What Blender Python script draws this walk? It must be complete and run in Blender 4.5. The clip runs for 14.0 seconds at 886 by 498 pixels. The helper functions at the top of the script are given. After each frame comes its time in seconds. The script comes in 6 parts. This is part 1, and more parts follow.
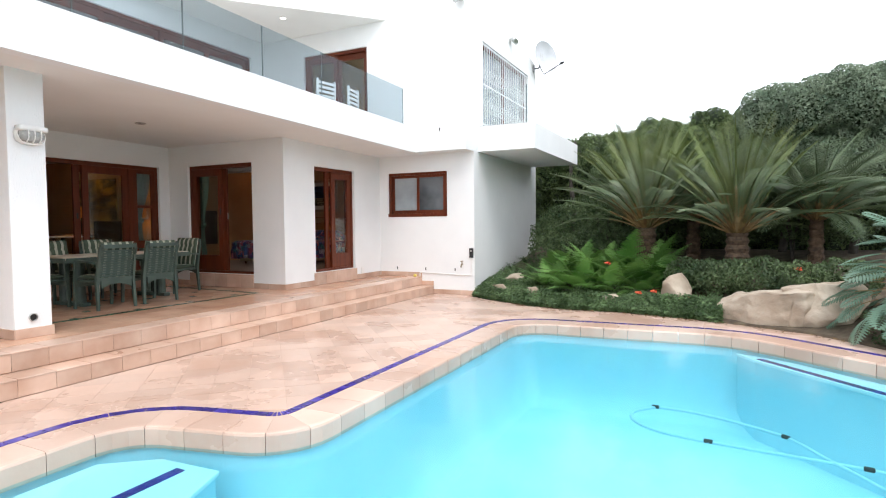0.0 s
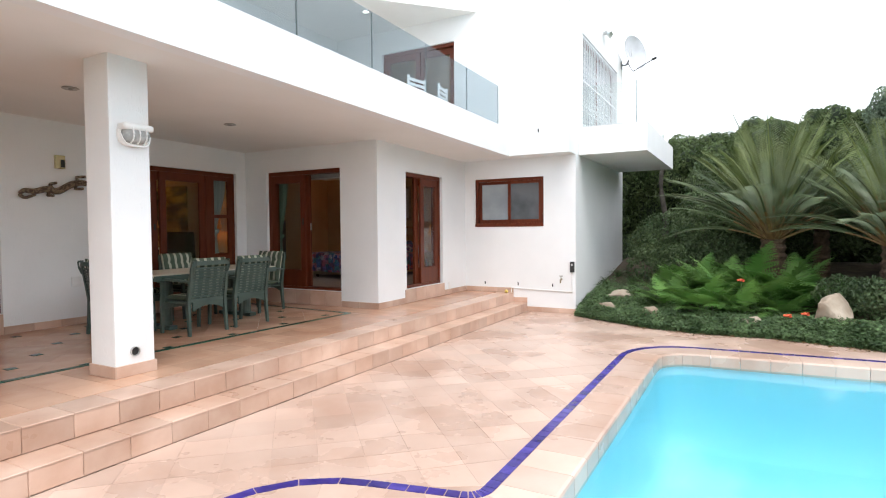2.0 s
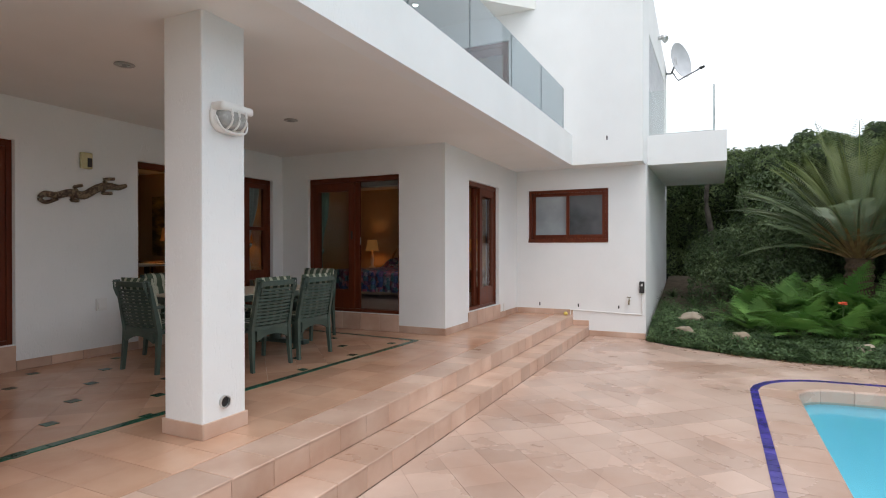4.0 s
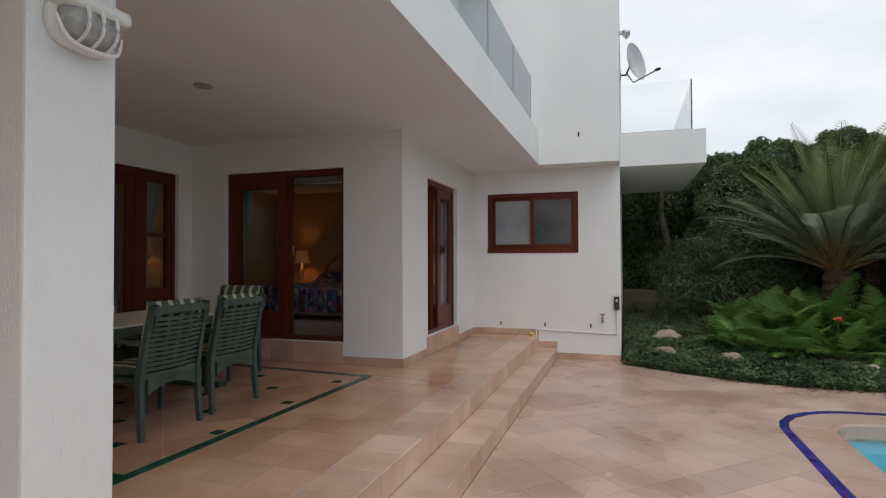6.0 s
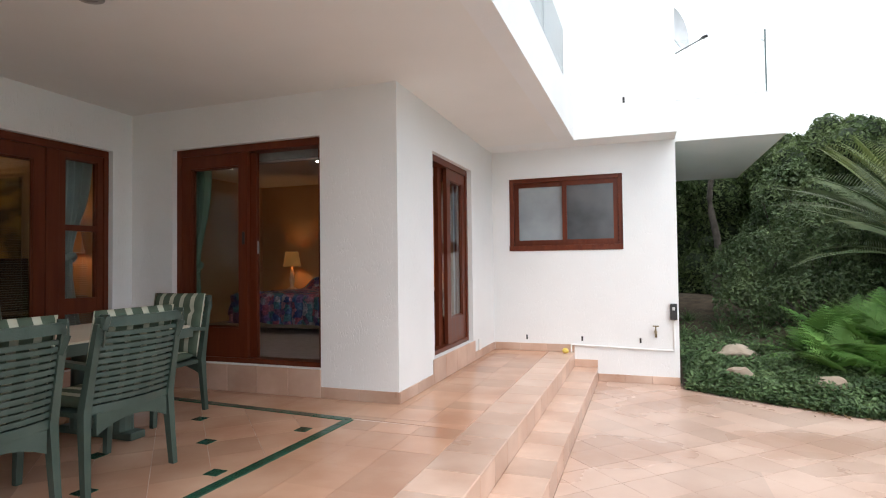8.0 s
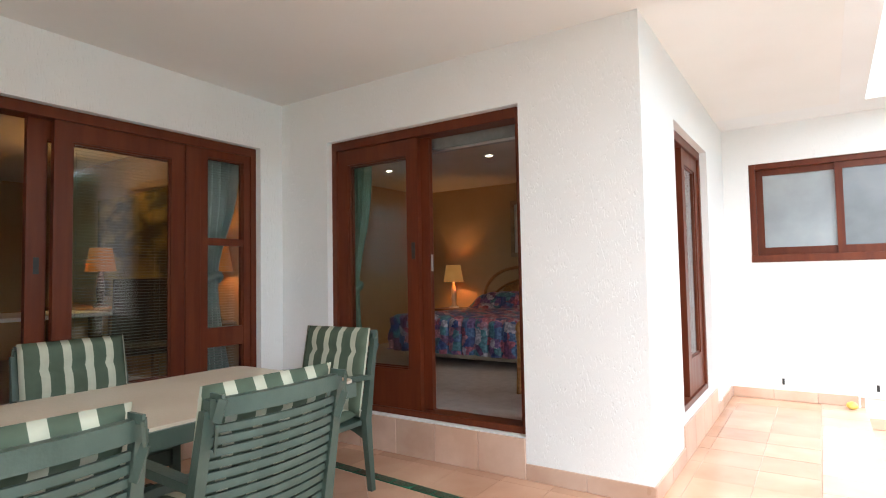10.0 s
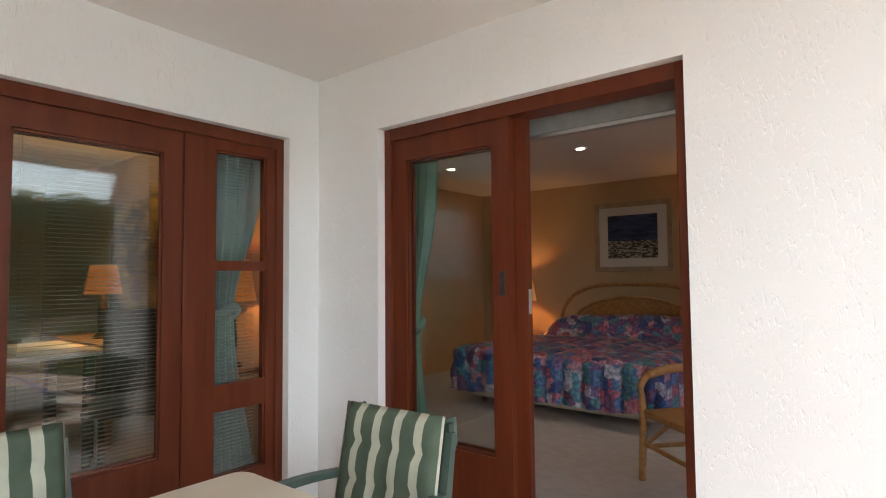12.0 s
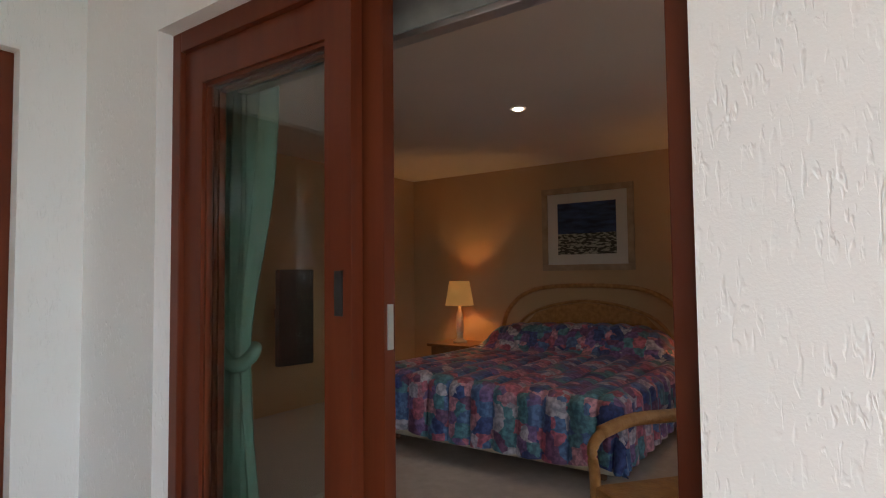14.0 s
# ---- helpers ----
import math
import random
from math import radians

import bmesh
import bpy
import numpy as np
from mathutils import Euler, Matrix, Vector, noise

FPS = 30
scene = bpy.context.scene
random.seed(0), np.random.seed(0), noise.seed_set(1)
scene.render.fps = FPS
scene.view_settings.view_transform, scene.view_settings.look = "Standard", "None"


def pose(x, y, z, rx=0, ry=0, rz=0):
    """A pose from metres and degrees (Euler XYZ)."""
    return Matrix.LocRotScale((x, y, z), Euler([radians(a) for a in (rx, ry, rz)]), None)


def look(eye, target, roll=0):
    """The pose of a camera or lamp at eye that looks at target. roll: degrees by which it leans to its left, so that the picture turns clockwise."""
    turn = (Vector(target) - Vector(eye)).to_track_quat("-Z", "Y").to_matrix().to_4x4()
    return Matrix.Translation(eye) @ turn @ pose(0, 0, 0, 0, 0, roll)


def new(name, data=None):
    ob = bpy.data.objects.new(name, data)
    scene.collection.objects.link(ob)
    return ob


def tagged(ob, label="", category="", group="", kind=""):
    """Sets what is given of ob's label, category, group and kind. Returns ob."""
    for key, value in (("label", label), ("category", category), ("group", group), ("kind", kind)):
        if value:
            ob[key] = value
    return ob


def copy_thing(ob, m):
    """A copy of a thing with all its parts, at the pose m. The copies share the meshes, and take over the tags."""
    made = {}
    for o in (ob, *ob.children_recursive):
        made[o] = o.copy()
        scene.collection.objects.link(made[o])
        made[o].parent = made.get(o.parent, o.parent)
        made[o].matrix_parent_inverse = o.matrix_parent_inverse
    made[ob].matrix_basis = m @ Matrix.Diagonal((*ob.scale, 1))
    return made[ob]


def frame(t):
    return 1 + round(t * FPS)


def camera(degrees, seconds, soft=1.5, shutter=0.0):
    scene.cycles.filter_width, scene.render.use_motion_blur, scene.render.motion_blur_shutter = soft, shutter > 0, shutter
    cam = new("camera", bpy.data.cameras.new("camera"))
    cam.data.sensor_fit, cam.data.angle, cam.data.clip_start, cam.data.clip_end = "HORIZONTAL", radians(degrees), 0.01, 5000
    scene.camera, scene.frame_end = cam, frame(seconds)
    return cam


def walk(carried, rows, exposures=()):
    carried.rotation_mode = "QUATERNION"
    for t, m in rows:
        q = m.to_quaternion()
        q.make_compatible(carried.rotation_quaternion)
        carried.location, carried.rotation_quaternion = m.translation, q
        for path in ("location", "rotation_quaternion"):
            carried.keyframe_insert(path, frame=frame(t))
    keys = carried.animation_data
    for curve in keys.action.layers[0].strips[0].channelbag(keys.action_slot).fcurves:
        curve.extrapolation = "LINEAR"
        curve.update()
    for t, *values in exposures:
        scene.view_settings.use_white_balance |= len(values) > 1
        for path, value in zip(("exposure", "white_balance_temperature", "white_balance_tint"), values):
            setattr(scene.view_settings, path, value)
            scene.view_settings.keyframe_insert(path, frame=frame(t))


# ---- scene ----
cam = camera(76.7, 14.0, soft=1.1)
PATH = [
    (0, (0.91, 0.284, 1.512), (0.032, 2.079, 1.423), -0.5),
    (0.5, (0.563, 0.442, 1.549), (-0.353, 2.218, 1.46), -0.6),
    (1, (0.12, 0.549, 1.551), (-0.82, 2.312, 1.466), -0.6),
    (1.5, (-0.331, 0.627, 1.575), (-1.288, 2.382, 1.498), -0.6),
    (2, (-0.778, 0.641, 1.614), (-1.739, 2.395, 1.548), -0.5),
    (2.5, (-1.259, 0.668, 1.605), (-2.213, 2.424, 1.555), -0.5),
    (3, (-1.739, 0.702, 1.631), (-2.686, 2.463, 1.592), -0.3),
    (5.5, (-3.421, 1.697, 1.575), (-4.105, 3.576, 1.61), -0.2),
    (6, (-3.58, 2.095, 1.587), (-4.203, 3.996, 1.623), -0.2),
    (6.5, (-3.675, 2.522, 1.572), (-4.271, 4.431, 1.612), -0.2),
    (7, (-3.764, 2.904, 1.549), (-4.364, 4.812, 1.594), -0.4),
    (7.5, (-3.887, 3.301, 1.551), (-4.5, 5.205, 1.6), -0.5),
    (8, (-4.055, 3.709, 1.519), (-4.731, 5.591, 1.573), -0.7),
    (8.5, (-4.3, 4.073, 1.508), (-5.102, 5.904, 1.562), -0.9),
    (9, (-4.629, 4.365, 1.51), (-5.541, 6.144, 1.581), -1.2),
    (11.5, (-5.93, 5.499, 1.81), (-7.199, 7.042, 1.91), -0.4),
    (12, (-6.142, 5.749, 1.824), (-7.394, 7.305, 1.924), -0.5),
    (12.5, (-6.276, 6.066, 1.804), (-7.498, 7.645, 1.91), -0.7),
    (13, (-6.372, 6.358, 1.81), (-7.565, 7.959, 1.911), -0.7),
    (13.5, (-6.476, 6.669, 1.825), (-7.641, 8.292, 1.927), -0.7),
    (14, (-6.565, 7.016, 1.835), (-7.708, 8.655, 1.929), -0.6),
]
EXPOSURES = [(0.0, 0.7, 6300, 10), (1.0, 0.8, 6300, 10), (2.0, 0.68, 6300, 10), (3.0, 0.38, 6300, 10), (5.5, -0.5, 6350, 10), (6.0, -0.6, 6400, 10), (6.5, -0.25, 6350, 10), (7.0, 0.22, 6300, 10), (7.5, 0.45, 6300, 10), (8.0, 0.6, 6300, 10), (9.0, 1.18, 6220, 7), (11.5, 1.95, 6150, 6), (12.5, 1.72, 6150, 6), (13.0, 1.5, 6150, 6), (14.0, 1.47, 6150, 6)]
walk(cam, [(t, look(eye, target, roll)) for t, eye, target, roll in PATH], EXPOSURES)

# ---- world and sun: a bright overcast noon ----
world = bpy.data.worlds.new("overcast_sky")
scene.world = world
world.use_nodes = True
wn, wl = world.node_tree.nodes, world.node_tree.links
wn.clear()
w_out = wn.new("ShaderNodeOutputWorld")
w_bg = wn.new("ShaderNodeBackground")
w_sky = wn.new("ShaderNodeTexSky")
w_sky.sky_type, w_sky.sun_disc = "NISHITA", False
w_sky.sun_elevation, w_sky.sun_rotation = radians(55), radians(150)
w_tc = wn.new("ShaderNodeTexCoord")
w_map = wn.new("ShaderNodeMapping")
w_map.inputs["Scale"].default_value = (1.6, 1.6, 4.0)
w_noise = wn.new("ShaderNodeTexNoise")
w_noise.inputs["Scale"].default_value, w_noise.inputs["Detail"].default_value = 1.6, 6
w_ramp = wn.new("ShaderNodeValToRGB")
w_ramp.color_ramp.elements[0].position, w_ramp.color_ramp.elements[1].position = 0.32, 0.68
w_ramp.color_ramp.elements[0].color = (7.6, 8.0, 8.6, 1)
w_ramp.color_ramp.elements[1].color = (10.6, 10.7, 10.9, 1)
w_mix = wn.new("ShaderNodeMixRGB")
w_mix.inputs["Fac"].default_value = 0.93
wl.new(w_tc.outputs["Generated"], w_map.inputs["Vector"])
wl.new(w_map.outputs["Vector"], w_noise.inputs["Vector"])
wl.new(w_noise.outputs["Fac"], w_ramp.inputs["Fac"])
wl.new(w_sky.outputs["Color"], w_mix.inputs["Color1"])
wl.new(w_ramp.outputs["Color"], w_mix.inputs["Color2"])
wl.new(w_mix.outputs["Color"], w_bg.inputs["Color"])
w_bg.inputs["Strength"].default_value = 0.15
wl.new(w_bg.outputs["Background"], w_out.inputs["Surface"])

sun = new("sun", bpy.data.lights.new("sun", "SUN"))
sun.data.energy, sun.data.angle, sun.data.color = 0.9, radians(25), (1.0, 0.97, 0.92)
sun.matrix_world = look((8, -6, 20), (0, 4, 0))

# ---- helpers of this scene ----
def thing(name, label, category, x=0, y=0, z=0, rz=0, group="", kind=""):
    ob = new(name)
    ob.empty_display_size = 0.1
    ob.matrix_world = pose(x, y, z, 0, 0, rz)
    return tagged(ob, label, category, group, kind)


def part(name, bm, material, parent=None, label="", smooth=False):
    """Links a bmesh as one mesh object under a thing or part, in the parent's own space."""
    me = bpy.data.meshes.new(name)
    bm.to_mesh(me)
    bm.free()
    me.materials.append(material)
    if smooth:
        for p in me.polygons:
            p.use_smooth = True
    ob = new(name, me)
    if parent is not None:
        ob.parent = parent
    return tagged(ob, label)


def share(name, me, parent, m):
    ob = new(name, me)
    ob.parent = parent
    ob.matrix_local = m
    return ob


def add_box(bm, x0, x1, y0, y1, z0, z1, m=None):
    v = [bm.verts.new((x, y, z)) for z in (z0, z1) for y in (y0, y1) for x in (x0, x1)]
    for q in ((0, 2, 3, 1), (4, 5, 7, 6), (0, 1, 5, 4), (2, 6, 7, 3), (0, 4, 6, 2), (1, 3, 7, 5)):
        bm.faces.new([v[k] for k in q])
    if m is not None:
        for k in v:
            k.co = m @ k.co
    return v


def box(x0, x1, y0, y1, z0, z1, bevel=0.0, m=None):
    bm = bmesh.new()
    add_box(bm, x0, x1, y0, y1, z0, z1, m)
    if bevel:
        bmesh.ops.bevel(bm, geom=bm.edges[:], offset=bevel, segments=2, affect="EDGES", profile=0.6)
    return bm


def add_prism(bm, pts, z0, z1):
    lo = [bm.verts.new((x, y, z0)) for x, y in pts]
    hi = [bm.verts.new((x, y, z1)) for x, y in pts]
    n = len(pts)
    bm.faces.new(hi)
    bm.faces.new(lo[::-1])
    for k in range(n):
        bm.faces.new((lo[k], lo[(k + 1) % n], hi[(k + 1) % n], hi[k]))


def prism(pts, z0, z1, bevel=0.0):
    bm = bmesh.new()
    add_prism(bm, pts, z0, z1)
    if bevel:
        bmesh.ops.bevel(bm, geom=bm.edges[:], offset=bevel, segments=2, affect="EDGES", profile=0.6)
    return bm


def lathe(profile, n=20, m=None, bm=None):
    """A turned shape from (radius, height) pairs, closed at both ends."""
    bm = bm or bmesh.new()
    rings = []
    for r, z in profile:
        ring = []
        for k in range(n):
            a = 2 * math.pi * k / n
            co = Vector((r * math.cos(a), r * math.sin(a), z))
            ring.append(bm.verts.new(m @ co if m is not None else co))
        rings.append(ring)
    for a, b in zip(rings, rings[1:]):
        for k in range(n):
            bm.faces.new((a[k], a[(k + 1) % n], b[(k + 1) % n], b[k]))
    bm.faces.new(rings[0][::-1])
    bm.faces.new(rings[-1])
    return bm


def tube(pts, radius, n=8, bm=None, closed=False):
    """A round tube through points; radius is a number or one for each point."""
    bm = bm or bmesh.new()
    pts = [Vector(p) for p in pts]
    rad = radius if isinstance(radius, (list, tuple)) else [radius] * len(pts)
    rings = []
    for k, p in enumerate(pts):
        a = pts[k - 1] if k else (pts[-1] if closed else p)
        b = pts[k + 1] if k + 1 < len(pts) else (pts[0] if closed else p)
        d = (b - a).normalized()
        u = d.cross(Vector((0, 0, 1)))
        if u.length < 1e-3:
            u = d.cross(Vector((0, 1, 0)))
        u.normalize()
        w = d.cross(u)
        rings.append([bm.verts.new(p + rad[k] * (math.cos(t) * u + math.sin(t) * w)) for t in (2 * math.pi * j / n for j in range(n))])
    pairs = list(zip(rings, rings[1:])) + ([(rings[-1], rings[0])] if closed else [])
    for a, b in pairs:
        for j in range(n):
            bm.faces.new((a[j], a[(j + 1) % n], b[(j + 1) % n], b[j]))
    if not closed:
        bm.faces.new(rings[0][::-1])
        bm.faces.new(rings[-1])
    bmesh.ops.recalc_face_normals(bm, faces=bm.faces[:])
    return bm


def spline(pts, steps=6, closed=False):
    """Points along a smooth curve through the given ones."""
    p = [Vector(q) for q in pts]
    n = len(p)
    out = []
    for k in range(n if closed else n - 1):
        a, b, c, d = (p[(k + o) % n] if closed else p[min(max(k + o, 0), n - 1)] for o in (-1, 0, 1, 2))
        for s in range(steps):
            t = s / steps
            out.append(0.5 * ((2 * b) + (c - a) * t + (2 * a - 5 * b + 4 * c - d) * t * t + (3 * b - a - 3 * c + d) * t ** 3))
    if not closed:
        out.append(p[-1])
    return out


def rounded(corners, steps=7):
    """A closed outline from (x, y, radius) corners."""
    out = []
    n = len(corners)
    for k in range(n):
        p = Vector(corners[k][:2])
        a = (Vector(corners[k - 1][:2]) - p).normalized()
        b = (Vector(corners[(k + 1) % n][:2]) - p).normalized()
        half = a.angle(b) / 2
        r = corners[k][2]
        cut = r / math.tan(half)
        c = p + (a + b).normalized() * (r / math.sin(half))
        s, e = p + a * cut - c, p + b * cut - c
        ang = s.angle_signed(e)
        for j in range(steps + 1):
            q = s.copy()
            q.rotate(Matrix.Rotation(-ang * j / steps, 2))
            out.append(c + q)
    return out


def resample(loop, step):
    """Even points round a closed outline, with the outward normal at each."""
    n = len(loop)
    lens = [(loop[(k + 1) % n] - loop[k]).length for k in range(n)]
    total = sum(lens)
    count = round(total / step)
    out, k, run = [], 0, 0.0
    for j in range(count):
        s = total * j / count
        while run + lens[k] < s:
            run += lens[k]
            k += 1
        d = loop[(k + 1) % n] - loop[k]
        out.append(loop[k] + d * ((s - run) / lens[k] if lens[k] else 0))
    area = sum(a.x * b.y - b.x * a.y for a, b in zip(out, out[1:] + out[:1]))
    sign = 1 if area > 0 else -1
    res = []
    for j in range(count):
        d = (out[(j + 1) % count] - out[j - 1]).normalized()
        res.append((out[j], Vector((d.y, -d.x)) * sign))
    return res


def sheet_with_holes(outer, holes, z):
    bm = bmesh.new()
    edges = []
    for loop in [outer] + holes:
        v = [bm.verts.new((p[0], p[1], z)) for p in loop]
        edges += [bm.edges.new((v[k], v[(k + 1) % len(v)])) for k in range(len(v))]
    bmesh.ops.triangle_fill(bm, use_beauty=True, use_dissolve=False, edges=edges)
    for f in bm.faces:
        if f.normal.z < 0:
            f.normal_flip()
    return bm


def clip(poly, region):
    """A convex polygon cut down to a convex counter-clockwise region."""
    for k in range(len(region)):
        a, b = region[k], region[(k + 1) % len(region)]
        out = []
        for j in range(len(poly)):
            p, q = poly[j], poly[(j + 1) % len(poly)]
            sp = (b[0] - a[0]) * (p[1] - a[1]) - (b[1] - a[1]) * (p[0] - a[0])
            sq = (b[0] - a[0]) * (q[1] - a[1]) - (b[1] - a[1]) * (q[0] - a[0])
            if sp >= 0:
                out.append(p)
            if (sp > 0) != (sq > 0) and sp != sq:
                t = sp / (sp - sq)
                out.append((p[0] + t * (q[0] - p[0]), p[1] + t * (q[1] - p[1])))
        poly = out
        if len(poly) < 3:
            return []
    return poly


def add_wall(bm, axis, p0, p1, a0, a1, z0, z1, openings=()):
    """A wall p0..p1 thick that runs from a0 to a1 along the other axis, with openings (a0, a1, z0, z1) through it."""
    def slab(u0, u1, w0, w1):
        if u1 - u0 > 1e-4 and w1 - w0 > 1e-4:
            add_box(bm, *((p0, p1, u0, u1) if axis == "x" else (u0, u1, p0, p1)), w0, w1)
    at = a0
    for o0, o1, q0, q1 in sorted(openings):
        slab(at, o0, z0, z1)
        slab(o0, o1, z0, q0)
        slab(o0, o1, q1, z1)
        at = o1
    slab(at, a1, z0, z1)


# ---- materials ----
def material(name, color, rough=0.6, metal=0.0, spots=None, scale=4.0, detail=6.0, bump=0.0, bump_scale=60.0, random=0.0,
             stretch=(1, 1, 1), spec=0.5, island=False, mid=(0.35, 0.7), bump_distance=0.02):
    """A principled surface: colour varied by noise at two scales, bump at real size, and chance from piece to piece."""
    mat = bpy.data.materials.new(name)
    mat.use_nodes = True
    n, l = mat.node_tree.nodes, mat.node_tree.links
    b = n["Principled BSDF"]
    b.inputs["Roughness"].default_value, b.inputs["Metallic"].default_value = rough, metal
    b.inputs["Specular IOR Level"].default_value = spec
    b.inputs["Base Color"].default_value = (*color, 1)
    geo = n.new("ShaderNodeNewGeometry")
    vec = n.new("ShaderNodeMapping")
    vec.inputs["Scale"].default_value = stretch
    l.new(geo.outputs["Position"], vec.inputs["Vector"])
    if spots:
        big = n.new("ShaderNodeTexNoise")
        big.inputs["Scale"].default_value, big.inputs["Detail"].default_value = scale, detail
        l.new(vec.outputs["Vector"], big.inputs["Vector"])
        ramp = n.new("ShaderNodeValToRGB")
        ramp.color_ramp.elements[0].position, ramp.color_ramp.elements[1].position = mid
        ramp.color_ramp.elements[0].color, ramp.color_ramp.elements[1].color = (*color, 1), (*spots, 1)
        l.new(big.outputs["Fac"], ramp.inputs["Fac"])
        out = ramp.outputs["Color"]
        if random:
            info = n.new("ShaderNodeNewGeometry") if island else n.new("ShaderNodeObjectInfo")
            hsv = n.new("ShaderNodeHueSaturation")
            rng = n.new("ShaderNodeMapRange")
            rng.inputs["To Min"].default_value, rng.inputs["To Max"].default_value = 1 - random, 1 + random
            chance = info.outputs["Random Per Island" if island else "Random"]
            if island == "both":
                both, wrap, obj = n.new("ShaderNodeMath"), n.new("ShaderNodeMath"), n.new("ShaderNodeObjectInfo")
                both.operation, wrap.operation = "ADD", "FRACT"
                l.new(chance, both.inputs[0])
                l.new(obj.outputs["Random"], both.inputs[1])
                l.new(both.outputs[0], wrap.inputs[0])
                chance = wrap.outputs[0]
            l.new(chance, rng.inputs["Value"])
            l.new(rng.outputs["Result"], hsv.inputs["Value"])
            l.new(out, hsv.inputs["Color"])
            out = hsv.outputs["Color"]
        l.new(out, b.inputs["Base Color"])
        rr = n.new("ShaderNodeMapRange")
        rr.inputs["To Min"].default_value, rr.inputs["To Max"].default_value = max(rough - 0.08, 0.02), min(rough + 0.1, 1)
        l.new(big.outputs["Fac"], rr.inputs["Value"])
        l.new(rr.outputs["Result"], b.inputs["Roughness"])
    if bump:
        fine = n.new("ShaderNodeTexNoise")
        fine.inputs["Scale"].default_value, fine.inputs["Detail"].default_value = bump_scale, 4
        l.new(vec.outputs["Vector"], fine.inputs["Vector"])
        bp = n.new("ShaderNodeBump")
        bp.inputs["Strength"].default_value, bp.inputs["Distance"].default_value = bump, bump_distance
        l.new(fine.outputs["Fac"], bp.inputs["Height"])
        l.new(bp.outputs["Normal"], b.inputs["Normal"])
    return mat


def stucco_material():
    """White rough-cast plaster with dragged vertical pits."""
    mat = material("white_stucco", (0.81, 0.81, 0.80), 0.85, spots=(0.85, 0.85, 0.84), scale=1.3, spec=0.25)
    n, l = mat.node_tree.nodes, mat.node_tree.links
    geo = n.new("ShaderNodeNewGeometry")
    m1 = n.new("ShaderNodeMapping")
    m1.inputs["Scale"].default_value = (1, 1, 0.25)
    l.new(geo.outputs["Position"], m1.inputs["Vector"])
    drag = n.new("ShaderNodeTexNoise")
    drag.inputs["Scale"].default_value, drag.inputs["Detail"].default_value, drag.inputs["Distortion"].default_value = 84, 2, 0.5
    l.new(m1.outputs["Vector"], drag.inputs["Vector"])
    pits = n.new("ShaderNodeMapRange")
    pits.inputs["From Min"].default_value, pits.inputs["From Max"].default_value = 0.54, 0.66
    l.new(drag.outputs["Fac"], pits.inputs["Value"])
    patch = n.new("ShaderNodeTexNoise")
    patch.inputs["Scale"].default_value, patch.inputs["Detail"].default_value = 7, 2
    l.new(geo.outputs["Position"], patch.inputs["Vector"])
    where = n.new("ShaderNodeMapRange")
    where.inputs["From Min"].default_value, where.inputs["From Max"].default_value = 0.38, 0.62
    l.new(patch.outputs["Fac"], where.inputs["Value"])
    grain = n.new("ShaderNodeTexNoise")
    grain.inputs["Scale"].default_value, grain.inputs["Detail"].default_value = 180, 3
    l.new(geo.outputs["Position"], grain.inputs["Vector"])
    mul = n.new("ShaderNodeMath")
    mul.operation = "MULTIPLY"
    l.new(pits.outputs["Result"], mul.inputs[0])
    l.new(where.outputs["Result"], mul.inputs[1])
    add = n.new("ShaderNodeMath")
    add.operation = "MULTIPLY_ADD"
    add.inputs[1].default_value = 0.18
    l.new(grain.outputs["Fac"], add.inputs[0])
    l.new(mul.outputs["Value"], add.inputs[2])
    bp = n.new("ShaderNodeBump")
    bp.inputs["Strength"].default_value, bp.inputs["Distance"].default_value = 0.42, 0.005
    bp.invert = True
    l.new(add.outputs["Value"], bp.inputs["Height"])
    l.new(bp.outputs["Normal"], n["Principled BSDF"].inputs["Normal"])
    return mat


def glass_material(name, tint, ior=1.45, rough=0.0, ripple=0.0):
    """Clear glass or water: what lies behind shows through, gloss by the Fresnel law."""
    mat = bpy.data.materials.new(name)
    mat.use_nodes = True
    n, l = mat.node_tree.nodes, mat.node_tree.links
    n.remove(n["Principled BSDF"])
    clear, gloss, mix, fr = (n.new("ShaderNode" + k) for k in ("BsdfTransparent", "BsdfGlossy", "MixShader", "LayerWeight"))
    clear.inputs["Color"].default_value = (*tint, 1)
    gloss.inputs["Roughness"].default_value = rough
    fr.inputs["Blend"].default_value = 0.5
    steep, share_of = n.new("ShaderNodeMath"), n.new("ShaderNodeMapRange")
    steep.operation, steep.inputs[1].default_value = "POWER", 5.0
    share_of.inputs["To Min"].default_value = ((ior - 1) / (ior + 1)) ** 2
    l.new(fr.outputs["Facing"], steep.inputs[0])
    l.new(steep.outputs[0], share_of.inputs["Value"])
    l.new(share_of.outputs["Result"], mix.inputs["Fac"])
    l.new(clear.outputs["BSDF"], mix.inputs[1])
    l.new(gloss.outputs["BSDF"], mix.inputs[2])
    l.new(mix.outputs["Shader"], n["Material Output"].inputs["Surface"])
    if ripple:
        geo = n.new("ShaderNodeNewGeometry")
        wave = n.new("ShaderNodeTexNoise")
        wave.inputs["Scale"].default_value, wave.inputs["Detail"].default_value = 2.4, 3
        l.new(geo.outputs["Position"], wave.inputs["Vector"])
        bp = n.new("ShaderNodeBump")
        bp.inputs["Strength"].default_value, bp.inputs["Distance"].default_value = ripple, 0.03
        l.new(wave.outputs["Fac"], bp.inputs["Height"])
        l.new(bp.outputs["Normal"], gloss.inputs["Normal"])
        l.new(bp.outputs["Normal"], fr.inputs["Normal"])
    return mat


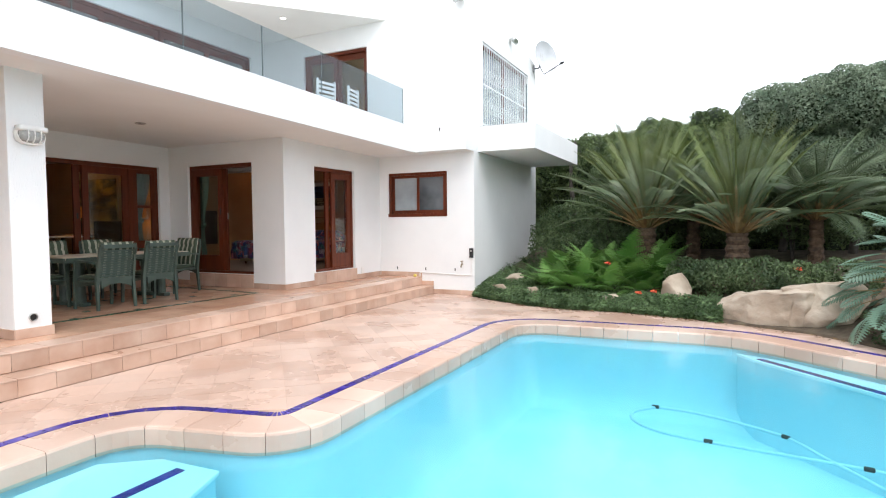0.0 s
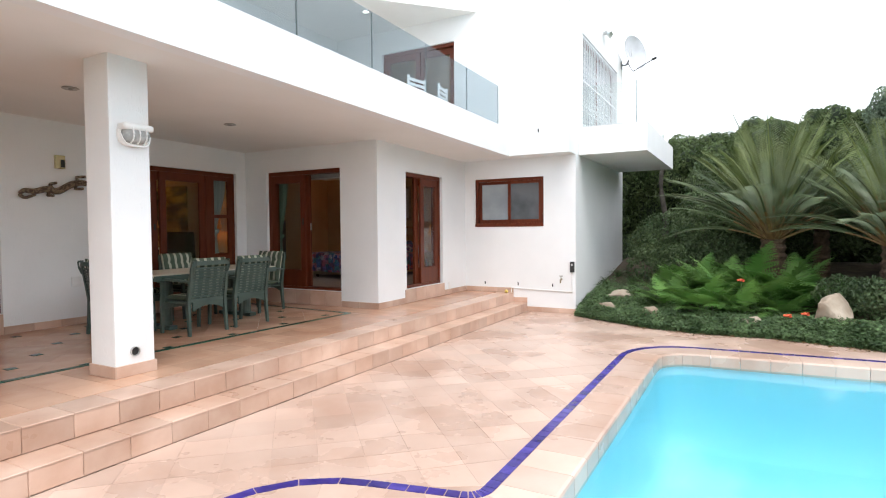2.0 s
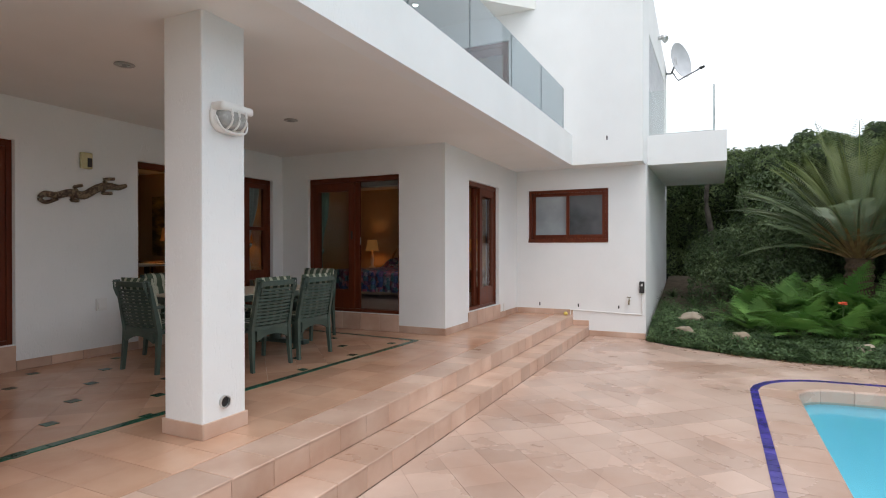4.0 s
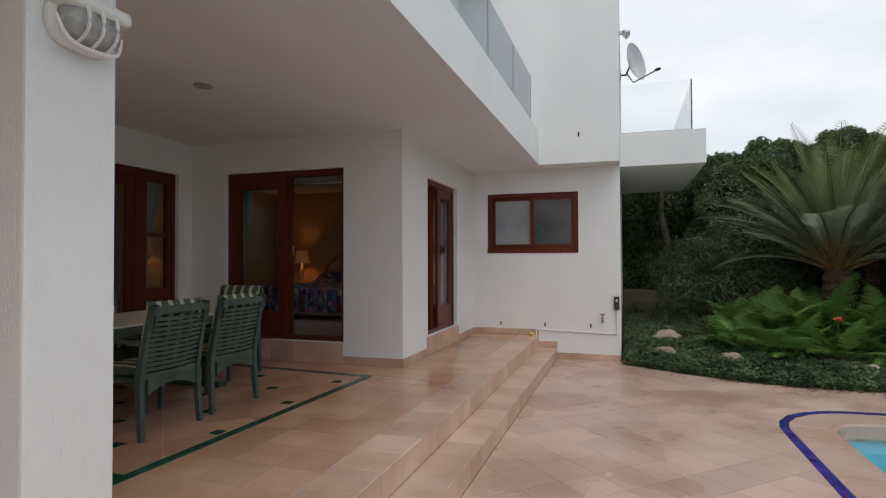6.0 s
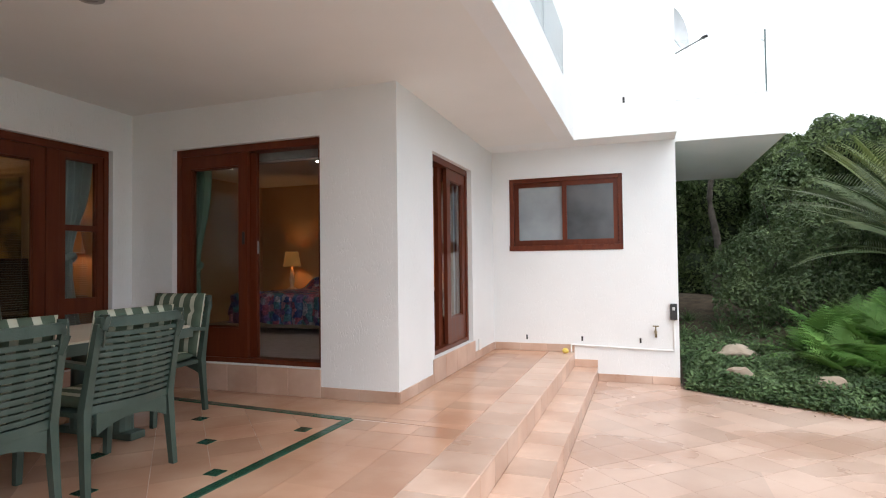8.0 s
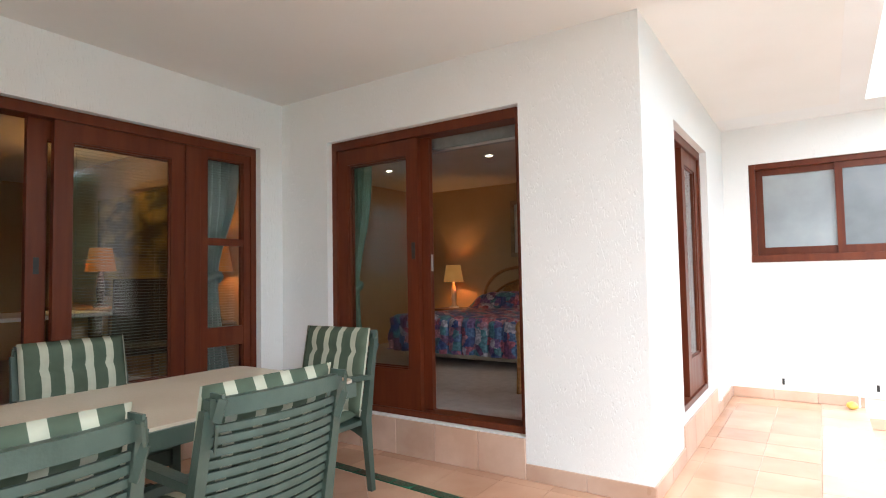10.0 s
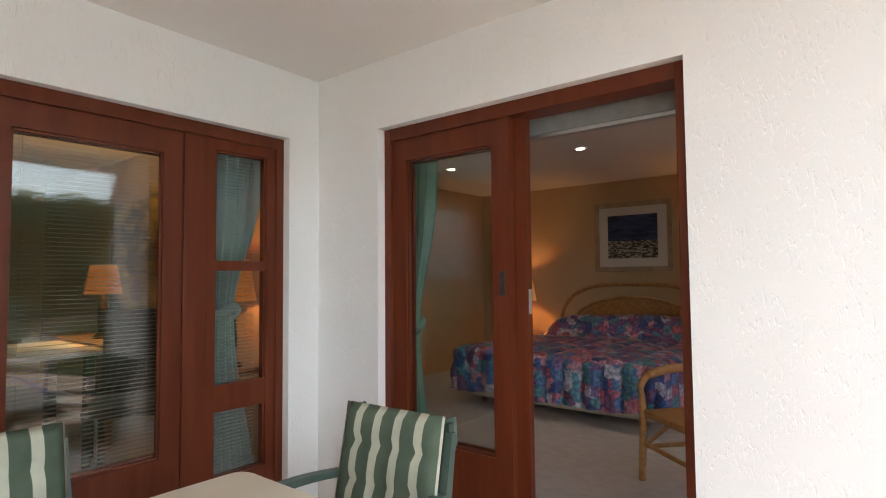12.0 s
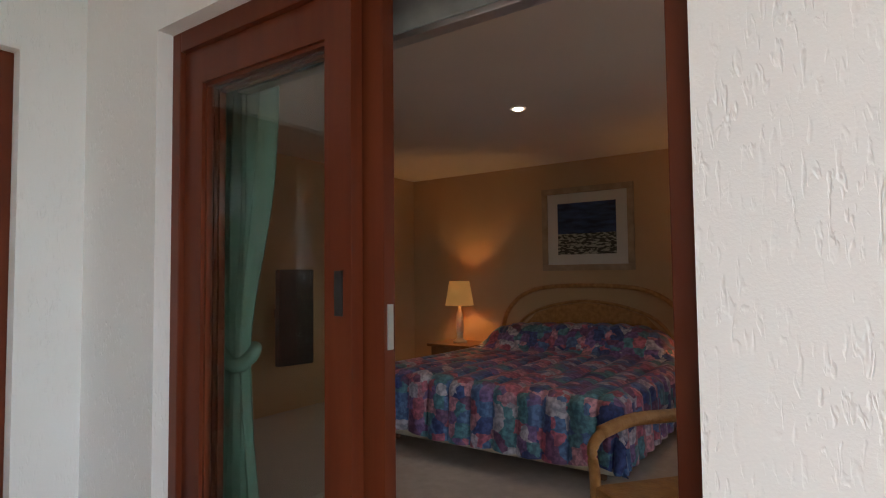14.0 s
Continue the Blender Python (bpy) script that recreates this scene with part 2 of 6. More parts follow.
def glow_material(name, color, strength):
    mat = bpy.data.materials.new(name)
    mat.use_nodes = True
    b = mat.node_tree.nodes["Principled BSDF"]
    b.inputs["Base Color"].default_value = (*color, 1)
    b.inputs["Emission Color"].default_value = (*color, 1)
    b.inputs["Emission Strength"].default_value = strength
    return mat


STUCCO = stucco_material()
SOFFIT = material("soffit_paint", (0.80, 0.785, 0.75), 0.9, spots=(0.84, 0.825, 0.795), scale=1.1, bump=0.15, bump_scale=90, bump_distance=0.004)
TILE = material("terracotta_tile", (0.51, 0.325, 0.235), 0.30, spots=(0.66, 0.48, 0.38), scale=2.6, random=0.13, bump=0.12, bump_scale=30, bump_distance=0.004, spec=0.5)
PATIO_TILE = material("patio_tile", (0.48, 0.26, 0.165), 0.20, spots=(0.61, 0.385, 0.265), scale=1.6, random=0.13, island="both", bump=0.1, bump_scale=25, bump_distance=0.004, spec=0.5)
DECK_TILE = material("deck_tile", (0.48, 0.312, 0.235), 0.27, spots=(0.67, 0.505, 0.415), scale=0.9, random=0.10, island="both", bump=0.2, bump_scale=35, bump_distance=0.004, spec=0.45)
GROUT = material("grout", (0.40, 0.27, 0.20), 0.9, spots=(0.62, 0.46, 0.375), scale=2.2)
NAVY = material("navy_glazed_tile", (0.03, 0.02, 0.19), 0.2, spots=(0.07, 0.05, 0.30), scale=9, random=0.3)
GREEN_TILE = material("green_glazed_tile", (0.006, 0.055, 0.03), 0.2, spots=(0.02, 0.10, 0.06), scale=9, random=0.25)
MAHOGANY = material("mahogany", (0.100, 0.0205, 0.0085), 0.36, spots=(0.145, 0.034, 0.0125), scale=18, stretch=(1, 1, 0.09), detail=3.0, spec=0.28, mid=(0.3, 0.75))
GLASS = glass_material("clear_glass", (0.95, 0.97, 0.96))
# grey tint puts the shade of the balcony recess into the panes
RAIL_GLASS = glass_material("shade_tinted_glass", (0.71, 0.77, 0.80))
WATER = glass_material("pool_water", (0.60, 0.875, 0.925), 1.33, 0.12, 0.18)
PLASTER = material("pool_plaster", (0.43, 0.70, 0.775), 0.7, spots=(0.54, 0.765, 0.825), scale=0.9)
SOIL = material("garden_soil", (0.06, 0.042, 0.028), 0.95, spots=(0.13, 0.10, 0.065), scale=6, bump=0.6, bump_scale=25)
GRASS = material("lawn", (0.05, 0.09, 0.025), 0.9, spots=(0.09, 0.13, 0.04), scale=3)
CREAM = material("cream_wall_paint", (0.52, 0.345, 0.19), 0.85, spots=(0.57, 0.39, 0.225), scale=1.5, bump=0.1, bump_scale=60)
CEILING = material("ceiling_paint", (0.74, 0.67, 0.60), 0.9, spots=(0.78, 0.71, 0.64), scale=1.2)
CARPET = material("beige_carpet", (0.50, 0.43, 0.40), 0.97, spots=(0.57, 0.50, 0.47), scale=14, bump=0.5, bump_scale=260, bump_distance=0.006, spec=0.1)
GREEN_PLASTIC = material("green_resin", (0.046, 0.074, 0.060), 0.42, spots=(0.070, 0.104, 0.086), scale=6, bump=0.08, bump_scale=90)
TABLE_TOP = material("table_top", (0.56, 0.48, 0.37), 0.38, spots=(0.64, 0.57, 0.46), scale=3, bump=0.1, bump_scale=70)
LEAF = material("hedge_leaf", (0.035, 0.075, 0.022), 0.5, spots=(0.10, 0.16, 0.05), scale=1.3, random=0.25, island=True)
STEEL = material("brushed_steel", (0.55, 0.55, 0.54), 0.35, 0.9, spots=(0.62, 0.62, 0.61), scale=20)
WHITE_PAINT = material("white_gloss_paint", (0.78, 0.77, 0.74), 0.35, spots=(0.82, 0.81, 0.79), scale=6)
BLACK_PLASTIC = material("black_plastic", (0.015, 0.015, 0.016), 0.4, spots=(0.03, 0.03, 0.03), scale=20)

# ---- plan ----
DECK, STEP, PATIO, ROOM = 0.0, 0.172, 0.357, 0.60
X_STEP, X_EDGE, X_FASCIA = -4.64, -4.93, -4.86
X_WEST, X_SIDE, X_EAST = -8.96, -6.0, -3.67
Y_BED, Y_WIN, Y_UP = 8.0, 11.155, 10.72
Z_SOFFIT, Z_PARAPET = 3.03, 3.55


def fall(ob):
    """The balcony edge and its ceiling fall a little towards the far end, for drainage."""
    for v in ob.data.vertices:
        k = 10.72 - v.co.y
        v.co.z += 0.016 * k
        v.co.x -= 0.010 * k
    return ob

# ---- large structure: ground, deck, pool ----
POOL = rounded([(-3.14, 1.92, 0.25), (-3.14, 3.02, 0.36), (-1.77, 3.33, 0.56), (-1.77, 8.42, 0.42), (1.15, 8.6, 1.3), (5.2, 5.4, 1.5), (5.2, 1.92, 0.8)])
POOL_RUN = resample(POOL, 0.11)
BIG = [(-400, -400), (400, -400), (400, 400), (-400, 400)]
lawn = part("ground", sheet_with_holes(BIG, [[tuple(p + n * 0.2) for p, n in POOL_RUN]], -0.03), GRASS)
tagged(lawn, "green lawn and earth round the house", "ground", kind="structure")
deck = part("pavement", sheet_with_holes([(X_STEP, -3), (7.5, -3), (7.5, 11.3), (X_STEP, 11.3)], [[tuple(p + n * 0.02) for p, n in POOL_RUN]], -0.0028), GROUT)
tagged(deck, "pale terracotta tiled pool deck, slightly worn", "pavement", kind="structure")

bm = bmesh.new()
rim = resample(POOL, 0.15)
rings = [[bm.verts.new((*(p - n * off), z)) for p, n in rim] for off, z in ((-0.03, -0.05), (0.0, -0.7), (0.05, -0.95), (0.13, -1.12), (0.24, -1.2))]
for a, b in zip(rings, rings[1:]):
    for k in range(len(rim)):
        bm.faces.new((a[k], a[(k + 1) % len(rim)], b[(k + 1) % len(rim)], b[k]))
bm.faces.new(rings[-1])
bmesh.ops.recalc_face_normals(bm, faces=bm.faces[:])
for f in bm.faces:
    f.normal_flip()
basin = part("pool_basin", bm, PLASTER)
for f in basin.data.polygons:
    f.use_smooth = len(f.vertices) == 4
tagged(basin, "pale blue plastered swimming pool basin", "pool", kind="structure")
bm = bmesh.new()
bm.faces.new([bm.verts.new((*(p + n * 0.015), -0.14)) for p, n in rim])
water = part("water", bm, WATER)
if water.data.polygons[0].normal.z < 0:
    water.data.flip_normals()
tagged(water, "clear turquoise pool water with faint ripples", "water", kind="structure")

# patio slab with its two steps
bm = bmesh.new()
add_box(bm, -9.2, X_EDGE - 0.012, -3, 11.3, -0.3, PATIO - 0.0032)
patio = tagged(part("floor_patio", bm, GROUT), "terracotta tiled raised patio floor", "floor", kind="structure")
bm = box(X_EDGE - 0.02, X_STEP - 0.012, -3, 11.3, -0.3, STEP - 0.008)
step = tagged(part("step", bm, GROUT), "terracotta tiled step along the patio", "step", kind="structure")

# ---- house: walls with their openings ----
BD = (-8.43, -6.75, 0.61, 2.68)       # bedroom sliding door
SD = (8.85, 10.16, 0.60, 2.64)        # side sliding door
LD = (5.45, 7.78, 0.60, 2.67)         # living room door
KD = (1.9, 4.11, 0.62, 2.70)          # kitchen door
WIN = (-5.77, -4.30, 1.70, 2.655)     # small window


def wall(name, axis, p0, p1, a0, a1, z0, z1, openings=(), mat=None, label="white rough-cast plaster wall"):
    bm = bmesh.new()
    add_wall(bm, axis, p0, p1, a0, a1, z0, z1, openings)
    bmesh.ops.remove_doubles(bm, verts=bm.verts[:], dist=0.0005)
    return tagged(part(name, bm, mat or STUCCO), label, "wall", kind="structure")


wall("wall_west", "x", X_WEST - 0.24, X_WEST, -3, Y_BED, 0, 3.4, [LD, KD])
wall("wall_bedroom", "y", Y_BED, Y_BED + 0.24, X_WEST - 0.24, X_SIDE, 0, 3.4, [BD])
wall("wall_side", "x", X_SIDE - 0.24, X_SIDE, Y_BED + 0.24, Y_WIN, 0, 3.4, [SD])
wall("wall_window", "y", Y_WIN, Y_WIN + 0.24, X_SIDE - 0.24, X_EAST, 0, 3.03, [WIN])
wall("wall_east", "x", X_EAST - 0.24, X_EAST, Y_WIN + 0.24, 15.6, 0, 3.05)
wall("wall_back", "y", 15.36, 15.6, -14, X_EAST - 0.24, 0, 6.0)
wall("wall_upper", "y", Y_UP, Y_UP + 0.24, -12, X_EAST, Z_SOFFIT, 6.6, [(-7.75, -6.01, 3.40, 5.41)])
wall("wall_south", "y", -3.24, -3.0, -14, -4.9, 0, 6.0)
bm = bmesh.new()
pts = [(11.65, 3.05), (15.6, 3.05), (15.6, 5.85), (Y_UP + 0.24, 6.6), (Y_UP + 0.24, 3.05)]
UPWIN = (11.68, 14.9, 3.62, 5.45)
add_wall(bm, "x", X_EAST - 0.24, X_EAST, Y_UP + 0.24, 15.6, 3.05, 5.9, [UPWIN])
v = [bm.verts.new((x, y, z)) for x in (X_EAST - 0.24, X_EAST) for y, z in ((Y_UP + 0.24, 5.9), (15.6, 5.9), (Y_UP + 0.24, 6.6))]
bm.faces.new((v[3], v[4], v[5]))
bm.faces.new((v[2], v[1], v[0]))
bm.faces.new((v[1], v[2], v[5], v[4]))
tagged(part("wall_upper_east", bm, STUCCO), "white rough-cast upper wall under the roof slope", "wall", kind="structure")

# upper floor slab, parapet and roof
bm = bmesh.new()
add_box(bm, X_WEST - 0.0, X_FASCIA - 0.15, -3, Y_UP, Z_SOFFIT, 3.4)
tagged(fall(part("ceiling_patio", bm, SOFFIT)), "smooth off-white painted patio ceiling", "ceiling", kind="structure")
fall(wall("wall_parapet", "x", X_FASCIA - 0.16, X_FASCIA + 0.02, -3, Y_UP, Z_SOFFIT - 0.004, Z_PARAPET, label="white plastered balcony edge"))
bm = bmesh.new()
add_box(bm, -6.2, X_EAST - 0.002, Y_UP + 0.24, Y_WIN + 0.2, Z_SOFFIT, 3.3)
tagged(part("ceiling_overhang", bm, STUCCO), "white plastered underside of the upper storey", "ceiling", kind="structure")
bm = bmesh.new()
add_box(bm, X_EAST + 0.002, -2.416, 11.376, 15.2, 3.04, 3.56)
tagged(part("balcony_slab", bm, STUCCO), "white plastered cantilevered balcony slab", "balcony", kind="structure")
bm = prism([(-5.50, Y_UP - 0.003), (-12, Y_UP - 0.003), (-12, -3), (-8.6, -3), (-8.6, 7.39)], 5.88, 6.35)
tagged(part("roof_overhang", bm, SOFFIT), "white plastered roof overhang above the balcony", "roof", kind="structure")
bm = bmesh.new()
add_box(bm, -14, X_EAST - 0.25, Y_UP + 0.25, 15.35, 5.95, 6.2)
tagged(part("ceiling_roof", bm, STUCCO), "flat roof slab", "roof", kind="structure")

UD = (1.0, 10.3, 3.40, 5.45)
wall("wall_upper_west", "x", -9.2, -8.96, -3, Y_UP, 3.4, 6.0, [UD])

# column
column = thing("column", "white plastered square patio column on a tiled plinth", "column", -5.735, 3.66, PATIO, kind="structure")
part("shaft", box(-0.18, 0.18, -0.182, 0.182, 0, Z_SOFFIT - PATIO + 0.15, 0.012), STUCCO, column)

# bedroom and living room shells
def room(tag, x0, x1, y0, y1, z0, z1, floor_mat, wall_mat, sides):
    bm = box(x0 - 0.02, x1 + 0.02, y0 - 0.02, y1 + 0.02, z0 - 0.1, z0)
    tagged(part("floor_" + tag, bm, floor_mat), "plain carpeted floor of the " + tag, "floor", kind="structure")
    bm = box(x0 - 0.02, x1 + 0.02, y0 - 0.02, y1 + 0.02, z1, z1 + 0.05)
    tagged(part("ceiling_" + tag, bm, CEILING), "plain painted ceiling of the " + tag, "ceiling", kind="structure")
    for s, axis, p0, p1, a0, a1, op in sides:
        bm = bmesh.new()
        add_wall(bm, axis, p0, p1, a0, a1, z0, z1, op)
        tagged(part("wall_%s_%s" % (tag, s), bm, wall_mat), "warm cream painted wall of the " + tag, "wall", kind="structure")


room("bedroom", -10.75, -6.24, 8.24, 12.4, ROOM, 2.98, CARPET, CREAM, [
    ("north", "y", 12.4, 12.5, -10.75, -6.24, ()), ("west", "x", -10.85, -10.75, 8.24, 12.5, ()),
    ("south", "y", 8.242, 8.26, -10.75, -6.262, [BD]), ("east", "x", -6.26, -6.242, 8.26, 12.4, [SD])])
room("lounge", -14.2, X_WEST - 0.24, -2.9, 8.2, ROOM, 2.98, CARPET, CREAM, [
    ("north", "y", 8.0, 8.1, -14.2, X_WEST - 0.24, ()), ("west", "x", -14.3, -14.2, -3, 8.1, ()),
    ("south", "y", -3.0, -2.9, -14.2, X_WEST - 0.24, ()), ("east", "x", X_WEST - 0.26, X_WEST - 0.242, -2.9, 8.0, [LD, KD])])

# ---- doors and windows ----
def leaf(door, u0, u1, d0, d1, z0, z1, stile=0.1, top=0.12, bottom=0.28, name="leaf", bars=()):
    """A glazed timber leaf: stiles and rails in one mesh, the pane set in the middle."""
    bm = bmesh.new()
    add_box(bm, u0, u0 + stile, d0, d1, z0, z1)
    add_box(bm, u1 - stile, u1, d0, d1, z0, z1)
    add_box(bm, u0 + stile, u1 - stile, d0, d1, z0, z0 + bottom)
    add_box(bm, u0 + stile, u1 - stile, d0, d1, z1 - top, z1)
    g = 0.012
    for a0, a1, b0, b1 in ((u0 + stile, u0 + stile + g, z0 + bottom, z1 - top), (u1 - stile - g, u1 - stile, z0 + bottom, z1 - top),
                           (u0 + stile, u1 - stile, z0 + bottom, z0 + bottom + g), (u0 + stile, u1 - stile, z1 - top - g, z1 - top)):
        add_box(bm, a0, a1, d0 + 0.012, d1 - 0.012, b0, b1)
    for b0, b1 in bars:
        add_box(bm, u0 + stile, u1 - stile, d0 + 0.004, d1 - 0.004, b0, b1)
    ob = part(name, bm, MAHOGANY, door, "polished mahogany sliding leaf")
    mid = (d0 + d1) / 2
    edges = [z0 + bottom] + [e for b in bars for e in b] + [z1 - top]
    for k in range(0, len(edges), 2):
        pane = part("pane", box(u0 + stile, u1 - stile, mid - 0.003, mid + 0.003, edges[k], edges[k + 1]), GLASS, ob, "clear glass pane")
        pane.visible_shadow = False
    return ob


def outer_frame(door, w, h, d0, d1, jamb=0.05, head=0.07, sill=0.045):
    for name, a in (("jamb", (0, jamb, d0, d1, 0, h)), ("jamb", (w - jamb, w, d0, d1, 0, h)),
                    ("head", (jamb, w - jamb, d0, d1, h - head, h)), ("sill", (jamb, w - jamb, d0, d1, 0, sill))):
        part(name, box(*a, 0.004), MAHOGANY, door)


def slot_handle(parent, u, d, z, long=0.2):
    bm = box(u - 0.014, u + 0.014, d - 0.006, d, z - long / 2, z + long / 2, 0.003)
    return part("lock_plate", bm, STEEL, parent, "small steel lock plate")


door_1 = thing("door_1", "open mahogany sliding glass door to the bedroom", "sliding door", BD[0], Y_BED, BD[2], kind="structure")
w, h = BD[1] - BD[0], BD[3] - BD[2]
outer_frame(door_1, w, h, 0.055, 0.20)
a = leaf(door_1, 0.05, 0.835, 0.075, 0.118, 0.045, h - 0.07)
b = leaf(door_1, 0.03, 0.895, 0.135, 0.178, 0.045, h - 0.07)
part("finger_pull", box(0.775, 0.805, 0.071, 0.075, 1.12, 1.24, 0.001), BLACK_PLASTIC, a, "dark recessed finger pull")
bm = box(0.8951, 0.8991, 0.145, 0.168, 1.03, 1.15, 0.001)
part("lock_strip", bm, STEEL, b, "steel lock strip on the leaf's edge")

door_2 = thing("door_2", "half-open mahogany sliding glass side door", "sliding door", X_SIDE, SD[0], SD[2], 90, kind="structure")
w, h = SD[1] - SD[0], SD[3] - SD[2]
outer_frame(door_2, w, h, 0.055, 0.20)
leaf(door_2, 0.62, w - 0.05, 0.075, 0.118, 0.045, h - 0.07, stile=0.11)
leaf(door_2, 0.50, w - 0.02, 0.135, 0.178, 0.045, h - 0.07, stile=0.11)

door_3 = thing("door_3", "mahogany sliding glass door and sash to the lounge", "sliding door", X_WEST, LD[0], LD[2], 90, kind="structure")
w, h = LD[1] - LD[0], LD[3] - LD[2]
outer_frame(door_3, w, h, 0.055, 0.20)
part("mullion", box(1.72, 1.84, 0.058, 0.198, 0.045, h - 0.07, 0.005), MAHOGANY, door_3)
a = leaf(door_3, 0.88, 1.72, 0.075, 0.118, 0.045, h - 0.07, stile=0.1)
b = leaf(door_3, 0.76, 1.83, 0.135, 0.178, 0.045, h - 0.07, stile=0.1)
part("finger_pull", box(0.80, 0.83, 0.131, 0.135, 1.06, 1.16, 0.001), BLACK_PLASTIC, b, "dark recessed finger pull")
leaf(door_3, 1.84, w - 0.05, 0.07, 0.13, 0.045, h - 0.07, stile=0.06, top=0.06, bottom=0.10, name="sash", bars=((0.50, 0.645), (1.27, 1.325)))

door_4 = thing("door_4", "closed mahogany glazed kitchen door", "door", X_WEST, KD[0], KD[2], 90, kind="structure")
w, h = KD[1] - KD[0], KD[3] - KD[2]
outer_frame(door_4, w, h, 0.055, 0.20)
leaf(door_4, 0.05, 1.1, 0.075, 0.118, 0.045, h - 0.07)
leaf(door_4, 1.1, w - 0.05, 0.08, 0.123, 0.045, h - 0.07, bottom=0.12, bars=((1.28, 1.33),))

FROST = material("frosted_glass", (0.28, 0.31, 0.33), 0.12, spots=(0.42, 0.46, 0.48), scale=1.6, spec=0.8)
# opaque pane; its dark colour stands in for the unlit room behind
DARK_PANE = material("dim_room_pane", (0.06, 0.068, 0.075), 0.06, spots=(0.12, 0.13, 0.14), scale=2, spec=0.8)
window_1 = thing("window_1", "mahogany sliding window with a frosted pane and one coloured as a dim room", "window", WIN[0], Y_WIN, WIN[2], kind="structure")
w, h = WIN[1] - WIN[0], WIN[3] - WIN[2]
for name, a in (("window_frame", (0, 0.055, 0.03, 0.15, 0.05, h)), ("window_frame", (w - 0.055, w, 0.03, 0.15, 0.05, h)),
                ("window_frame", (0.055, w - 0.055, 0.03, 0.15, h - 0.055, h)), ("window_sill", (0, w, -0.012, 0.15, -0.02, 0.05))):
    part(name, box(*a, 0.005), MAHOGANY, window_1)
for u0, u1, d in ((0.055, w / 2 + 0.03, 0.09), (w / 2 - 0.03, w - 0.055, 0.05)):
    bm = bmesh.new()
    for a in ((u0, u0 + 0.06, 0.045, h - 0.055), (u1 - 0.06, u1, 0.045, h - 0.055), (u0 + 0.06, u1 - 0.06, 0.045, 0.125), (u0 + 0.06, u1 - 0.06, h - 0.115, h - 0.055)):
        add_box(bm, a[0], a[1], d, d + 0.038, a[2], a[3])
    sash = part("sash", bm, MAHOGANY, window_1)
    part("pane", box(u0 + 0.06, u1 - 0.06, d + 0.016, d + 0.022, 0.125, h - 0.115), FROST if d > 0.07 else DARK_PANE, sash, "pale frosted pane" if d > 0.07 else "glossy pane coloured dark for the dim room behind")

door_5 = thing("door_5", "dark mahogany glazed balcony door", "door", -7.75, Y_UP, 3.40, kind="structure")
outer_frame(door_5, 1.74, 2.01, 0.05, 0.18)
leaf(door_5, 0.05, 0.90, 0.075, 0.118, 0.045, 1.94)
leaf(door_5, 0.86, 1.69, 0.122, 0.165, 0.045, 1.94)
bm = box(-9, -4.4, Y_UP + 1.6, Y_UP + 1.66, 3.3, 5.9)
tagged(part("wall_upper_room", bm, CREAM), "cream wall of the upper room", "wall", kind="structure")

door_6 = thing("door_6", "wide run of dark glazed sliding doors on the balcony", "sliding door", -8.96, UD[0], UD[2], 90, kind="structure")
w, h = UD[1] - UD[0], UD[3] - UD[2]
outer_frame(door_6, w, h, 0.055, 0.20)
for k in range(8):
    u = 0.05 + (w - 0.1) / 8 * k
    leaf(door_6, u, u + (w - 0.1) / 8 + 0.02, 0.075 + 0.05 * (k % 2), 0.118 + 0.05 * (k % 2), 0.045, h - 0.07, stile=0.08)
bm = box(-11.5, -11.4, -3, Y_UP, 3.3, 6.0)
tagged(part("wall_upper_lounge", bm, CREAM), "cream wall of the upper lounge", "wall", kind="structure")
bm = box(-11.5, -9.2, -3, Y_UP, 3.35, 3.4)
tagged(part("floor_upper_lounge", bm, CARPET), "carpeted floor of the upper lounge", "floor", kind="structure")

# grille window over the side balcony
CURTAIN_PALE = material("pale_net_curtain", (0.17, 0.22, 0.29), 0.9, spots=(0.30, 0.36, 0.44), scale=3, stretch=(1, 6, 0.2))
window_2 = thing("window_2", "wide upper window behind a white security grille", "window", X_EAST, UPWIN[0], UPWIN[2], 90, kind="structure")
w, h = UPWIN[1] - UPWIN[0], UPWIN[3] - UPWIN[2]
for a in ((0, 0.06, 0, h), (w - 0.06, w, 0, h), (0.06, w - 0.06, h - 0.07, h), (0.06, w - 0.06, 0, 0.07), (w / 2 - 0.03, w / 2 + 0.03, 0.07, h - 0.07)):
    part("window_frame", box(a[0], a[1], 0.1, 0.16, a[2], a[3], 0.004), MAHOGANY, window_2)
p = part("pane", box(0.06, w - 0.06, 0.128, 0.134, 0.07, h - 0.07), GLASS, window_2)
p.visible_shadow = False
bm = bmesh.new()
n = 60
for k in range(n):
    u = 0.03 + (w - 0.06) * k / (n - 1)
    d = 0.22 + 0.02 * math.sin(k * 1.9)
    vs = (bm.verts.new((u, d, 0.0)), bm.verts.new((u, d, h - 0.03)))
    if k:
        bm.faces.new((last[0], vs[0], vs[1], last[1]))
    last = vs
part("curtain", bm, CURTAIN_PALE, window_2, "pale gathered curtain", smooth=True)
GRILLE_PAINT = material("white_grille_paint", (0.66, 0.67, 0.68), 0.45, spots=(0.74, 0.75, 0.76), scale=9)
grille = part("grille", box(0.0, w, 0.012, 0.03, 0.05, 0.08), GRILLE_PAINT, window_2, "white folding security grille")
for z in (h * 0.5, h - 0.06):
    part("grille_rail", box(0.0, w, 0.012, 0.03, z, z + 0.028), GRILLE_PAINT, grille)
proto = None
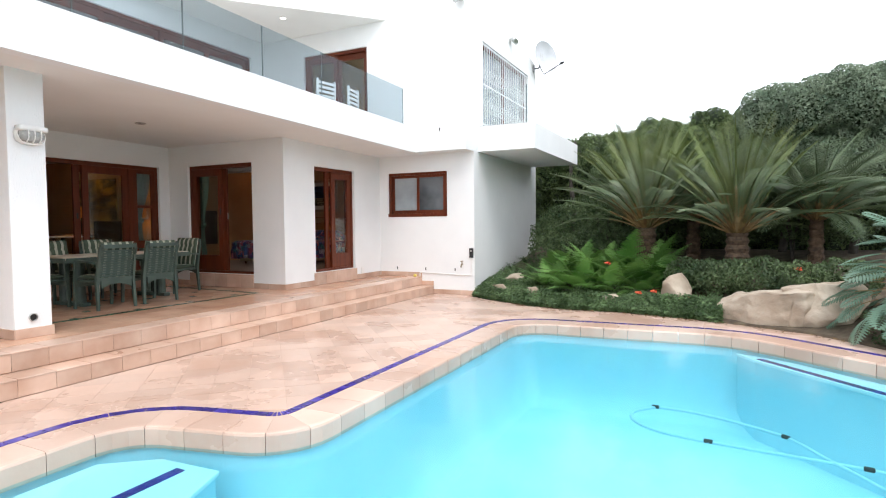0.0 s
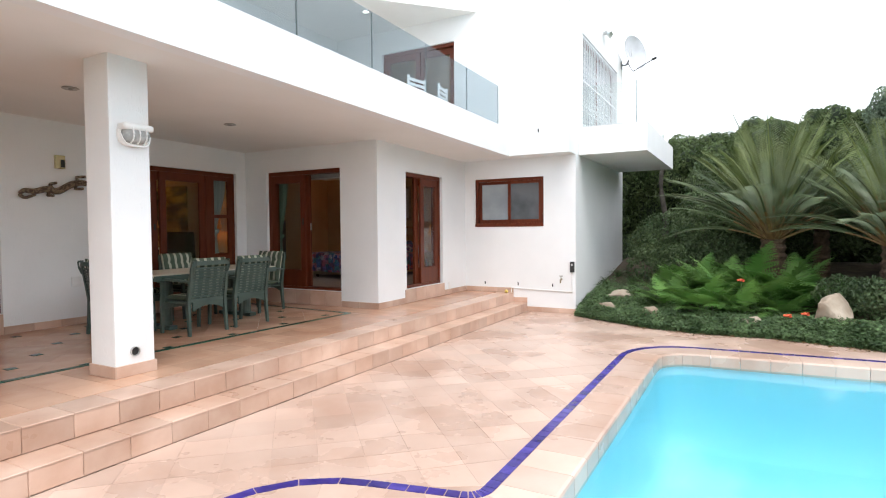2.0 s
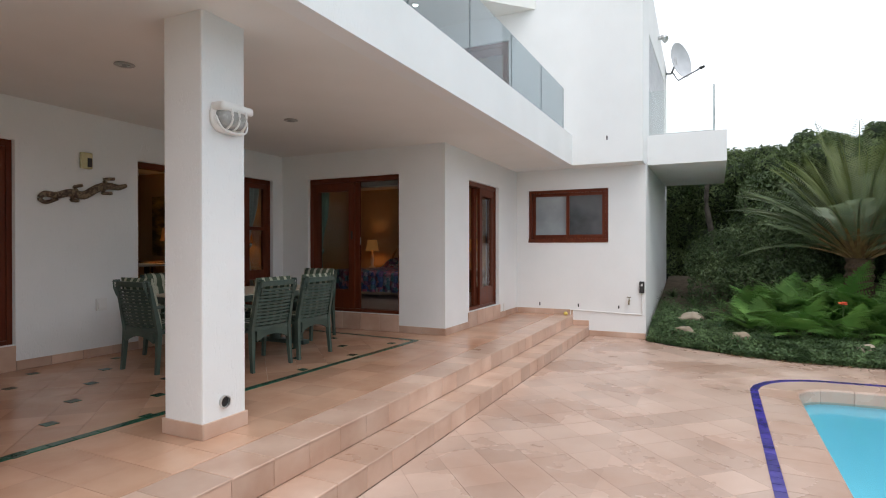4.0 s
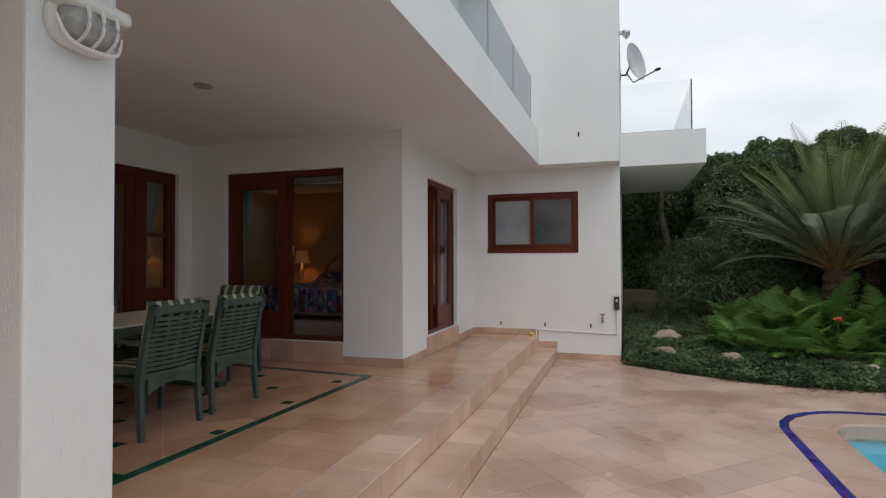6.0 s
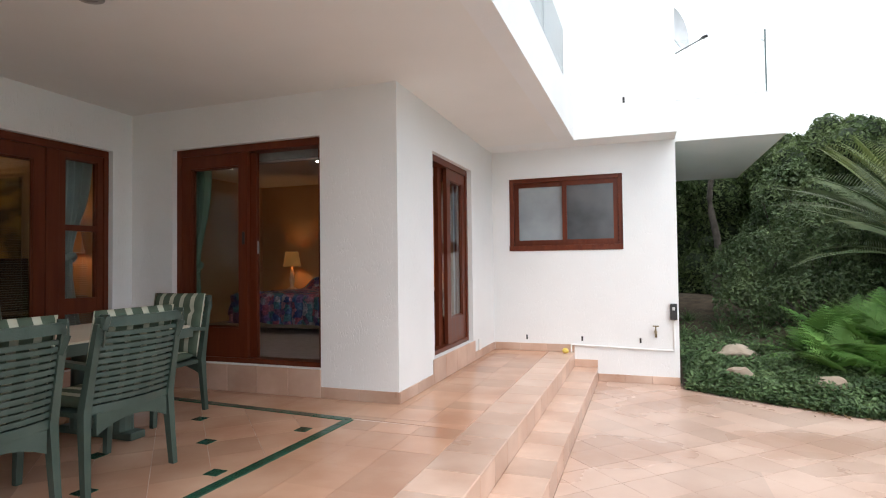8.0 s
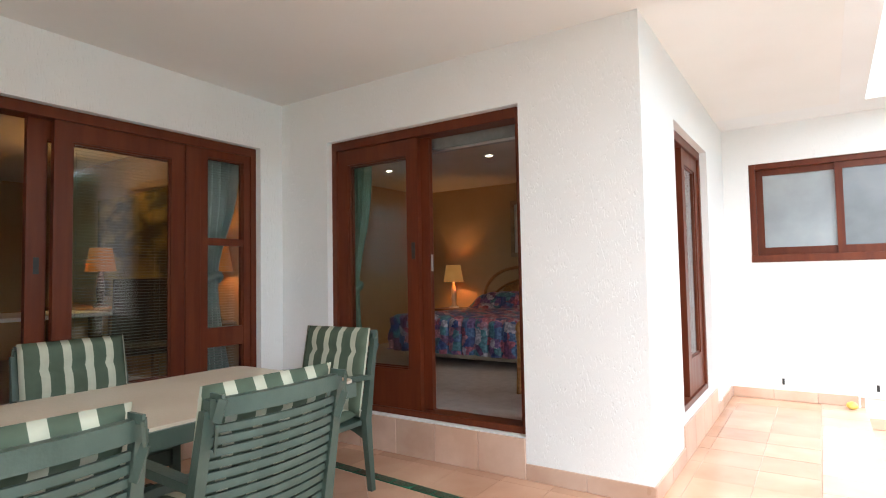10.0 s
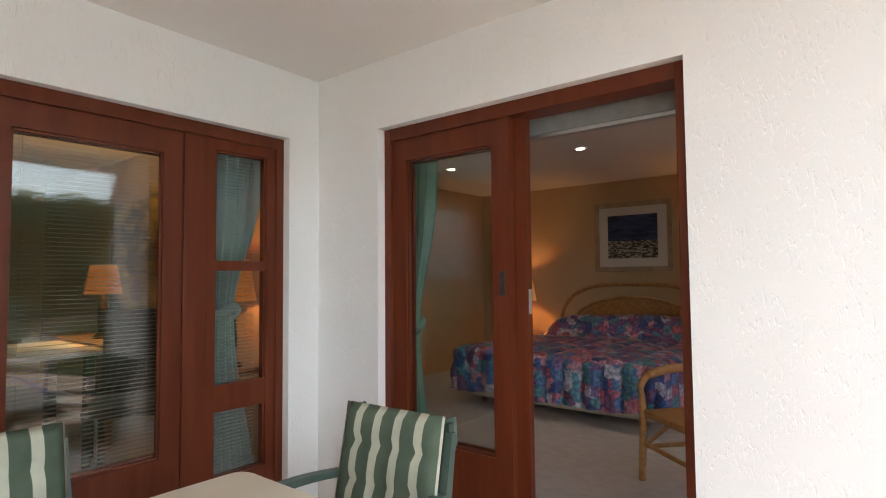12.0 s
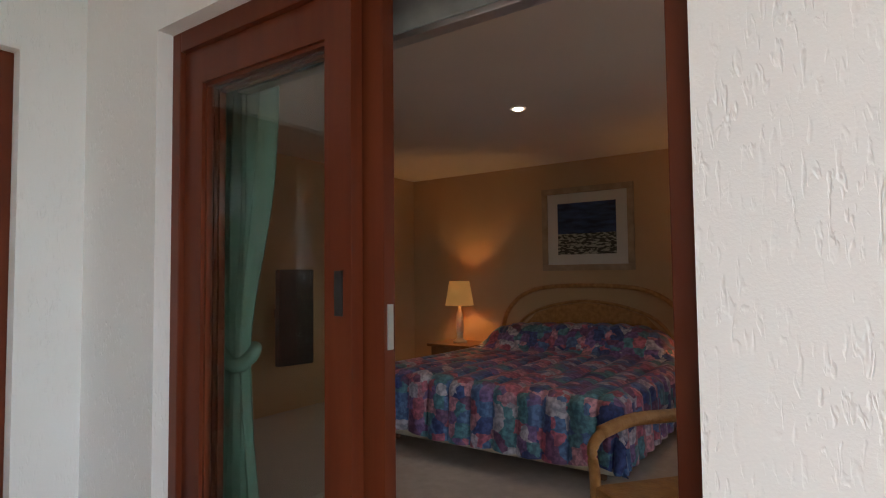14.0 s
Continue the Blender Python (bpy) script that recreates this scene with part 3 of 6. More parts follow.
for k in range(24):
    u = 0.02 + (w - 0.04) * k / 23
    if proto is None:
        proto = part("grille_bar", box(-0.009, 0.009, 0.008, 0.026, 0.02, h - 0.02), GRILLE_PAINT, grille)
        proto.matrix_local = pose(u, 0, 0)
    else:
        share("grille_bar", proto.data, grille, pose(u, 0, 0))
bm = bmesh.new()
for k in range(23):
    u = 0.02 + (w - 0.04) * k / 23
    s = (w - 0.04) / 23
    for z0 in (0.35, 1.05):
        for a, b in (((u, z0), (u + s, z0 + 0.14)), ((u, z0 + 0.14), (u + s, z0 + 0.28)), ((u + s, z0), (u, z0 + 0.14)), ((u + s, z0 + 0.14), (u, z0 + 0.28))):
            tube([(a[0], 0.03, a[1]), (b[0], 0.03, b[1])], 0.005, 4, bm)
part("lattice", bm, GRILLE_PAINT, grille)

# ---- balcony glass ----
def glass_pane(thing_ob, x0, x1, y0, y1, z0, z1, mat=None):
    p = part("pane", box(x0, x1, y0, y1, z0, z1), mat or RAIL_GLASS, thing_ob)
    p.visible_shadow = False
    return p


DARK_EDGE = material("glass_edge", (0.06, 0.09, 0.09), 0.3, spots=(0.10, 0.14, 0.14), scale=8)
rail = thing("balustrade", "frameless glass balustrade along the balcony, tinted for the shade of the recess", "balustrade", X_FASCIA - 0.05, 0, Z_PARAPET)
cuts = [-2.9, -1.5, -0.15, 1.2, 2.5, 3.82, 5.13, 6.45, 7.77, 9.08, 10.37]
for a, b in zip(cuts, cuts[1:]):
    fall(glass_pane(rail, -0.006, 0.006, a + 0.008, b - 0.008, 0.0, 0.74))
    fall(part("joint", box(-0.004, 0.004, b - 0.0075, b + 0.0075, 0.0, 0.738), DARK_EDGE, rail, "dark polished glass edge"))
fall(part("channel", box(-0.022, 0.022, -2.9, 10.68, -0.002, 0.014), STEEL, rail, "thin metal base channel"))
rail = thing("balustrade", "frameless clear glass balustrade on the side balcony", "balustrade", -2.57, 11.43, 3.56)
glass_pane(rail, -1.08, -0.05, -0.006, 0.006, 0.01, 0.78, GLASS)
glass_pane(rail, -0.036, -0.024, 0.01, 1.8, 0.01, 0.78, GLASS)
glass_pane(rail, -0.036, -0.024, 1.82, 3.6, 0.01, 0.78, GLASS)
part("channel", box(-1.08, -0.02, -0.02, 0.02, -0.002, 0.02), STEEL, rail)
part("edge_post", box(-0.049, -0.033, -0.014, 0.008, 0.0, 0.785), DARK_EDGE, rail, "thin dark metal edge strip")

# ---- satellite dish and flood lights on the upper wall ----
GREY_METAL = material("grey_painted_metal", (0.16, 0.16, 0.165), 0.5, 0.3, spots=(0.24, 0.24, 0.245), scale=14)
DISH = material("dish_enamel", (0.52, 0.53, 0.55), 0.4, spots=(0.60, 0.61, 0.63), scale=5)
dish = thing("satellite_dish", "pale grey satellite dish on a wall bracket", "satellite dish", -3.44, 15.52, 6.04)
aim = Vector((0.88, -0.45, 0.15)).to_track_quat("Z", "Y").to_matrix().to_4x4() @ Matrix.Diagonal((0.98, 0.98, 0.98, 1))
bm = bmesh.new()
prof = [(0.001, 0.0)] + [(0.43 * k / 8, 0.30 * (0.43 * k / 8) ** 2 / 0.43) for k in range(1, 9)] + [(0.44, 0.135), (0.43, 0.118)] + [(0.43 * k / 8, 0.30 * (0.43 * k / 8) ** 2 / 0.43 - 0.012) for k in range(7, 0, -1)] + [(0.001, -0.012)]
lathe(prof, 32, aim, bm)
part("reflector", bm, DISH, dish, smooth=True)
for dz, wd in ((0.08, 0.24), (0.0, 0.2)):
    part("mark", box(-wd / 2, wd / 2, dz - 0.02, dz + 0.02, 0.012, 0.018, m=aim @ pose(0, 0.02, 0, 0, 0, 90)), STEEL, dish, "grey printed mark")
tip = Vector((0.57, -0.12, -0.23))
root = Vector((0.04, -0.02, -0.45))
part("arm", tube([(-0.10, 0.05, -0.2), root, tip], 0.017, 8), GREY_METAL, dish, "dark grey feed arm")
part("receiver", lathe([(0.028, -0.05), (0.034, 0.0), (0.034, 0.05), (0.02, 0.09)], 12, Matrix.Translation(tip) @ aim @ pose(0, 0, 0, 180)), BLACK_PLASTIC, dish)
part("bracket", tube([(-0.23, -0.1, -0.28), (-0.12, 0.0, -0.26), (-0.03, 0.03, -0.05)], 0.024, 8), GREY_METAL, dish, "dark grey wall bracket")
part("wall_plate", box(-0.235, -0.22, -0.17, -0.03, -0.38, -0.18, 0.004), GREY_METAL, dish)
for x, y, z in ((X_EAST + 0.0, 13.45, 5.97), (-3.74, Y_UP, 6.02)):
    lamp = thing("flood_light", "small grey twin flood light on the upper wall", "flood light", x, y, z, group="flood lights")
    d = (1, 0) if y > 11 else (0, -1)
    part("base", box(-0.03, 0.03, -0.03, 0.03, -0.03, 0.03, 0.005, pose(d[0] * 0.03, d[1] * 0.03, 0)), STEEL, lamp)
    for s in (-1, 1):
        m = pose(d[0] * 0.12 + (0 if d[0] else s * 0.06), d[1] * 0.12 + (s * 0.06 if d[0] else 0), -0.03) @ Vector((d[0] * 0.8, d[1] * 0.8, -0.6)).to_track_quat("Z", "Y").to_matrix().to_4x4()
        part("head", lathe([(0.03, -0.07), (0.05, -0.02), (0.065, 0.05), (0.055, 0.045)], 14, m), STEEL, lamp, smooth=True)
# white garden chairs up on the balcony, seen through the glass
def slat_chair(x, y, z, rz):
    ch = thing("balcony_chair", "white slatted balcony chair behind the glass", "chair", x, y, z, rz, group="balcony chairs")
    for u in (-0.22, 0.22):
        for d in (-0.2, 0.2):
            part("leg", box(u - 0.02, u + 0.02, d - 0.02, d + 0.02, 0, 0.42 if d < 0 else 0.95, 0.004), WHITE_PAINT, ch)
    part("seat", box(-0.24, 0.24, -0.24, 0.22, 0.42, 0.45, 0.006), WHITE_PAINT, ch)
    for k in range(5):
        part("slat", box(-0.2, 0.2, 0.19, 0.21, 0.52 + 0.085 * k, 0.57 + 0.085 * k, 0.004), WHITE_PAINT, ch)


slat_chair(-6.2, 9.3, 3.4, -100)
slat_chair(-6.1, 10.0, 3.4, -80)

# ---- patio furniture ----
STRIPE = bpy.data.materials.new("striped_canvas")
STRIPE.use_nodes = True
n, l = STRIPE.node_tree.nodes, STRIPE.node_tree.links
tc, sep, wave, ramp, nz, mixc = (n.new("ShaderNode" + k) for k in ("TexCoord", "SeparateXYZ", "Math", "ValToRGB", "TexNoise", "MixRGB"))
l.new(tc.outputs["Object"], sep.inputs["Vector"])
mul = n.new("ShaderNodeMath")
mul.operation, mul.inputs[1].default_value = "MULTIPLY", 9.6
add = n.new("ShaderNodeMath")
add.operation, add.inputs[1].default_value = "ADD", 10.25
wave.operation = "FRACT"
l.new(sep.outputs["X"], mul.inputs[0])
l.new(mul.outputs[0], add.inputs[0])
l.new(add.outputs[0], wave.inputs[0])
ramp.color_ramp.interpolation = "CONSTANT"
ramp.color_ramp.elements[0].color = (0.105, 0.14, 0.10, 1)
ramp.color_ramp.elements[1].position, ramp.color_ramp.elements[1].color = 0.62, (0.56, 0.57, 0.45, 1)
l.new(wave.outputs[0], ramp.inputs["Fac"])
nz.inputs["Scale"].default_value, nz.inputs["Detail"].default_value = 14, 5
l.new(tc.outputs["Object"], nz.inputs["Vector"])
mixc.blend_type, mixc.inputs["Fac"].default_value = "MULTIPLY", 0.35
l.new(ramp.outputs["Color"], mixc.inputs["Color1"])
l.new(nz.outputs["Fac"], mixc.inputs["Color2"])
l.new(mixc.outputs["Color"], n["Principled BSDF"].inputs["Base Color"])
n["Principled BSDF"].inputs["Roughness"].default_value = 0.9
n["Principled BSDF"].inputs["Specular IOR Level"].default_value = 0.15


def cushion(w, d, t, nx=14, ny=14, tufts=()):
    """A soft pad, w wide, d long, t thick, with puckered tufts."""
    bm = bmesh.new()
    def height(u, v):
        e = max(0.0, (1 - abs(2 * u - 1) ** 5) * (1 - abs(2 * v - 1) ** 5)) ** 0.45
        dip = sum(math.exp(-(((u - a) / 0.08) ** 2 + ((v - b) / 0.05) ** 2)) for a, b in tufts)
        fold = 0.12 * sum(math.exp(-((v - b) / 0.025) ** 2) for b in {b for _, b in tufts})
        return t / 2 * e * (1 - 0.55 * min(dip, 1) - fold)
    grid = {}
    for s in (1, -1):
        for i in range(nx + 1):
            for j in range(ny + 1):
                if s == -1 and (i in (0, nx) or j in (0, ny)):
                    grid[s, i, j] = grid[1, i, j]
                    continue
                u, v = i / nx, j / ny
                grid[s, i, j] = bm.verts.new((w * (u - 0.5), d * v, s * height(u, v)))
    for s in (1, -1):
        for i in range(nx):
            for j in range(ny):
                q = [grid[s, i, j], grid[s, i + 1, j], grid[s, i + 1, j + 1], grid[s, i, j + 1]]
                bm.faces.new(q if s == 1 else q[::-1])
    return bm


LEAN = 0.105


def garden_chair(x, y, rz, tilt_cushion=0.0):
    """A resin garden armchair that faces its own -y, with a slatted back and a striped pad."""
    ch = thing("garden_chair", "green slatted resin garden armchair with a green and white striped cushion", "chair", x, y, PATIO, rz, group="chairs round the patio table")
    # back frame leans out with height
    def back(z):
        return 0.23 + LEAN * max(0, z - 0.40) / 0.52
    for s in (-1, 1):
        bm = bmesh.new()
        prev = None
        for z, wx, wy in ((0, 0.016, 0.018), (0.2, 0.018, 0.021), (0.42, 0.021, 0.026), (0.62, 0.018, 0.02), (0.88, 0.016, 0.015)):
            yb = back(z) + (0.035 * (0.42 - z) / 0.42 if z < 0.42 else 0)
            xs = s * (0.262 + (0.012 * (0.42 - z) / 0.42 if z < 0.42 else -0.015 * (z - 0.42)))
            ring = [bm.verts.new((xs + a * wx, yb + b * wy, z)) for a, b in ((-1, -1), (1, -1), (1, 1), (-1, 1))]
            if prev:
                for k in range(4):
                    bm.faces.new((prev[k], prev[(k + 1) % 4], ring[(k + 1) % 4], ring[k]))
            else:
                bm.faces.new(ring[::-1])
            prev = ring
        bm.faces.new(prev)
        part("back_leg", bm, GREEN_PLASTIC, ch)
        bm = bmesh.new()
        prev = None
        for z, wx, yb in ((0, 0.016, -0.27), (0.4, 0.021, -0.25), (0.66, 0.018, -0.235)):
            ring = [bm.verts.new((s * 0.265 + a * wx, yb + b * wx * 1.1, z)) for a, b in ((-1, -1), (1, -1), (1, 1), (-1, 1))]
            if prev:
                for k in range(4):
                    bm.faces.new((prev[k], prev[(k + 1) % 4], ring[(k + 1) % 4], ring[k]))
            else:
                bm.faces.new(ring[::-1])
            prev = ring
        bm.faces.new(prev)
        part("front_leg", bm, GREEN_PLASTIC, ch)
        pts = spline([(s * 0.27, -0.30, 0.645), (s * 0.275, -0.2, 0.675), (s * 0.275, 0.05, 0.675), (s * 0.255, back(0.66) - 0.01, 0.655)], 4)
        bm = bmesh.new()
        prev = None
        for k, p in enumerate(pts):
            hw = 0.028 - 0.008 * k / len(pts)
            ring = [bm.verts.new((p.x + a * hw, p.y, p.z + b * 0.014)) for a, b in ((-1, -1), (1, -1), (1, 1), (-1, 1))]
            if prev:
                for q in range(4):
                    bm.faces.new((prev[q], prev[(q + 1) % 4], ring[(q + 1) % 4], ring[q]))
            else:
                bm.faces.new(ring[::-1])
            prev = ring
        bm.faces.new(prev)
        part("armrest", bm, GREEN_PLASTIC, ch)
    # curved slats and rails
    def bow(z, th, hh, inset=0.0):
        bm = bmesh.new()
        prev = None
        for k in range(9):
            u = -1 + k / 4
            xx = u * (0.244 - inset - 0.015 * (z - 0.42))
            yy = back(z) + 0.035 * (1 - u * u)
            ring = [bm.verts.new((xx, yy + a * th, z + b * hh)) for a, b in ((-1, -1), (1, -1), (1, 1), (-1, 1))]
            if prev:
                for q in range(4):
                    bm.faces.new((prev[q], ring[q], ring[(q + 1) % 4], prev[(q + 1) % 4]))
            else:
                bm.faces.new(ring)
            prev = ring
        bm.faces.new(prev[::-1])
        return bm
    for k in range(11):
        part("slat", bow(0.475 + 0.0345 * k, 0.007, 0.0112), GREEN_PLASTIC, ch)
    part("top_rail", bow(0.885, 0.016, 0.026, -0.02), GREEN_PLASTIC, ch)
    part("bottom_rail", bow(0.43, 0.014, 0.022), GREEN_PLASTIC, ch)
    part("seat", box(-0.25, 0.25, -0.27, 0.24, 0.385, 0.415, 0.008), GREEN_PLASTIC, ch)
    part("apron", box(-0.24, 0.24, -0.262, -0.242, 0.31, 0.385, 0.004), GREEN_PLASTIC, ch)
    arch = bmesh.new()
    prev = None
    for k in range(9):
        u = -1 + k / 4
        lo = 0.30 + 0.06 * (1 - u * u)
        ring = [arch.verts.new((u * 0.22, yy, z)) for yy, z in ((0.245, lo), (0.27, lo), (0.27, 0.41), (0.245, 0.41))]
        if prev:
            for q in range(4):
                arch.faces.new((prev[q], ring[q], ring[(q + 1) % 4], prev[(q + 1) % 4]))
        else:
            arch.faces.new(ring)
        prev = ring
    arch.faces.new(prev[::-1])
    part("back_apron", arch, GREEN_PLASTIC, ch)
    pad = part("seat_cushion", cushion(0.46, 0.47, 0.075), STRIPE, ch, "green and white striped seat pad", smooth=True)
    pad.matrix_local = pose(0, -0.26, 0.448)
    lean = math.degrees(math.atan2(LEAN, 0.52))
    pad = part("back_cushion", cushion(0.51, 0.515, 0.08, tufts=((0.2, 0.42), (0.5, 0.40), (0.8, 0.42), (0.2, 0.72), (0.5, 0.70), (0.8, 0.72))), STRIPE, ch, "green and white striped back pad", smooth=True)
    pad.matrix_local = pose(0, 0.19, 0.44, 90 - lean + tilt_cushion)
    for s in (-1, 1):
        bm = bmesh.new()
        pts = [(s * 0.235, back(0.92) - 0.02, 0.915), (s * 0.238, back(0.92) + 0.045, 0.915), (s * 0.25, back(0.85) + 0.045, 0.85), (s * 0.236, back(0.78) + 0.03, 0.76)]
        for k in range(len(pts) - 1):
            a, b = Vector(pts[k]), Vector(pts[k + 1])
            m = Matrix.Translation((a + b) / 2) @ (b - a).to_track_quat("Z", "X").to_matrix().to_4x4()
            add_box(bm, -0.012, 0.012, -0.004, 0.004, -(b - a).length / 2, (b - a).length / 2, m)
        part("strap", bm, GREEN_PLASTIC, ch, "green fabric tie strap")
    return ch


chair = garden_chair(-6.965, 5.34, -90)
for x, y, rz in ((-6.99, 6.06, -91), (-7.71, 7.10, 3), (-8.27, 5.50, 90), (-8.27, 6.24, 88), (-7.76, 4.88, 178)):
    copy_thing(chair, pose(x, y, PATIO, 0, 0, rz))

table = thing("patio_table", "long green resin garden table with a beige top", "table", -7.65, 5.95, PATIO)
top = prism([tuple(p) for p in rounded([(-0.47, -1.02, 0.06), (0.47, -1.02, 0.06), (0.47, 1.02, 0.06), (-0.47, 1.02, 0.06)], 4)], 0.70, 0.735)
part("tabletop", top, TABLE_TOP, table, "smooth beige tabletop")
rim_bm = bmesh.new()
for x0, x1, y0, y1 in ((-0.485, -0.455, -1.0, 1.0), (0.455, 0.485, -1.0, 1.0), (-0.45, 0.45, -1.035, -1.0), (-0.45, 0.45, 1.0, 1.035)):
    add_box(rim_bm, x0, x1, y0, y1, 0.655, 0.722)
part("rim", rim_bm, GREEN_PLASTIC, table, "green moulded table rim")
for y in (-0.66, 0.66):
    for x in (-0.19, 0.19):
        part("leg", lathe([(0.075, 0.04), (0.07, 0.3), (0.066, 0.66)], 14, pose(x, y, 0)), GREEN_PLASTIC, table, smooth=False)
    part("foot", box(-0.34, 0.34, y - 0.06, y + 0.06, 0, 0.055, 0.012), GREEN_PLASTIC, table)
part("stretcher", box(-0.03, 0.03, -0.6, 0.6, 0.28, 0.36, 0.008), GREEN_PLASTIC, table)

# ---- fittings on the column, walls and ceiling ----
GREY_GLASS = material("ribbed_lamp_glass", (0.32, 0.32, 0.31), 0.25, spots=(0.42, 0.42, 0.40), scale=30)
lamp = thing("bulkhead_lamp", "white caged oval bulkhead lamp on the column", "wall lamp", -5.554, 3.68, 2.47, 90)
def oval(w, h, d0, d1, y_sign=-1, n=24, power=0.75, bm=None):
    bm = bm or bmesh.new()
    rings = []
    for d, k in ((d0, 1.0), (d0 + (d1 - d0) * 0.6, 0.97), (d1, 0.72), (d1 + 0.004, 0.02)):
        rings.append([bm.verts.new((w * k * math.copysign(abs(math.cos(t)) ** power, math.cos(t)), y_sign * d, h * k * math.copysign(abs(math.sin(t)) ** power, math.sin(t)))) for t in (2 * math.pi * j / n for j in range(n))])
    for a, b in zip(rings, rings[1:]):
        for j in range(n):
            bm.faces.new((a[j], a[(j + 1) % n], b[(j + 1) % n], b[j]))
    bm.faces.new(rings[0][::-1])
    bm.faces.new(rings[-1])
    bmesh.ops.recalc_face_normals(bm, faces=bm.faces[:])
    return bm
part("base", oval(0.145, 0.10, 0.0, 0.045), WHITE_PAINT, lamp, smooth=True)
part("glass", oval(0.122, 0.076, 0.03, 0.10), GREY_GLASS, lamp, "grey ribbed glass", smooth=True)
part("hood", box(-0.14, 0.14, -0.115, -0.0, 0.035, 0.095, 0.025), WHITE_PAINT, lamp, smooth=True)
for u in (-0.06, 0.0, 0.06):
    part("guard_bar", tube(spline([(u, -0.04, 0.09), (u, -0.11, 0.05), (u, -0.115, -0.04), (u, -0.04, -0.095)], 4), 0.007, 6), WHITE_PAINT, lamp)
part("guard_ring", tube(spline([(-0.135, -0.05, 0.0), (-0.10, -0.07, -0.08), (0.0, -0.07, -0.097), (0.10, -0.07, -0.08), (0.135, -0.05, 0.0)], 4), 0.008, 6), WHITE_PAINT, lamp)

pipe = thing("drain_pipe", "short grey drain pipe end in the column foot", "pipe", -5.554, 3.65, 0.57, 90)
ring = bmesh.new()
for r0, r1, d0, d1 in ((0.036, 0.042, 0.0, 0.02),):
    prev = None
    for r, d in ((r0, d0), (r1, d0), (r1, d1), (r0, d1)):
        circ = [ring.verts.new((r * math.cos(t), -d, r * math.sin(t))) for t in (2 * math.pi * j / 18 for j in range(18))]
        if prev:
            for j in range(18):
                ring.faces.new((prev[j], prev[(j + 1) % 18], circ[(j + 1) % 18], circ[j]))
        prev = circ
part("rim", ring, STEEL, pipe)
part("bore", lathe([(0.036, 0.0), (0.036, 0.004)], 18, pose(0, 0, 0, 90)), BLACK_PLASTIC, pipe)

LAMP_CREAM = material("fitting_metal", (0.35, 0.33, 0.30), 0.4, 0.3, spots=(0.45, 0.43, 0.40), scale=15)
for x, y in ((-7.01, 3.95), (-7.07, 6.05), (-7.0, 1.85)):
    dl = thing("downlight", "small unlit recessed downlight in the patio ceiling", "downlight", x, y, Z_SOFFIT + 0.016 * (10.72 - y), group="patio downlights")
    part("ring", lathe([(0.05, -0.001), (0.075, -0.002), (0.082, -0.010), (0.07, -0.016), (0.05, -0.012)], 24), LAMP_CREAM, dl, smooth=True)
    part("lens", lathe([(0.048, -0.012), (0.048, -0.0145)], 20), GREY_GLASS, dl)
GLOW = glow_material("lit_lamp", (1.0, 0.93, 0.8), 6)
dl = thing("downlight", "small lit recessed downlight under the balcony roof", "downlight", -7.35, 9.6, 5.88, group="upper downlights")
part("ring", lathe([(0.05, -0.001), (0.08, -0.002), (0.08, -0.012), (0.05, -0.010)], 20), WHITE_PAINT, dl)
part("lens", lathe([(0.05, -0.010), (0.05, -0.014)], 18), GLOW, dl)

# carved lizard on the west wall
BRONZE = material("carved_dark_wood", (0.075, 0.045, 0.03), 0.6, spots=(0.26, 0.19, 0.12), scale=38, detail=2, bump=0.4, bump_scale=60, mid=(0.45, 0.58))
lz = thing("wall_lizard", "carved dark wooden lizard hung on the white wall", "wall ornament", X_WEST + 0.004, 4.78, 2.18)
lz.matrix_world = pose(X_WEST + 0.004, 4.79, 2.21, 7)
body = spline([(0.03, -0.30, -0.045), (0.03, -0.42, -0.075), (0.03, -0.475, -0.03), (0.03, -0.42, 0.015), (0.03, -0.30, -0.005), (0.03, -0.16, 0.015), (0.03, -0.02, -0.02), (0.03, 0.14, 0.05), (0.03, 0.28, 0.075), (0.03, 0.40, 0.055), (0.03, 0.50, 0.075)], 5)
rad = [0.018 + 0.028 * math.sin(math.pi * min(1, k / len(body)) ** 1.6) for k in range(len(body))]
part("body", tube(body, rad, 8), BRONZE, lz, smooth=True)
for pts in (((0.03, -0.05, -0.01), (0.03, -0.11, 0.07), (0.03, -0.02, 0.09)), ((0.03, -0.08, 0.0), (0.03, -0.16, -0.06), (0.03, -0.08, -0.075)),
            ((0.03, 0.27, 0.09), (0.03, 0.24, 0.15), (0.03, 0.36, 0.155)), ((0.03, 0.25, 0.06), (0.03, 0.20, 0.0), (0.03, 0.31, -0.01))):
    part("limb", tube(spline(pts, 4), 0.02, 6), BRONZE, lz, smooth=True)

YELLOWED = material("yellowed_plastic", (0.55, 0.47, 0.24), 0.5, spots=(0.62, 0.55, 0.32), scale=12)
bx = thing("alarm_box", "small yellowed plastic sensor box on the wall", "sensor", X_WEST, 4.81, 2.58)
part("case", box(0, 0.05, -0.06, 0.06, -0.09, 0.09, 0.01), YELLOWED, bx)
part("eye", box(0.05, 0.056, 0.0, 0.05, -0.07, 0.03, 0.002), BLACK_PLASTIC, bx, "dark sensor window")
sk = thing("wall_socket", "white weatherproof socket low on the wall", "socket", X_WEST, 4.98, 0.95)
part("plate", box(0, 0.03, -0.06, 0.06, -0.07, 0.07, 0.008), WHITE_PAINT, sk)
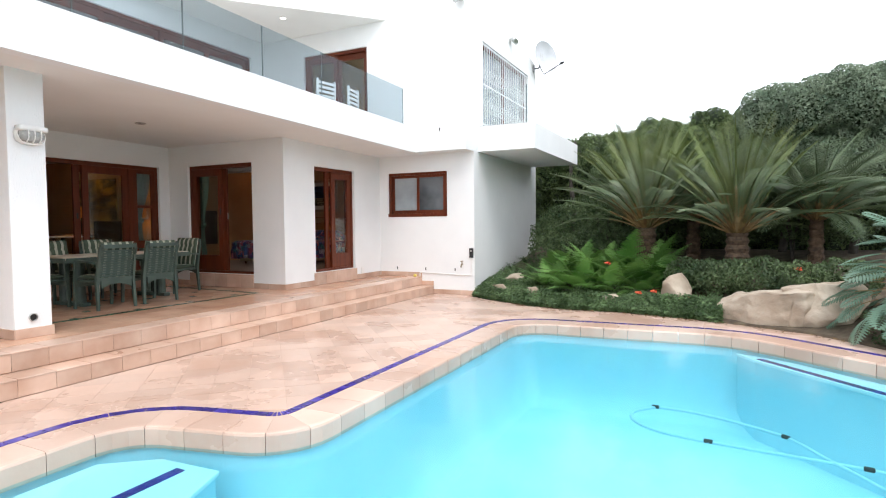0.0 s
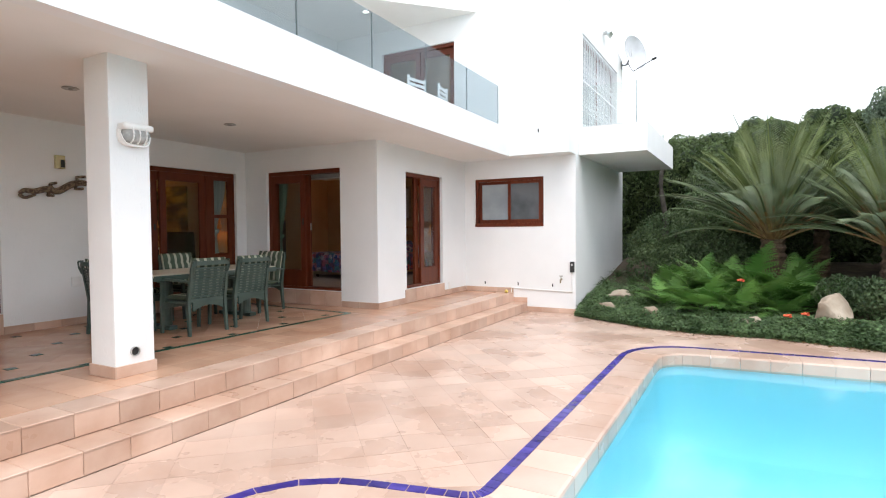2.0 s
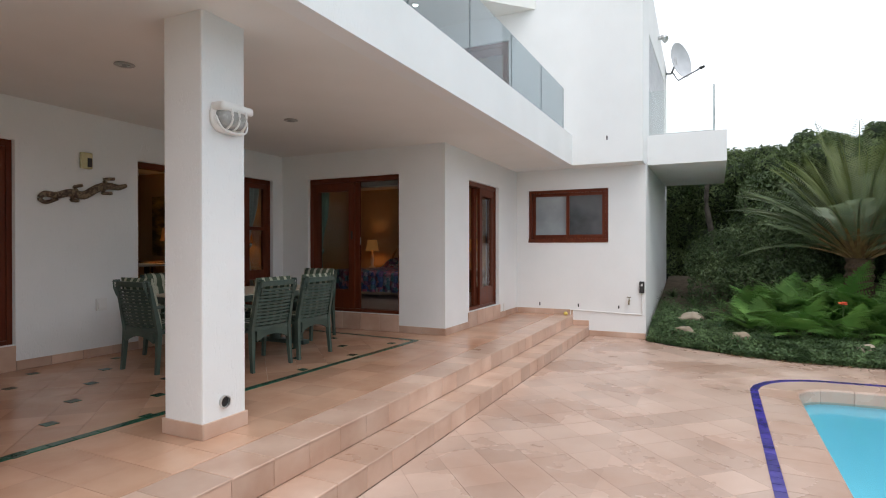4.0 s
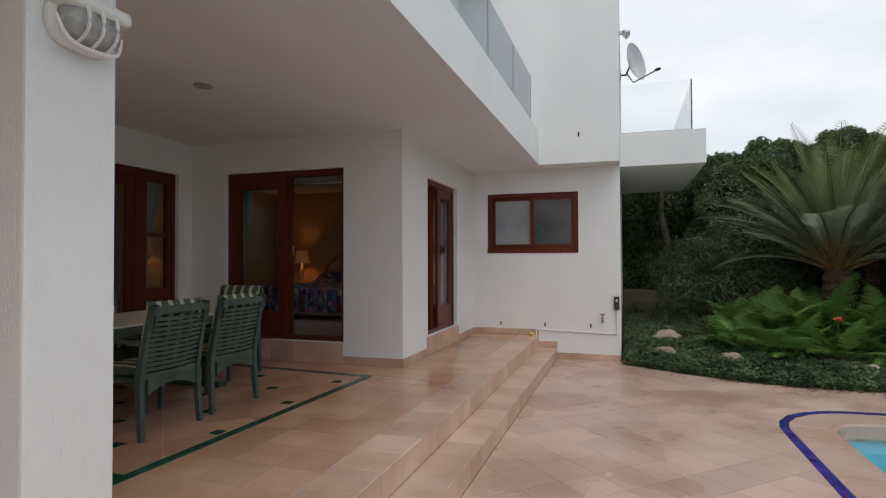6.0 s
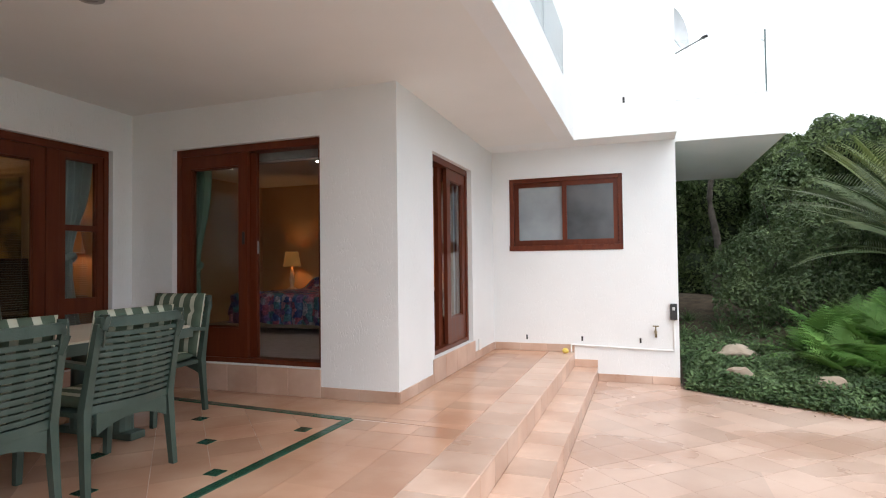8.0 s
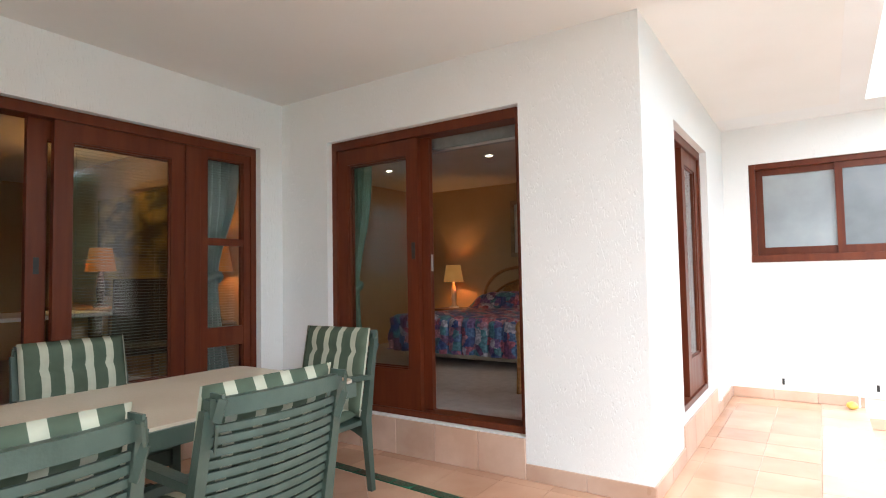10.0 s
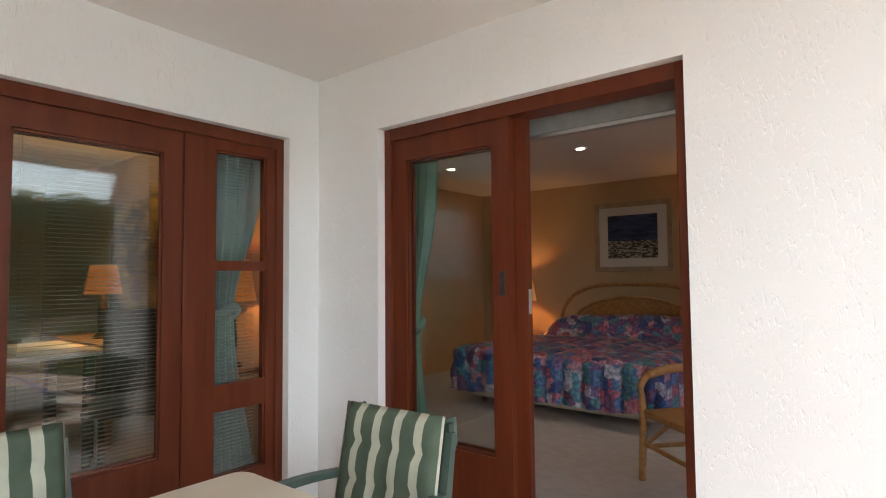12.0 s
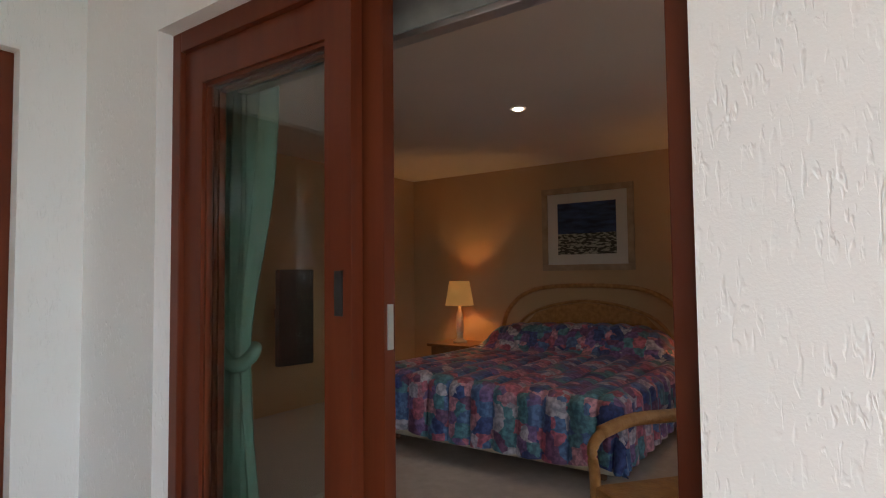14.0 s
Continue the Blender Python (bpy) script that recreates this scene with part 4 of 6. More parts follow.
part("cover", box(0.03, 0.045, -0.045, 0.045, -0.05, 0.03, 0.006), WHITE_PAINT, sk)

# window wall: tap, meter box, conduit, weep vents
tap = thing("garden_tap", "brass garden tap on the white wall", "tap", -3.94, Y_WIN, 0.66)
BRASS = material("dull_brass", (0.20, 0.16, 0.10), 0.4, 0.8, spots=(0.3, 0.25, 0.16), scale=30)
part("body", tube([(0, 0, 0), (0, -0.06, 0), (0, -0.09, -0.02), (0, -0.095, -0.07)], 0.014, 10), BRASS, tap, smooth=True)
part("spindle", tube([(0, -0.055, 0.0), (0, -0.055, 0.06)], 0.008, 8), BRASS, tap)
part("handle", box(-0.035, 0.035, -0.063, -0.047, 0.055, 0.07, 0.004), BRASS, tap)
bx = thing("switch_box", "black weatherproof switch box on the wall", "switch", -3.73, Y_WIN, 0.90)
part("case", box(-0.04, 0.04, -0.05, 0, -0.10, 0.10, 0.008), BLACK_PLASTIC, bx)
part("button", box(-0.015, 0.015, -0.056, -0.05, 0.02, 0.06, 0.002), STEEL, bx)
con = thing("conduit", "white plastic conduit along the wall foot", "conduit", 0, Y_WIN, 0)
part("run", tube([(-4.96, -0.012, 0.455), (-3.9, -0.012, 0.425), (-3.735, -0.012, 0.425)], 0.011, 8), WHITE_PAINT, con)
part("riser", tube([(-3.73, -0.012, 0.425), (-3.73, -0.012, 0.80)], 0.011, 8), WHITE_PAINT, con)
part("drop", tube([(-4.97, -0.012, 0.30), (-4.97, -0.012, 0.46)], 0.009, 8), WHITE_PAINT, con)
for x in (-5.55, -4.83, -4.12):
    vent = thing("weep_vent", "small dark weep vent in the white wall", "vent", x, Y_WIN, 0.535, group="weep vents")
    part("slot", box(-0.011, 0.011, -0.008, 0, -0.03, 0.03, 0.002), BLACK_PLASTIC, vent)
vent = thing("weep_vent", "small dark weep vent in the upper wall", "vent", -4.25, Y_UP, 3.46)
part("slot", box(-0.012, 0.012, -0.008, 0, -0.035, 0.035, 0.002), BLACK_PLASTIC, vent)
LEMON = material("lemon_peel", (0.75, 0.55, 0.08), 0.45, spots=(0.8, 0.66, 0.2), scale=30, bump=0.2, bump_scale=200)
fruit = thing("lemon", "small yellow lemon lying on the patio edge", "fruit", -5.03, 11.02, PATIO)
part("fruit", lathe([(0.006, -0.05), (0.022, -0.038), (0.034, -0.012), (0.034, 0.012), (0.022, 0.038), (0.006, 0.05)], 14, pose(0, 0, 0.034, 90, 0, 50)), LEMON, fruit, smooth=True)
# latch hooks beside the side door
bx = thing("wall_hook", "small white wall bracket beside the side door", "bracket", X_SIDE, 10.42, 0.52)
part("plate", box(0, 0.012, -0.05, 0.05, -0.07, 0.07, 0.004), WHITE_PAINT, bx)

# ---- bedroom ----
SHEER = material("green_curtain", (0.19, 0.35, 0.285), 0.85, spots=(0.27, 0.45, 0.375), scale=5, stretch=(4, 4, 0.3))
RATTAN = material("golden_rattan", (0.36, 0.17, 0.055), 0.4, spots=(0.52, 0.28, 0.10), scale=25, bump=0.3, bump_scale=120)
WOOD = material("dark_wardrobe_wood", (0.16, 0.075, 0.032), 0.4, spots=(0.25, 0.13, 0.06), scale=4, stretch=(3, 3, 0.3))
IVORY = material("ivory_paint", (0.62, 0.54, 0.40), 0.5, spots=(0.68, 0.60, 0.46), scale=12)

QUILT = bpy.data.materials.new("patchwork_quilt")
QUILT.use_nodes = True
n, l = QUILT.node_tree.nodes, QUILT.node_tree.links
geo, vor, ramp, nz, mixc, nz2 = (n.new("ShaderNode" + k) for k in ("NewGeometry", "TexVoronoi", "ValToRGB", "TexNoise", "MixRGB", "TexNoise"))
vor.distance = "CHEBYCHEV"
vor.inputs["Scale"].default_value, vor.inputs["Randomness"].default_value = 11.5, 0.85
warp = n.new("ShaderNodeTexNoise")
warp.inputs["Scale"].default_value, warp.inputs["Detail"].default_value = 16, 3
l.new(geo.outputs["Position"], warp.inputs["Vector"])
bend = n.new("ShaderNodeVectorMath")
bend.operation = "MULTIPLY_ADD"
bend.inputs[1].default_value = (0.035, 0.035, 0.035)
l.new(warp.outputs["Color"], bend.inputs[0])
l.new(geo.outputs["Position"], bend.inputs[2])
l.new(bend.outputs["Vector"], vor.inputs["Vector"])
sepc = n.new("ShaderNodeSeparateColor")
l.new(vor.outputs["Color"], sepc.inputs["Color"])
cr = ramp.color_ramp
cr.interpolation = "CONSTANT"
shades = [(0.05, 0.085, 0.25), (0.44, 0.13, 0.19), (0.09, 0.24, 0.30), (0.19, 0.12, 0.29), (0.52, 0.26, 0.32), (0.09, 0.18, 0.38), (0.44, 0.43, 0.50), (0.17, 0.08, 0.17)]
cr.elements[0].color = (*shades[0], 1)
cr.elements[1].position, cr.elements[1].color = 1 / 8, (*shades[1], 1)
for k in range(2, 8):
    e = cr.elements.new(k / 8)
    e.color = (*shades[k], 1)
l.new(sepc.outputs["Red"], ramp.inputs["Fac"])
nz.inputs["Scale"].default_value, nz.inputs["Detail"].default_value = 34, 6
l.new(geo.outputs["Position"], nz.inputs["Vector"])
nr = n.new("ShaderNodeValToRGB")
nr.color_ramp.elements[0].position, nr.color_ramp.elements[1].position = 0.42, 0.62
nr.color_ramp.elements[0].color, nr.color_ramp.elements[1].color = (0.5, 0.5, 0.62, 1), (1.5, 1.45, 1.45, 1)
l.new(nz.outputs["Fac"], nr.inputs["Fac"])
mixc.blend_type, mixc.inputs["Fac"].default_value = "MULTIPLY", 0.75
l.new(ramp.outputs["Color"], mixc.inputs["Color1"])
l.new(nr.outputs["Color"], mixc.inputs["Color2"])
l.new(mixc.outputs["Color"], n["Principled BSDF"].inputs["Base Color"])
n["Principled BSDF"].inputs["Roughness"].default_value = 0.38
nz2.inputs["Scale"].default_value = 18
l.new(geo.outputs["Position"], nz2.inputs["Vector"])
bp = n.new("ShaderNodeBump")
bp.inputs["Strength"].default_value, bp.inputs["Distance"].default_value = 0.5, 0.012
l.new(nz2.outputs["Fac"], bp.inputs["Height"])
l.new(bp.outputs["Normal"], n["Principled BSDF"].inputs["Normal"])

BX, BW, BY0, BY1, BTOP = -8.55, 1.84, 10.22, 12.28, 1.12
bed = thing("double_bed", "made double bed with a quilted patchwork bedspread", "bed", BX, 0, ROOM)
part("base", box(-BW / 2 + 0.02, BW / 2 - 0.02, BY0 + 0.05, BY1, 0.06, 0.30, 0.02), IVORY, bed, "ivory divan base")
for x in (-0.8, 0.8):
    for y in (BY0 + 0.15, BY1 - 0.1):
        part("foot", lathe([(0.025, 0), (0.03, 0.06)], 10, pose(x, y, 0)), WOOD, bed)
part("mattress", box(-BW / 2, BW / 2, BY0 + 0.02, BY1, 0.30, 0.48, 0.04), IVORY, bed)
bm = bmesh.new()
nu, nv, drop = 190, 120, 0.42
grid = []
for i in range(nu + 1):
    row = []
    for j in range(nv + 1):
        s = (i / nu * 2 - 1) * (BW / 2 + drop)
        t = j / nv * (BY1 - BY0 + drop)
        ou, ov = max(0.0, abs(s) - BW / 2), max(0.0, t - (BY1 - BY0))
        over = max(ou, ov)
        if ou > 0 and ov > 0:
            over = math.hypot(ou, ov)
            over = min(over, drop)
        puff = abs(math.sin(math.pi * s / 0.17)) ** 0.5 * 0.05 if ov >= ou else abs(math.sin(math.pi * t / 0.17)) ** 0.5 * 0.035
        x = math.copysign(min(abs(s), BW / 2), s)
        y = BY1 - min(t, BY1 - BY0)
        out = 0.05 * min(1, over / 0.06) + 0.05 * over + (puff if over > 0.03 else 0)
        if ou > 0:
            x += math.copysign(out * (1 if ou >= ov else ou / max(ov, 1e-6)), s)
        if ov > 0:
            y -= out * (1 if ov >= ou else ov / max(ou, 1e-6))
        z = 0.52 - max(0, over - 0.03) + (puff * 0.6 if over <= 0.03 else 0) + 0.012 * math.sin(3.1 * s + 1.7 * t)
        if over == 0:
            pil = math.exp(-((t - 0.30) / 0.23) ** 4) * (1 - (abs(s) / (BW / 2)) ** 8)
            z += 0.23 * pil
        z += 0.02 * math.sin(s * 9.3) * min(1, over / drop)
        row.append(bm.verts.new((x, y, max(z, 0.13))))
    grid.append(row)
for i in range(nu):
    for j in range(nv):
        bm.faces.new((grid[i][j], grid[i][j + 1], grid[i + 1][j + 1], grid[i + 1][j]))
bmesh.ops.recalc_face_normals(bm, faces=bm.faces[:])
part("bedspread", bm, QUILT, bed, "quilted blue, pink and purple patchwork bedspread", smooth=True)
head = part("headboard", tube(spline([(-0.95, 12.31, 0.0), (-0.95, 12.31, 0.5), (-0.86, 12.31, 0.87), (-0.55, 12.31, 1.08), (0, 12.31, 1.12), (0.55, 12.31, 1.08), (0.86, 12.31, 0.87), (0.95, 12.31, 0.5), (0.95, 12.31, 0.0)], 6), 0.024, 10), RATTAN, bed, "arched rattan headboard", smooth=True)
part("inner_arch", tube(spline([(-0.84, 12.31, 0.3), (-0.80, 12.31, 0.62), (-0.55, 12.31, 0.86), (0, 12.31, 0.97), (0.55, 12.31, 0.86), (0.80, 12.31, 0.62), (0.84, 12.31, 0.3)], 6), 0.018, 8), RATTAN, head, smooth=True)
bm = bmesh.new()
pts = [(-0.82, 0.3), (-0.78, 0.6), (-0.55, 0.84), (-0.28, 0.93), (0, 0.955), (0.28, 0.93), (0.55, 0.84), (0.78, 0.6), (0.82, 0.3)]
lo = [bm.verts.new((x, 12.315, z)) for x, z in pts]
hi = [bm.verts.new((x, 12.325, z)) for x, z in pts]
bm.faces.new(lo)
bm.faces.new(hi[::-1])
part("cane_panel", bm, RATTAN, head, "woven cane panel")

stand = thing("nightstand", "small wooden bedside table", "nightstand", -9.9, 12.1, ROOM)
part("top", box(-0.27, 0.27, -0.24, 0.24, 0.48, 0.51, 0.006), WOOD, stand)
part("drawer", box(-0.23, 0.23, -0.21, 0.21, 0.34, 0.48, 0.004), WOOD, stand)
for x in (-0.21, 0.21):
    for y in (-0.18, 0.18):
        part("leg", box(x - 0.02, x + 0.02, y - 0.02, y + 0.02, 0, 0.34, 0.004), WOOD, stand)


def shade_material(name, color, glow):
    mat = bpy.data.materials.new(name)
    mat.use_nodes = True
    n, l = mat.node_tree.nodes, mat.node_tree.links
    b = n["Principled BSDF"]
    b.inputs["Base Color"].default_value = (*color, 1)
    b.inputs["Roughness"].default_value = 0.9
    b.inputs["Emission Color"].default_value = (*color, 1)
    b.inputs["Emission Strength"].default_value = glow
    return mat


def table_lamp(x, y, z, shade, base_mat, energy, color, height=0.68, label="lit table lamp with a cream shade"):
    lamp = thing("table_lamp", label, "lamp", x, y, z)
    k = height / 0.68
    part("base", lathe([(0.075 * k, 0), (0.075 * k, 0.02), (0.045 * k, 0.035), (0.03 * k, 0.06), (0.045 * k, 0.16 * k), (0.035 * k, 0.30 * k), (0.018 * k, 0.36 * k), (0.018 * k, 0.42 * k), (0.008, 0.44 * k), (0.008, 0.52 * k)], 18), base_mat, lamp, smooth=True)
    bm = bmesh.new()
    rings = []
    for r, h in ((0.155 * k, 0.40 * k), (0.11 * k, 0.66 * k), (0.107 * k, 0.66 * k), (0.152 * k, 0.40 * k)):
        rings.append([bm.verts.new((r * math.cos(t), r * math.sin(t), h)) for t in (2 * math.pi * j / 28 for j in range(28))])
    for a, b in zip(rings, rings[1:] + rings[:1]):
        for j in range(28):
            bm.faces.new((a[j], a[(j + 1) % 28], b[(j + 1) % 28], b[j]))
    part("shade", bm, shade, lamp, smooth=True)
    bulb = new("lamp_bulb", bpy.data.lights.new("lamp_bulb", "POINT"))
    bulb.data.energy, bulb.data.color, bulb.data.shadow_soft_size = energy, color, 0.035
    bulb.parent = lamp
    bulb.location = (0, 0, 0.53 * k)
    return lamp


SHADE = shade_material("cream_lampshade", (0.70, 0.33, 0.09), 0.10)
SHADE_ORANGE = shade_material("orange_lampshade", (0.62, 0.20, 0.04), 0.08)
second = thing("nightstand", "small wooden bedside table", "nightstand", -7.28, 12.1, ROOM)
part("top", box(-0.24, 0.24, -0.24, 0.24, 0.48, 0.51, 0.006), WOOD, second)
part("drawer", box(-0.2, 0.2, -0.21, 0.21, 0.34, 0.48, 0.004), WOOD, second)
for x in (-0.18, 0.18):
    for y in (-0.18, 0.18):
        part("leg", box(x - 0.02, x + 0.02, y - 0.02, y + 0.02, 0, 0.34, 0.004), WOOD, second)
table_lamp(-7.28, 12.1, ROOM + 0.51, SHADE, IVORY, 2.6, (1.0, 0.49, 0.16), label="lit bedside lamp with a turned ivory base and cream shade")
table_lamp(-9.9, 12.1, ROOM + 0.51, SHADE, IVORY, 2.6, (1.0, 0.49, 0.16), label="lit bedside lamp with a turned ivory base and cream shade")

pic = thing("framed_picture", "framed blue harbour picture with a white mount", "picture", -8.57, 12.4, 2.29)
FRAME_WOOD = material("limed_frame", (0.36, 0.26, 0.16), 0.5, spots=(0.46, 0.35, 0.23), scale=12)
PAPER = material("mount_board", (0.66, 0.63, 0.57), 0.9, spots=(0.70, 0.67, 0.62), scale=6)
PIC_SKY = material("dark_blue_print", (0.012, 0.02, 0.06), 0.4, spots=(0.05, 0.09, 0.22), scale=6, stretch=(1, 1, 4))
PIC_LAND = material("pale_print", (0.05, 0.05, 0.04), 0.4, spots=(0.42, 0.40, 0.33), scale=22, stretch=(1, 1, 3), mid=(0.48, 0.56))
for a in ((-0.47, 0.47, 0.36, 0.42), (-0.47, 0.47, -0.42, -0.36), (-0.47, -0.41, -0.36, 0.36), (0.41, 0.47, -0.36, 0.36)):
    part("frame", box(a[0], a[1], -0.035, -0.001, a[2], a[3], 0.006), FRAME_WOOD, pic)
part("mount", box(-0.41, 0.41, -0.016, -0.004, -0.36, 0.36), PAPER, pic)
part("print", box(-0.30, 0.30, -0.02, -0.0165, -0.05, 0.26), PIC_SKY, pic, "dark blue printed sky")
part("print", box(-0.30, 0.30, -0.02, -0.0165, -0.26, -0.05), PIC_LAND, pic, "pale printed pier")

LIT = glow_material("lit_downlight", (1.0, 0.86, 0.62), 14)
for x, y in ((-8.31, 10.44), (-9.79, 10.44), (-7.2, 10.44)):
    dl = thing("downlight", "small lit recessed downlight in the bedroom ceiling", "downlight", x, y, 2.98, group="bedroom downlights")
    part("ring", lathe([(0.03, -0.001), (0.055, -0.002), (0.055, -0.010), (0.03, -0.008)], 20), WHITE_PAINT, dl)
    part("lens", lathe([(0.03, -0.008), (0.03, -0.012)], 18), LIT, dl)
    spot = new("downlight_beam", bpy.data.lights.new("downlight_beam", "SPOT"))
    spot.data.energy, spot.data.color, spot.data.spot_size, spot.data.spot_blend, spot.data.shadow_soft_size = 2.6, (1.0, 0.78, 0.52), radians(95), 0.6, 0.04
    spot.parent = dl
    spot.location = (0, 0, -0.02)


def curtain(name, label, x0, x1, y, z0, z1, tie, mat, axis="x", seed=0.0):
    """A gathered curtain held by a tie-back."""
    ob = thing(name, label, "curtain", 0, 0, 0)
    bm = bmesh.new()
    nu, nv = 70, 40
    rows = []
    mid = x0 + 0.42 * (x1 - x0)
    for j in range(nv + 1):
        z = z0 + (z1 - z0) * j / nv
        d = (z - tie) / 0.5
        k = 1 - 0.62 * math.exp(-d * d) if z > tie else 1 - 0.62 * math.exp(-(d * 0.55) ** 2)
        row = []
        for i in range(nu + 1):
            u = i / nu
            a = mid + (x0 + (x1 - x0) * u - mid) * k
            dep = y + 0.035 * math.sin(u * 40 + seed) * (0.5 + 0.5 * k) + 0.012 * math.sin(u * 13 + z * 3)
            row.append(bm.verts.new((a, dep, z) if axis == "x" else (dep, a, z)))
        rows.append(row)
    for a, b in zip(rows, rows[1:]):
        for i in range(nu):
            bm.faces.new((a[i], a[i + 1], b[i + 1], b[i]))
    part("cloth", bm, mat, ob, smooth=True)
    r = 0.24 * (x1 - x0)
    c = (mid, y) if axis == "x" else (y, mid)
    pts = [(c[0] + (r if axis == "x" else 0.06) * math.cos(t), c[1] + (0.06 if axis == "x" else r) * math.sin(t), tie + 0.03 * math.sin(t * 2)) for t in (2 * math.pi * j / 14 for j in range(14))]
    part("tie", tube(pts, 0.03, 8, closed=True), mat, ob, smooth=True)
    return ob


curtain("curtain", "sea-green bedroom curtain held by a knotted tie", -8.70, -8.34, 8.40, ROOM + 0.01, 2.9, 1.52, SHEER)
rod = thing("roller_blind", "grey roller blind rolled up above the door", "blind", -7.58, 8.3, 2.56)
GREY_CLOTH = material("grey_blind_cloth", (0.22, 0.23, 0.22), 0.8, spots=(0.28, 0.29, 0.28), scale=14)
part("cloth", box(-0.8, 0.8, -0.02, 0.02, -0.01, 0.16, 0.008), GREY_CLOTH, rod)
part("bottom_bar", box(-0.8, 0.8, -0.024, 0.024, -0.03, -0.01, 0.004), STEEL, rod)

ward = thing("wardrobe", "tall dark built-in wardrobe along the bedroom wall", "wardrobe", -10.74, 0, ROOM)
part("carcass", box(0, 0.02, 8.5, 9.85, 0, 2.2, 0.003), WOOD, ward)
for k in range(3):
    part("door", box(0.021, 0.045, 8.52 + 0.44 * k, 8.94 + 0.44 * k, 0.06, 2.15, 0.006), WOOD, ward)
part("cornice", box(0, 0.09, 8.48, 9.87, 2.2, 2.28, 0.012), WOOD, ward)
tv = thing("television", "tall black screen turned on a wall arm", "television", -10.55, 10.35, 1.50)
part("screen", box(-0.04, 0.04, -0.17, 0.17, -0.44, 0.40, 0.012, pose(0.05, 0, 0, 0, 0, -10)), BLACK_PLASTIC, tv)
part("arm", box(-0.2, 0.04, -0.03, 0.03, -0.04, 0.04, 0.004), BLACK_PLASTIC, tv)

# rattan armchair with a teal cushion
TEAL = material("teal_cloth", (0.02, 0.10, 0.14), 0.9, spots=(0.03, 0.15, 0.19), scale=12)
arm = thing("rattan_armchair", "golden rattan armchair with a teal cushion", "armchair", -6.95, 9.2, ROOM, -40)
for s in (-1, 1):
    part("front_leg", tube(spline([(s * 0.29, -0.30, 0), (s * 0.28, -0.29, 0.4), (s * 0.28, -0.30, 0.56), (s * 0.285, -0.24, 0.62)], 5), 0.022, 8), RATTAN, arm, smooth=True)
    part("back_leg", tube(spline([(s * 0.25, 0.30, 0), (s * 0.24, 0.27, 0.4), (s * 0.22, 0.36, 0.88)], 5), 0.02, 8), RATTAN, arm, smooth=True)
    part("armrest", tube(spline([(s * 0.285, -0.26, 0.615), (s * 0.30, -0.1, 0.65), (s * 0.29, 0.15, 0.66), (s * 0.23, 0.33, 0.74)], 5), 0.028, 8), RATTAN, arm, smooth=True)
    part("side_rail", tube([(s * 0.28, -0.29, 0.20), (s * 0.25, 0.28, 0.20)], 0.014, 6), RATTAN, arm)
    part("brace", tube([(s * 0.28, -0.29, 0.20), (s * 0.27, 0.0, 0.40)], 0.012, 6), RATTAN, arm)
part("front_rail", tube([(-0.28, -0.29, 0.22), (0.28, -0.29, 0.22)], 0.014, 6), RATTAN, arm)
part("seat", box(-0.28, 0.28, -0.30, 0.28, 0.38, 0.42, 0.012), RATTAN, arm)
bm = bmesh.new()
rows = []
for j in range(9):
    z = 0.42 + 0.5 * j / 8
    rows.append([bm.verts.new((u * 0.25, 0.27 + 0.10 * j / 8 + 0.05 * (1 - u * u), z + 0.05 * (1 - u * u) * (j / 8))) for u in (-1 + k / 5 for k in range(11))])
for a, b in zip(rows, rows[1:]):
    for k in range(10):
        bm.faces.new((a[k], a[k + 1], b[k + 1], b[k]))
bmesh.ops.solidify(bm, geom=bm.faces[:], thickness=0.02)
part("woven_back", bm, RATTAN, arm, smooth=True)
pad = part("cushion", cushion(0.44, 0.46, 0.16), TEAL, arm, "teal scatter cushion", smooth=True)
pad.matrix_local = pose(0, 0.16, 0.44, 70)

# ---- lounge behind the glass ----
SLAT = material("pale_aluminium_slat", (0.27, 0.29, 0.27), 0.5, spots=(0.33, 0.35, 0.33), scale=20)
for u0, u1, label in ((1.90, 2.22, "narrow pale venetian blind with open slats in the sash"), (0.99, 1.66, "pale venetian blind with open slats behind the door glass")):
    blind = thing("venetian_blind", label, "blind", X_WEST, LD[0], LD[2], 90, group="lounge blinds")
    part("head_rail", box(u0, u1, 0.186, 0.206, 1.955, 1.98, 0.002), SLAT, blind)
    part("bottom_rail", box(u0, u1, 0.187, 0.205, 0.115, 0.13, 0.002), SLAT, blind)
    slat_bm = box(-(u1 - u0) / 2, (u1 - u0) / 2, -0.0075, 0.0075, -0.0005, 0.0005)
    first = part("slat", slat_bm, SLAT, blind)
    first.matrix_local = pose((u0 + u1) / 2, 0.196, 0.145, 6)
    for k in range(1, 88):
        share("slat", first.data, blind, pose((u0 + u1) / 2, 0.196, 0.145 + 0.0206 * k, 6))
    for u in (u0 + 0.06, u1 - 0.06):
        part("cord", tube([(u, 0.187, 0.12), (u, 0.187, 1.96)], 0.001, 4), SLAT, blind)
PALE_SHEER = material("pale_green_sheer", (0.46, 0.57, 0.55), 0.85, spots=(0.56, 0.66, 0.64), scale=5, stretch=(4, 4, 0.3))
curtain("curtain", "pale green lounge curtain held by a tie-back", 7.30, 7.85, -9.34, ROOM + 0.01, 2.85, 1.62, PALE_SHEER, axis="y", seed=1.0)
console = thing("console_table", "dark wooden console table against the lounge wall", "table", -11.2, 7.6, ROOM)
part("top", box(-0.7, 0.7, -0.25, 0.25, 0.72, 0.76, 0.006), WOOD, console)
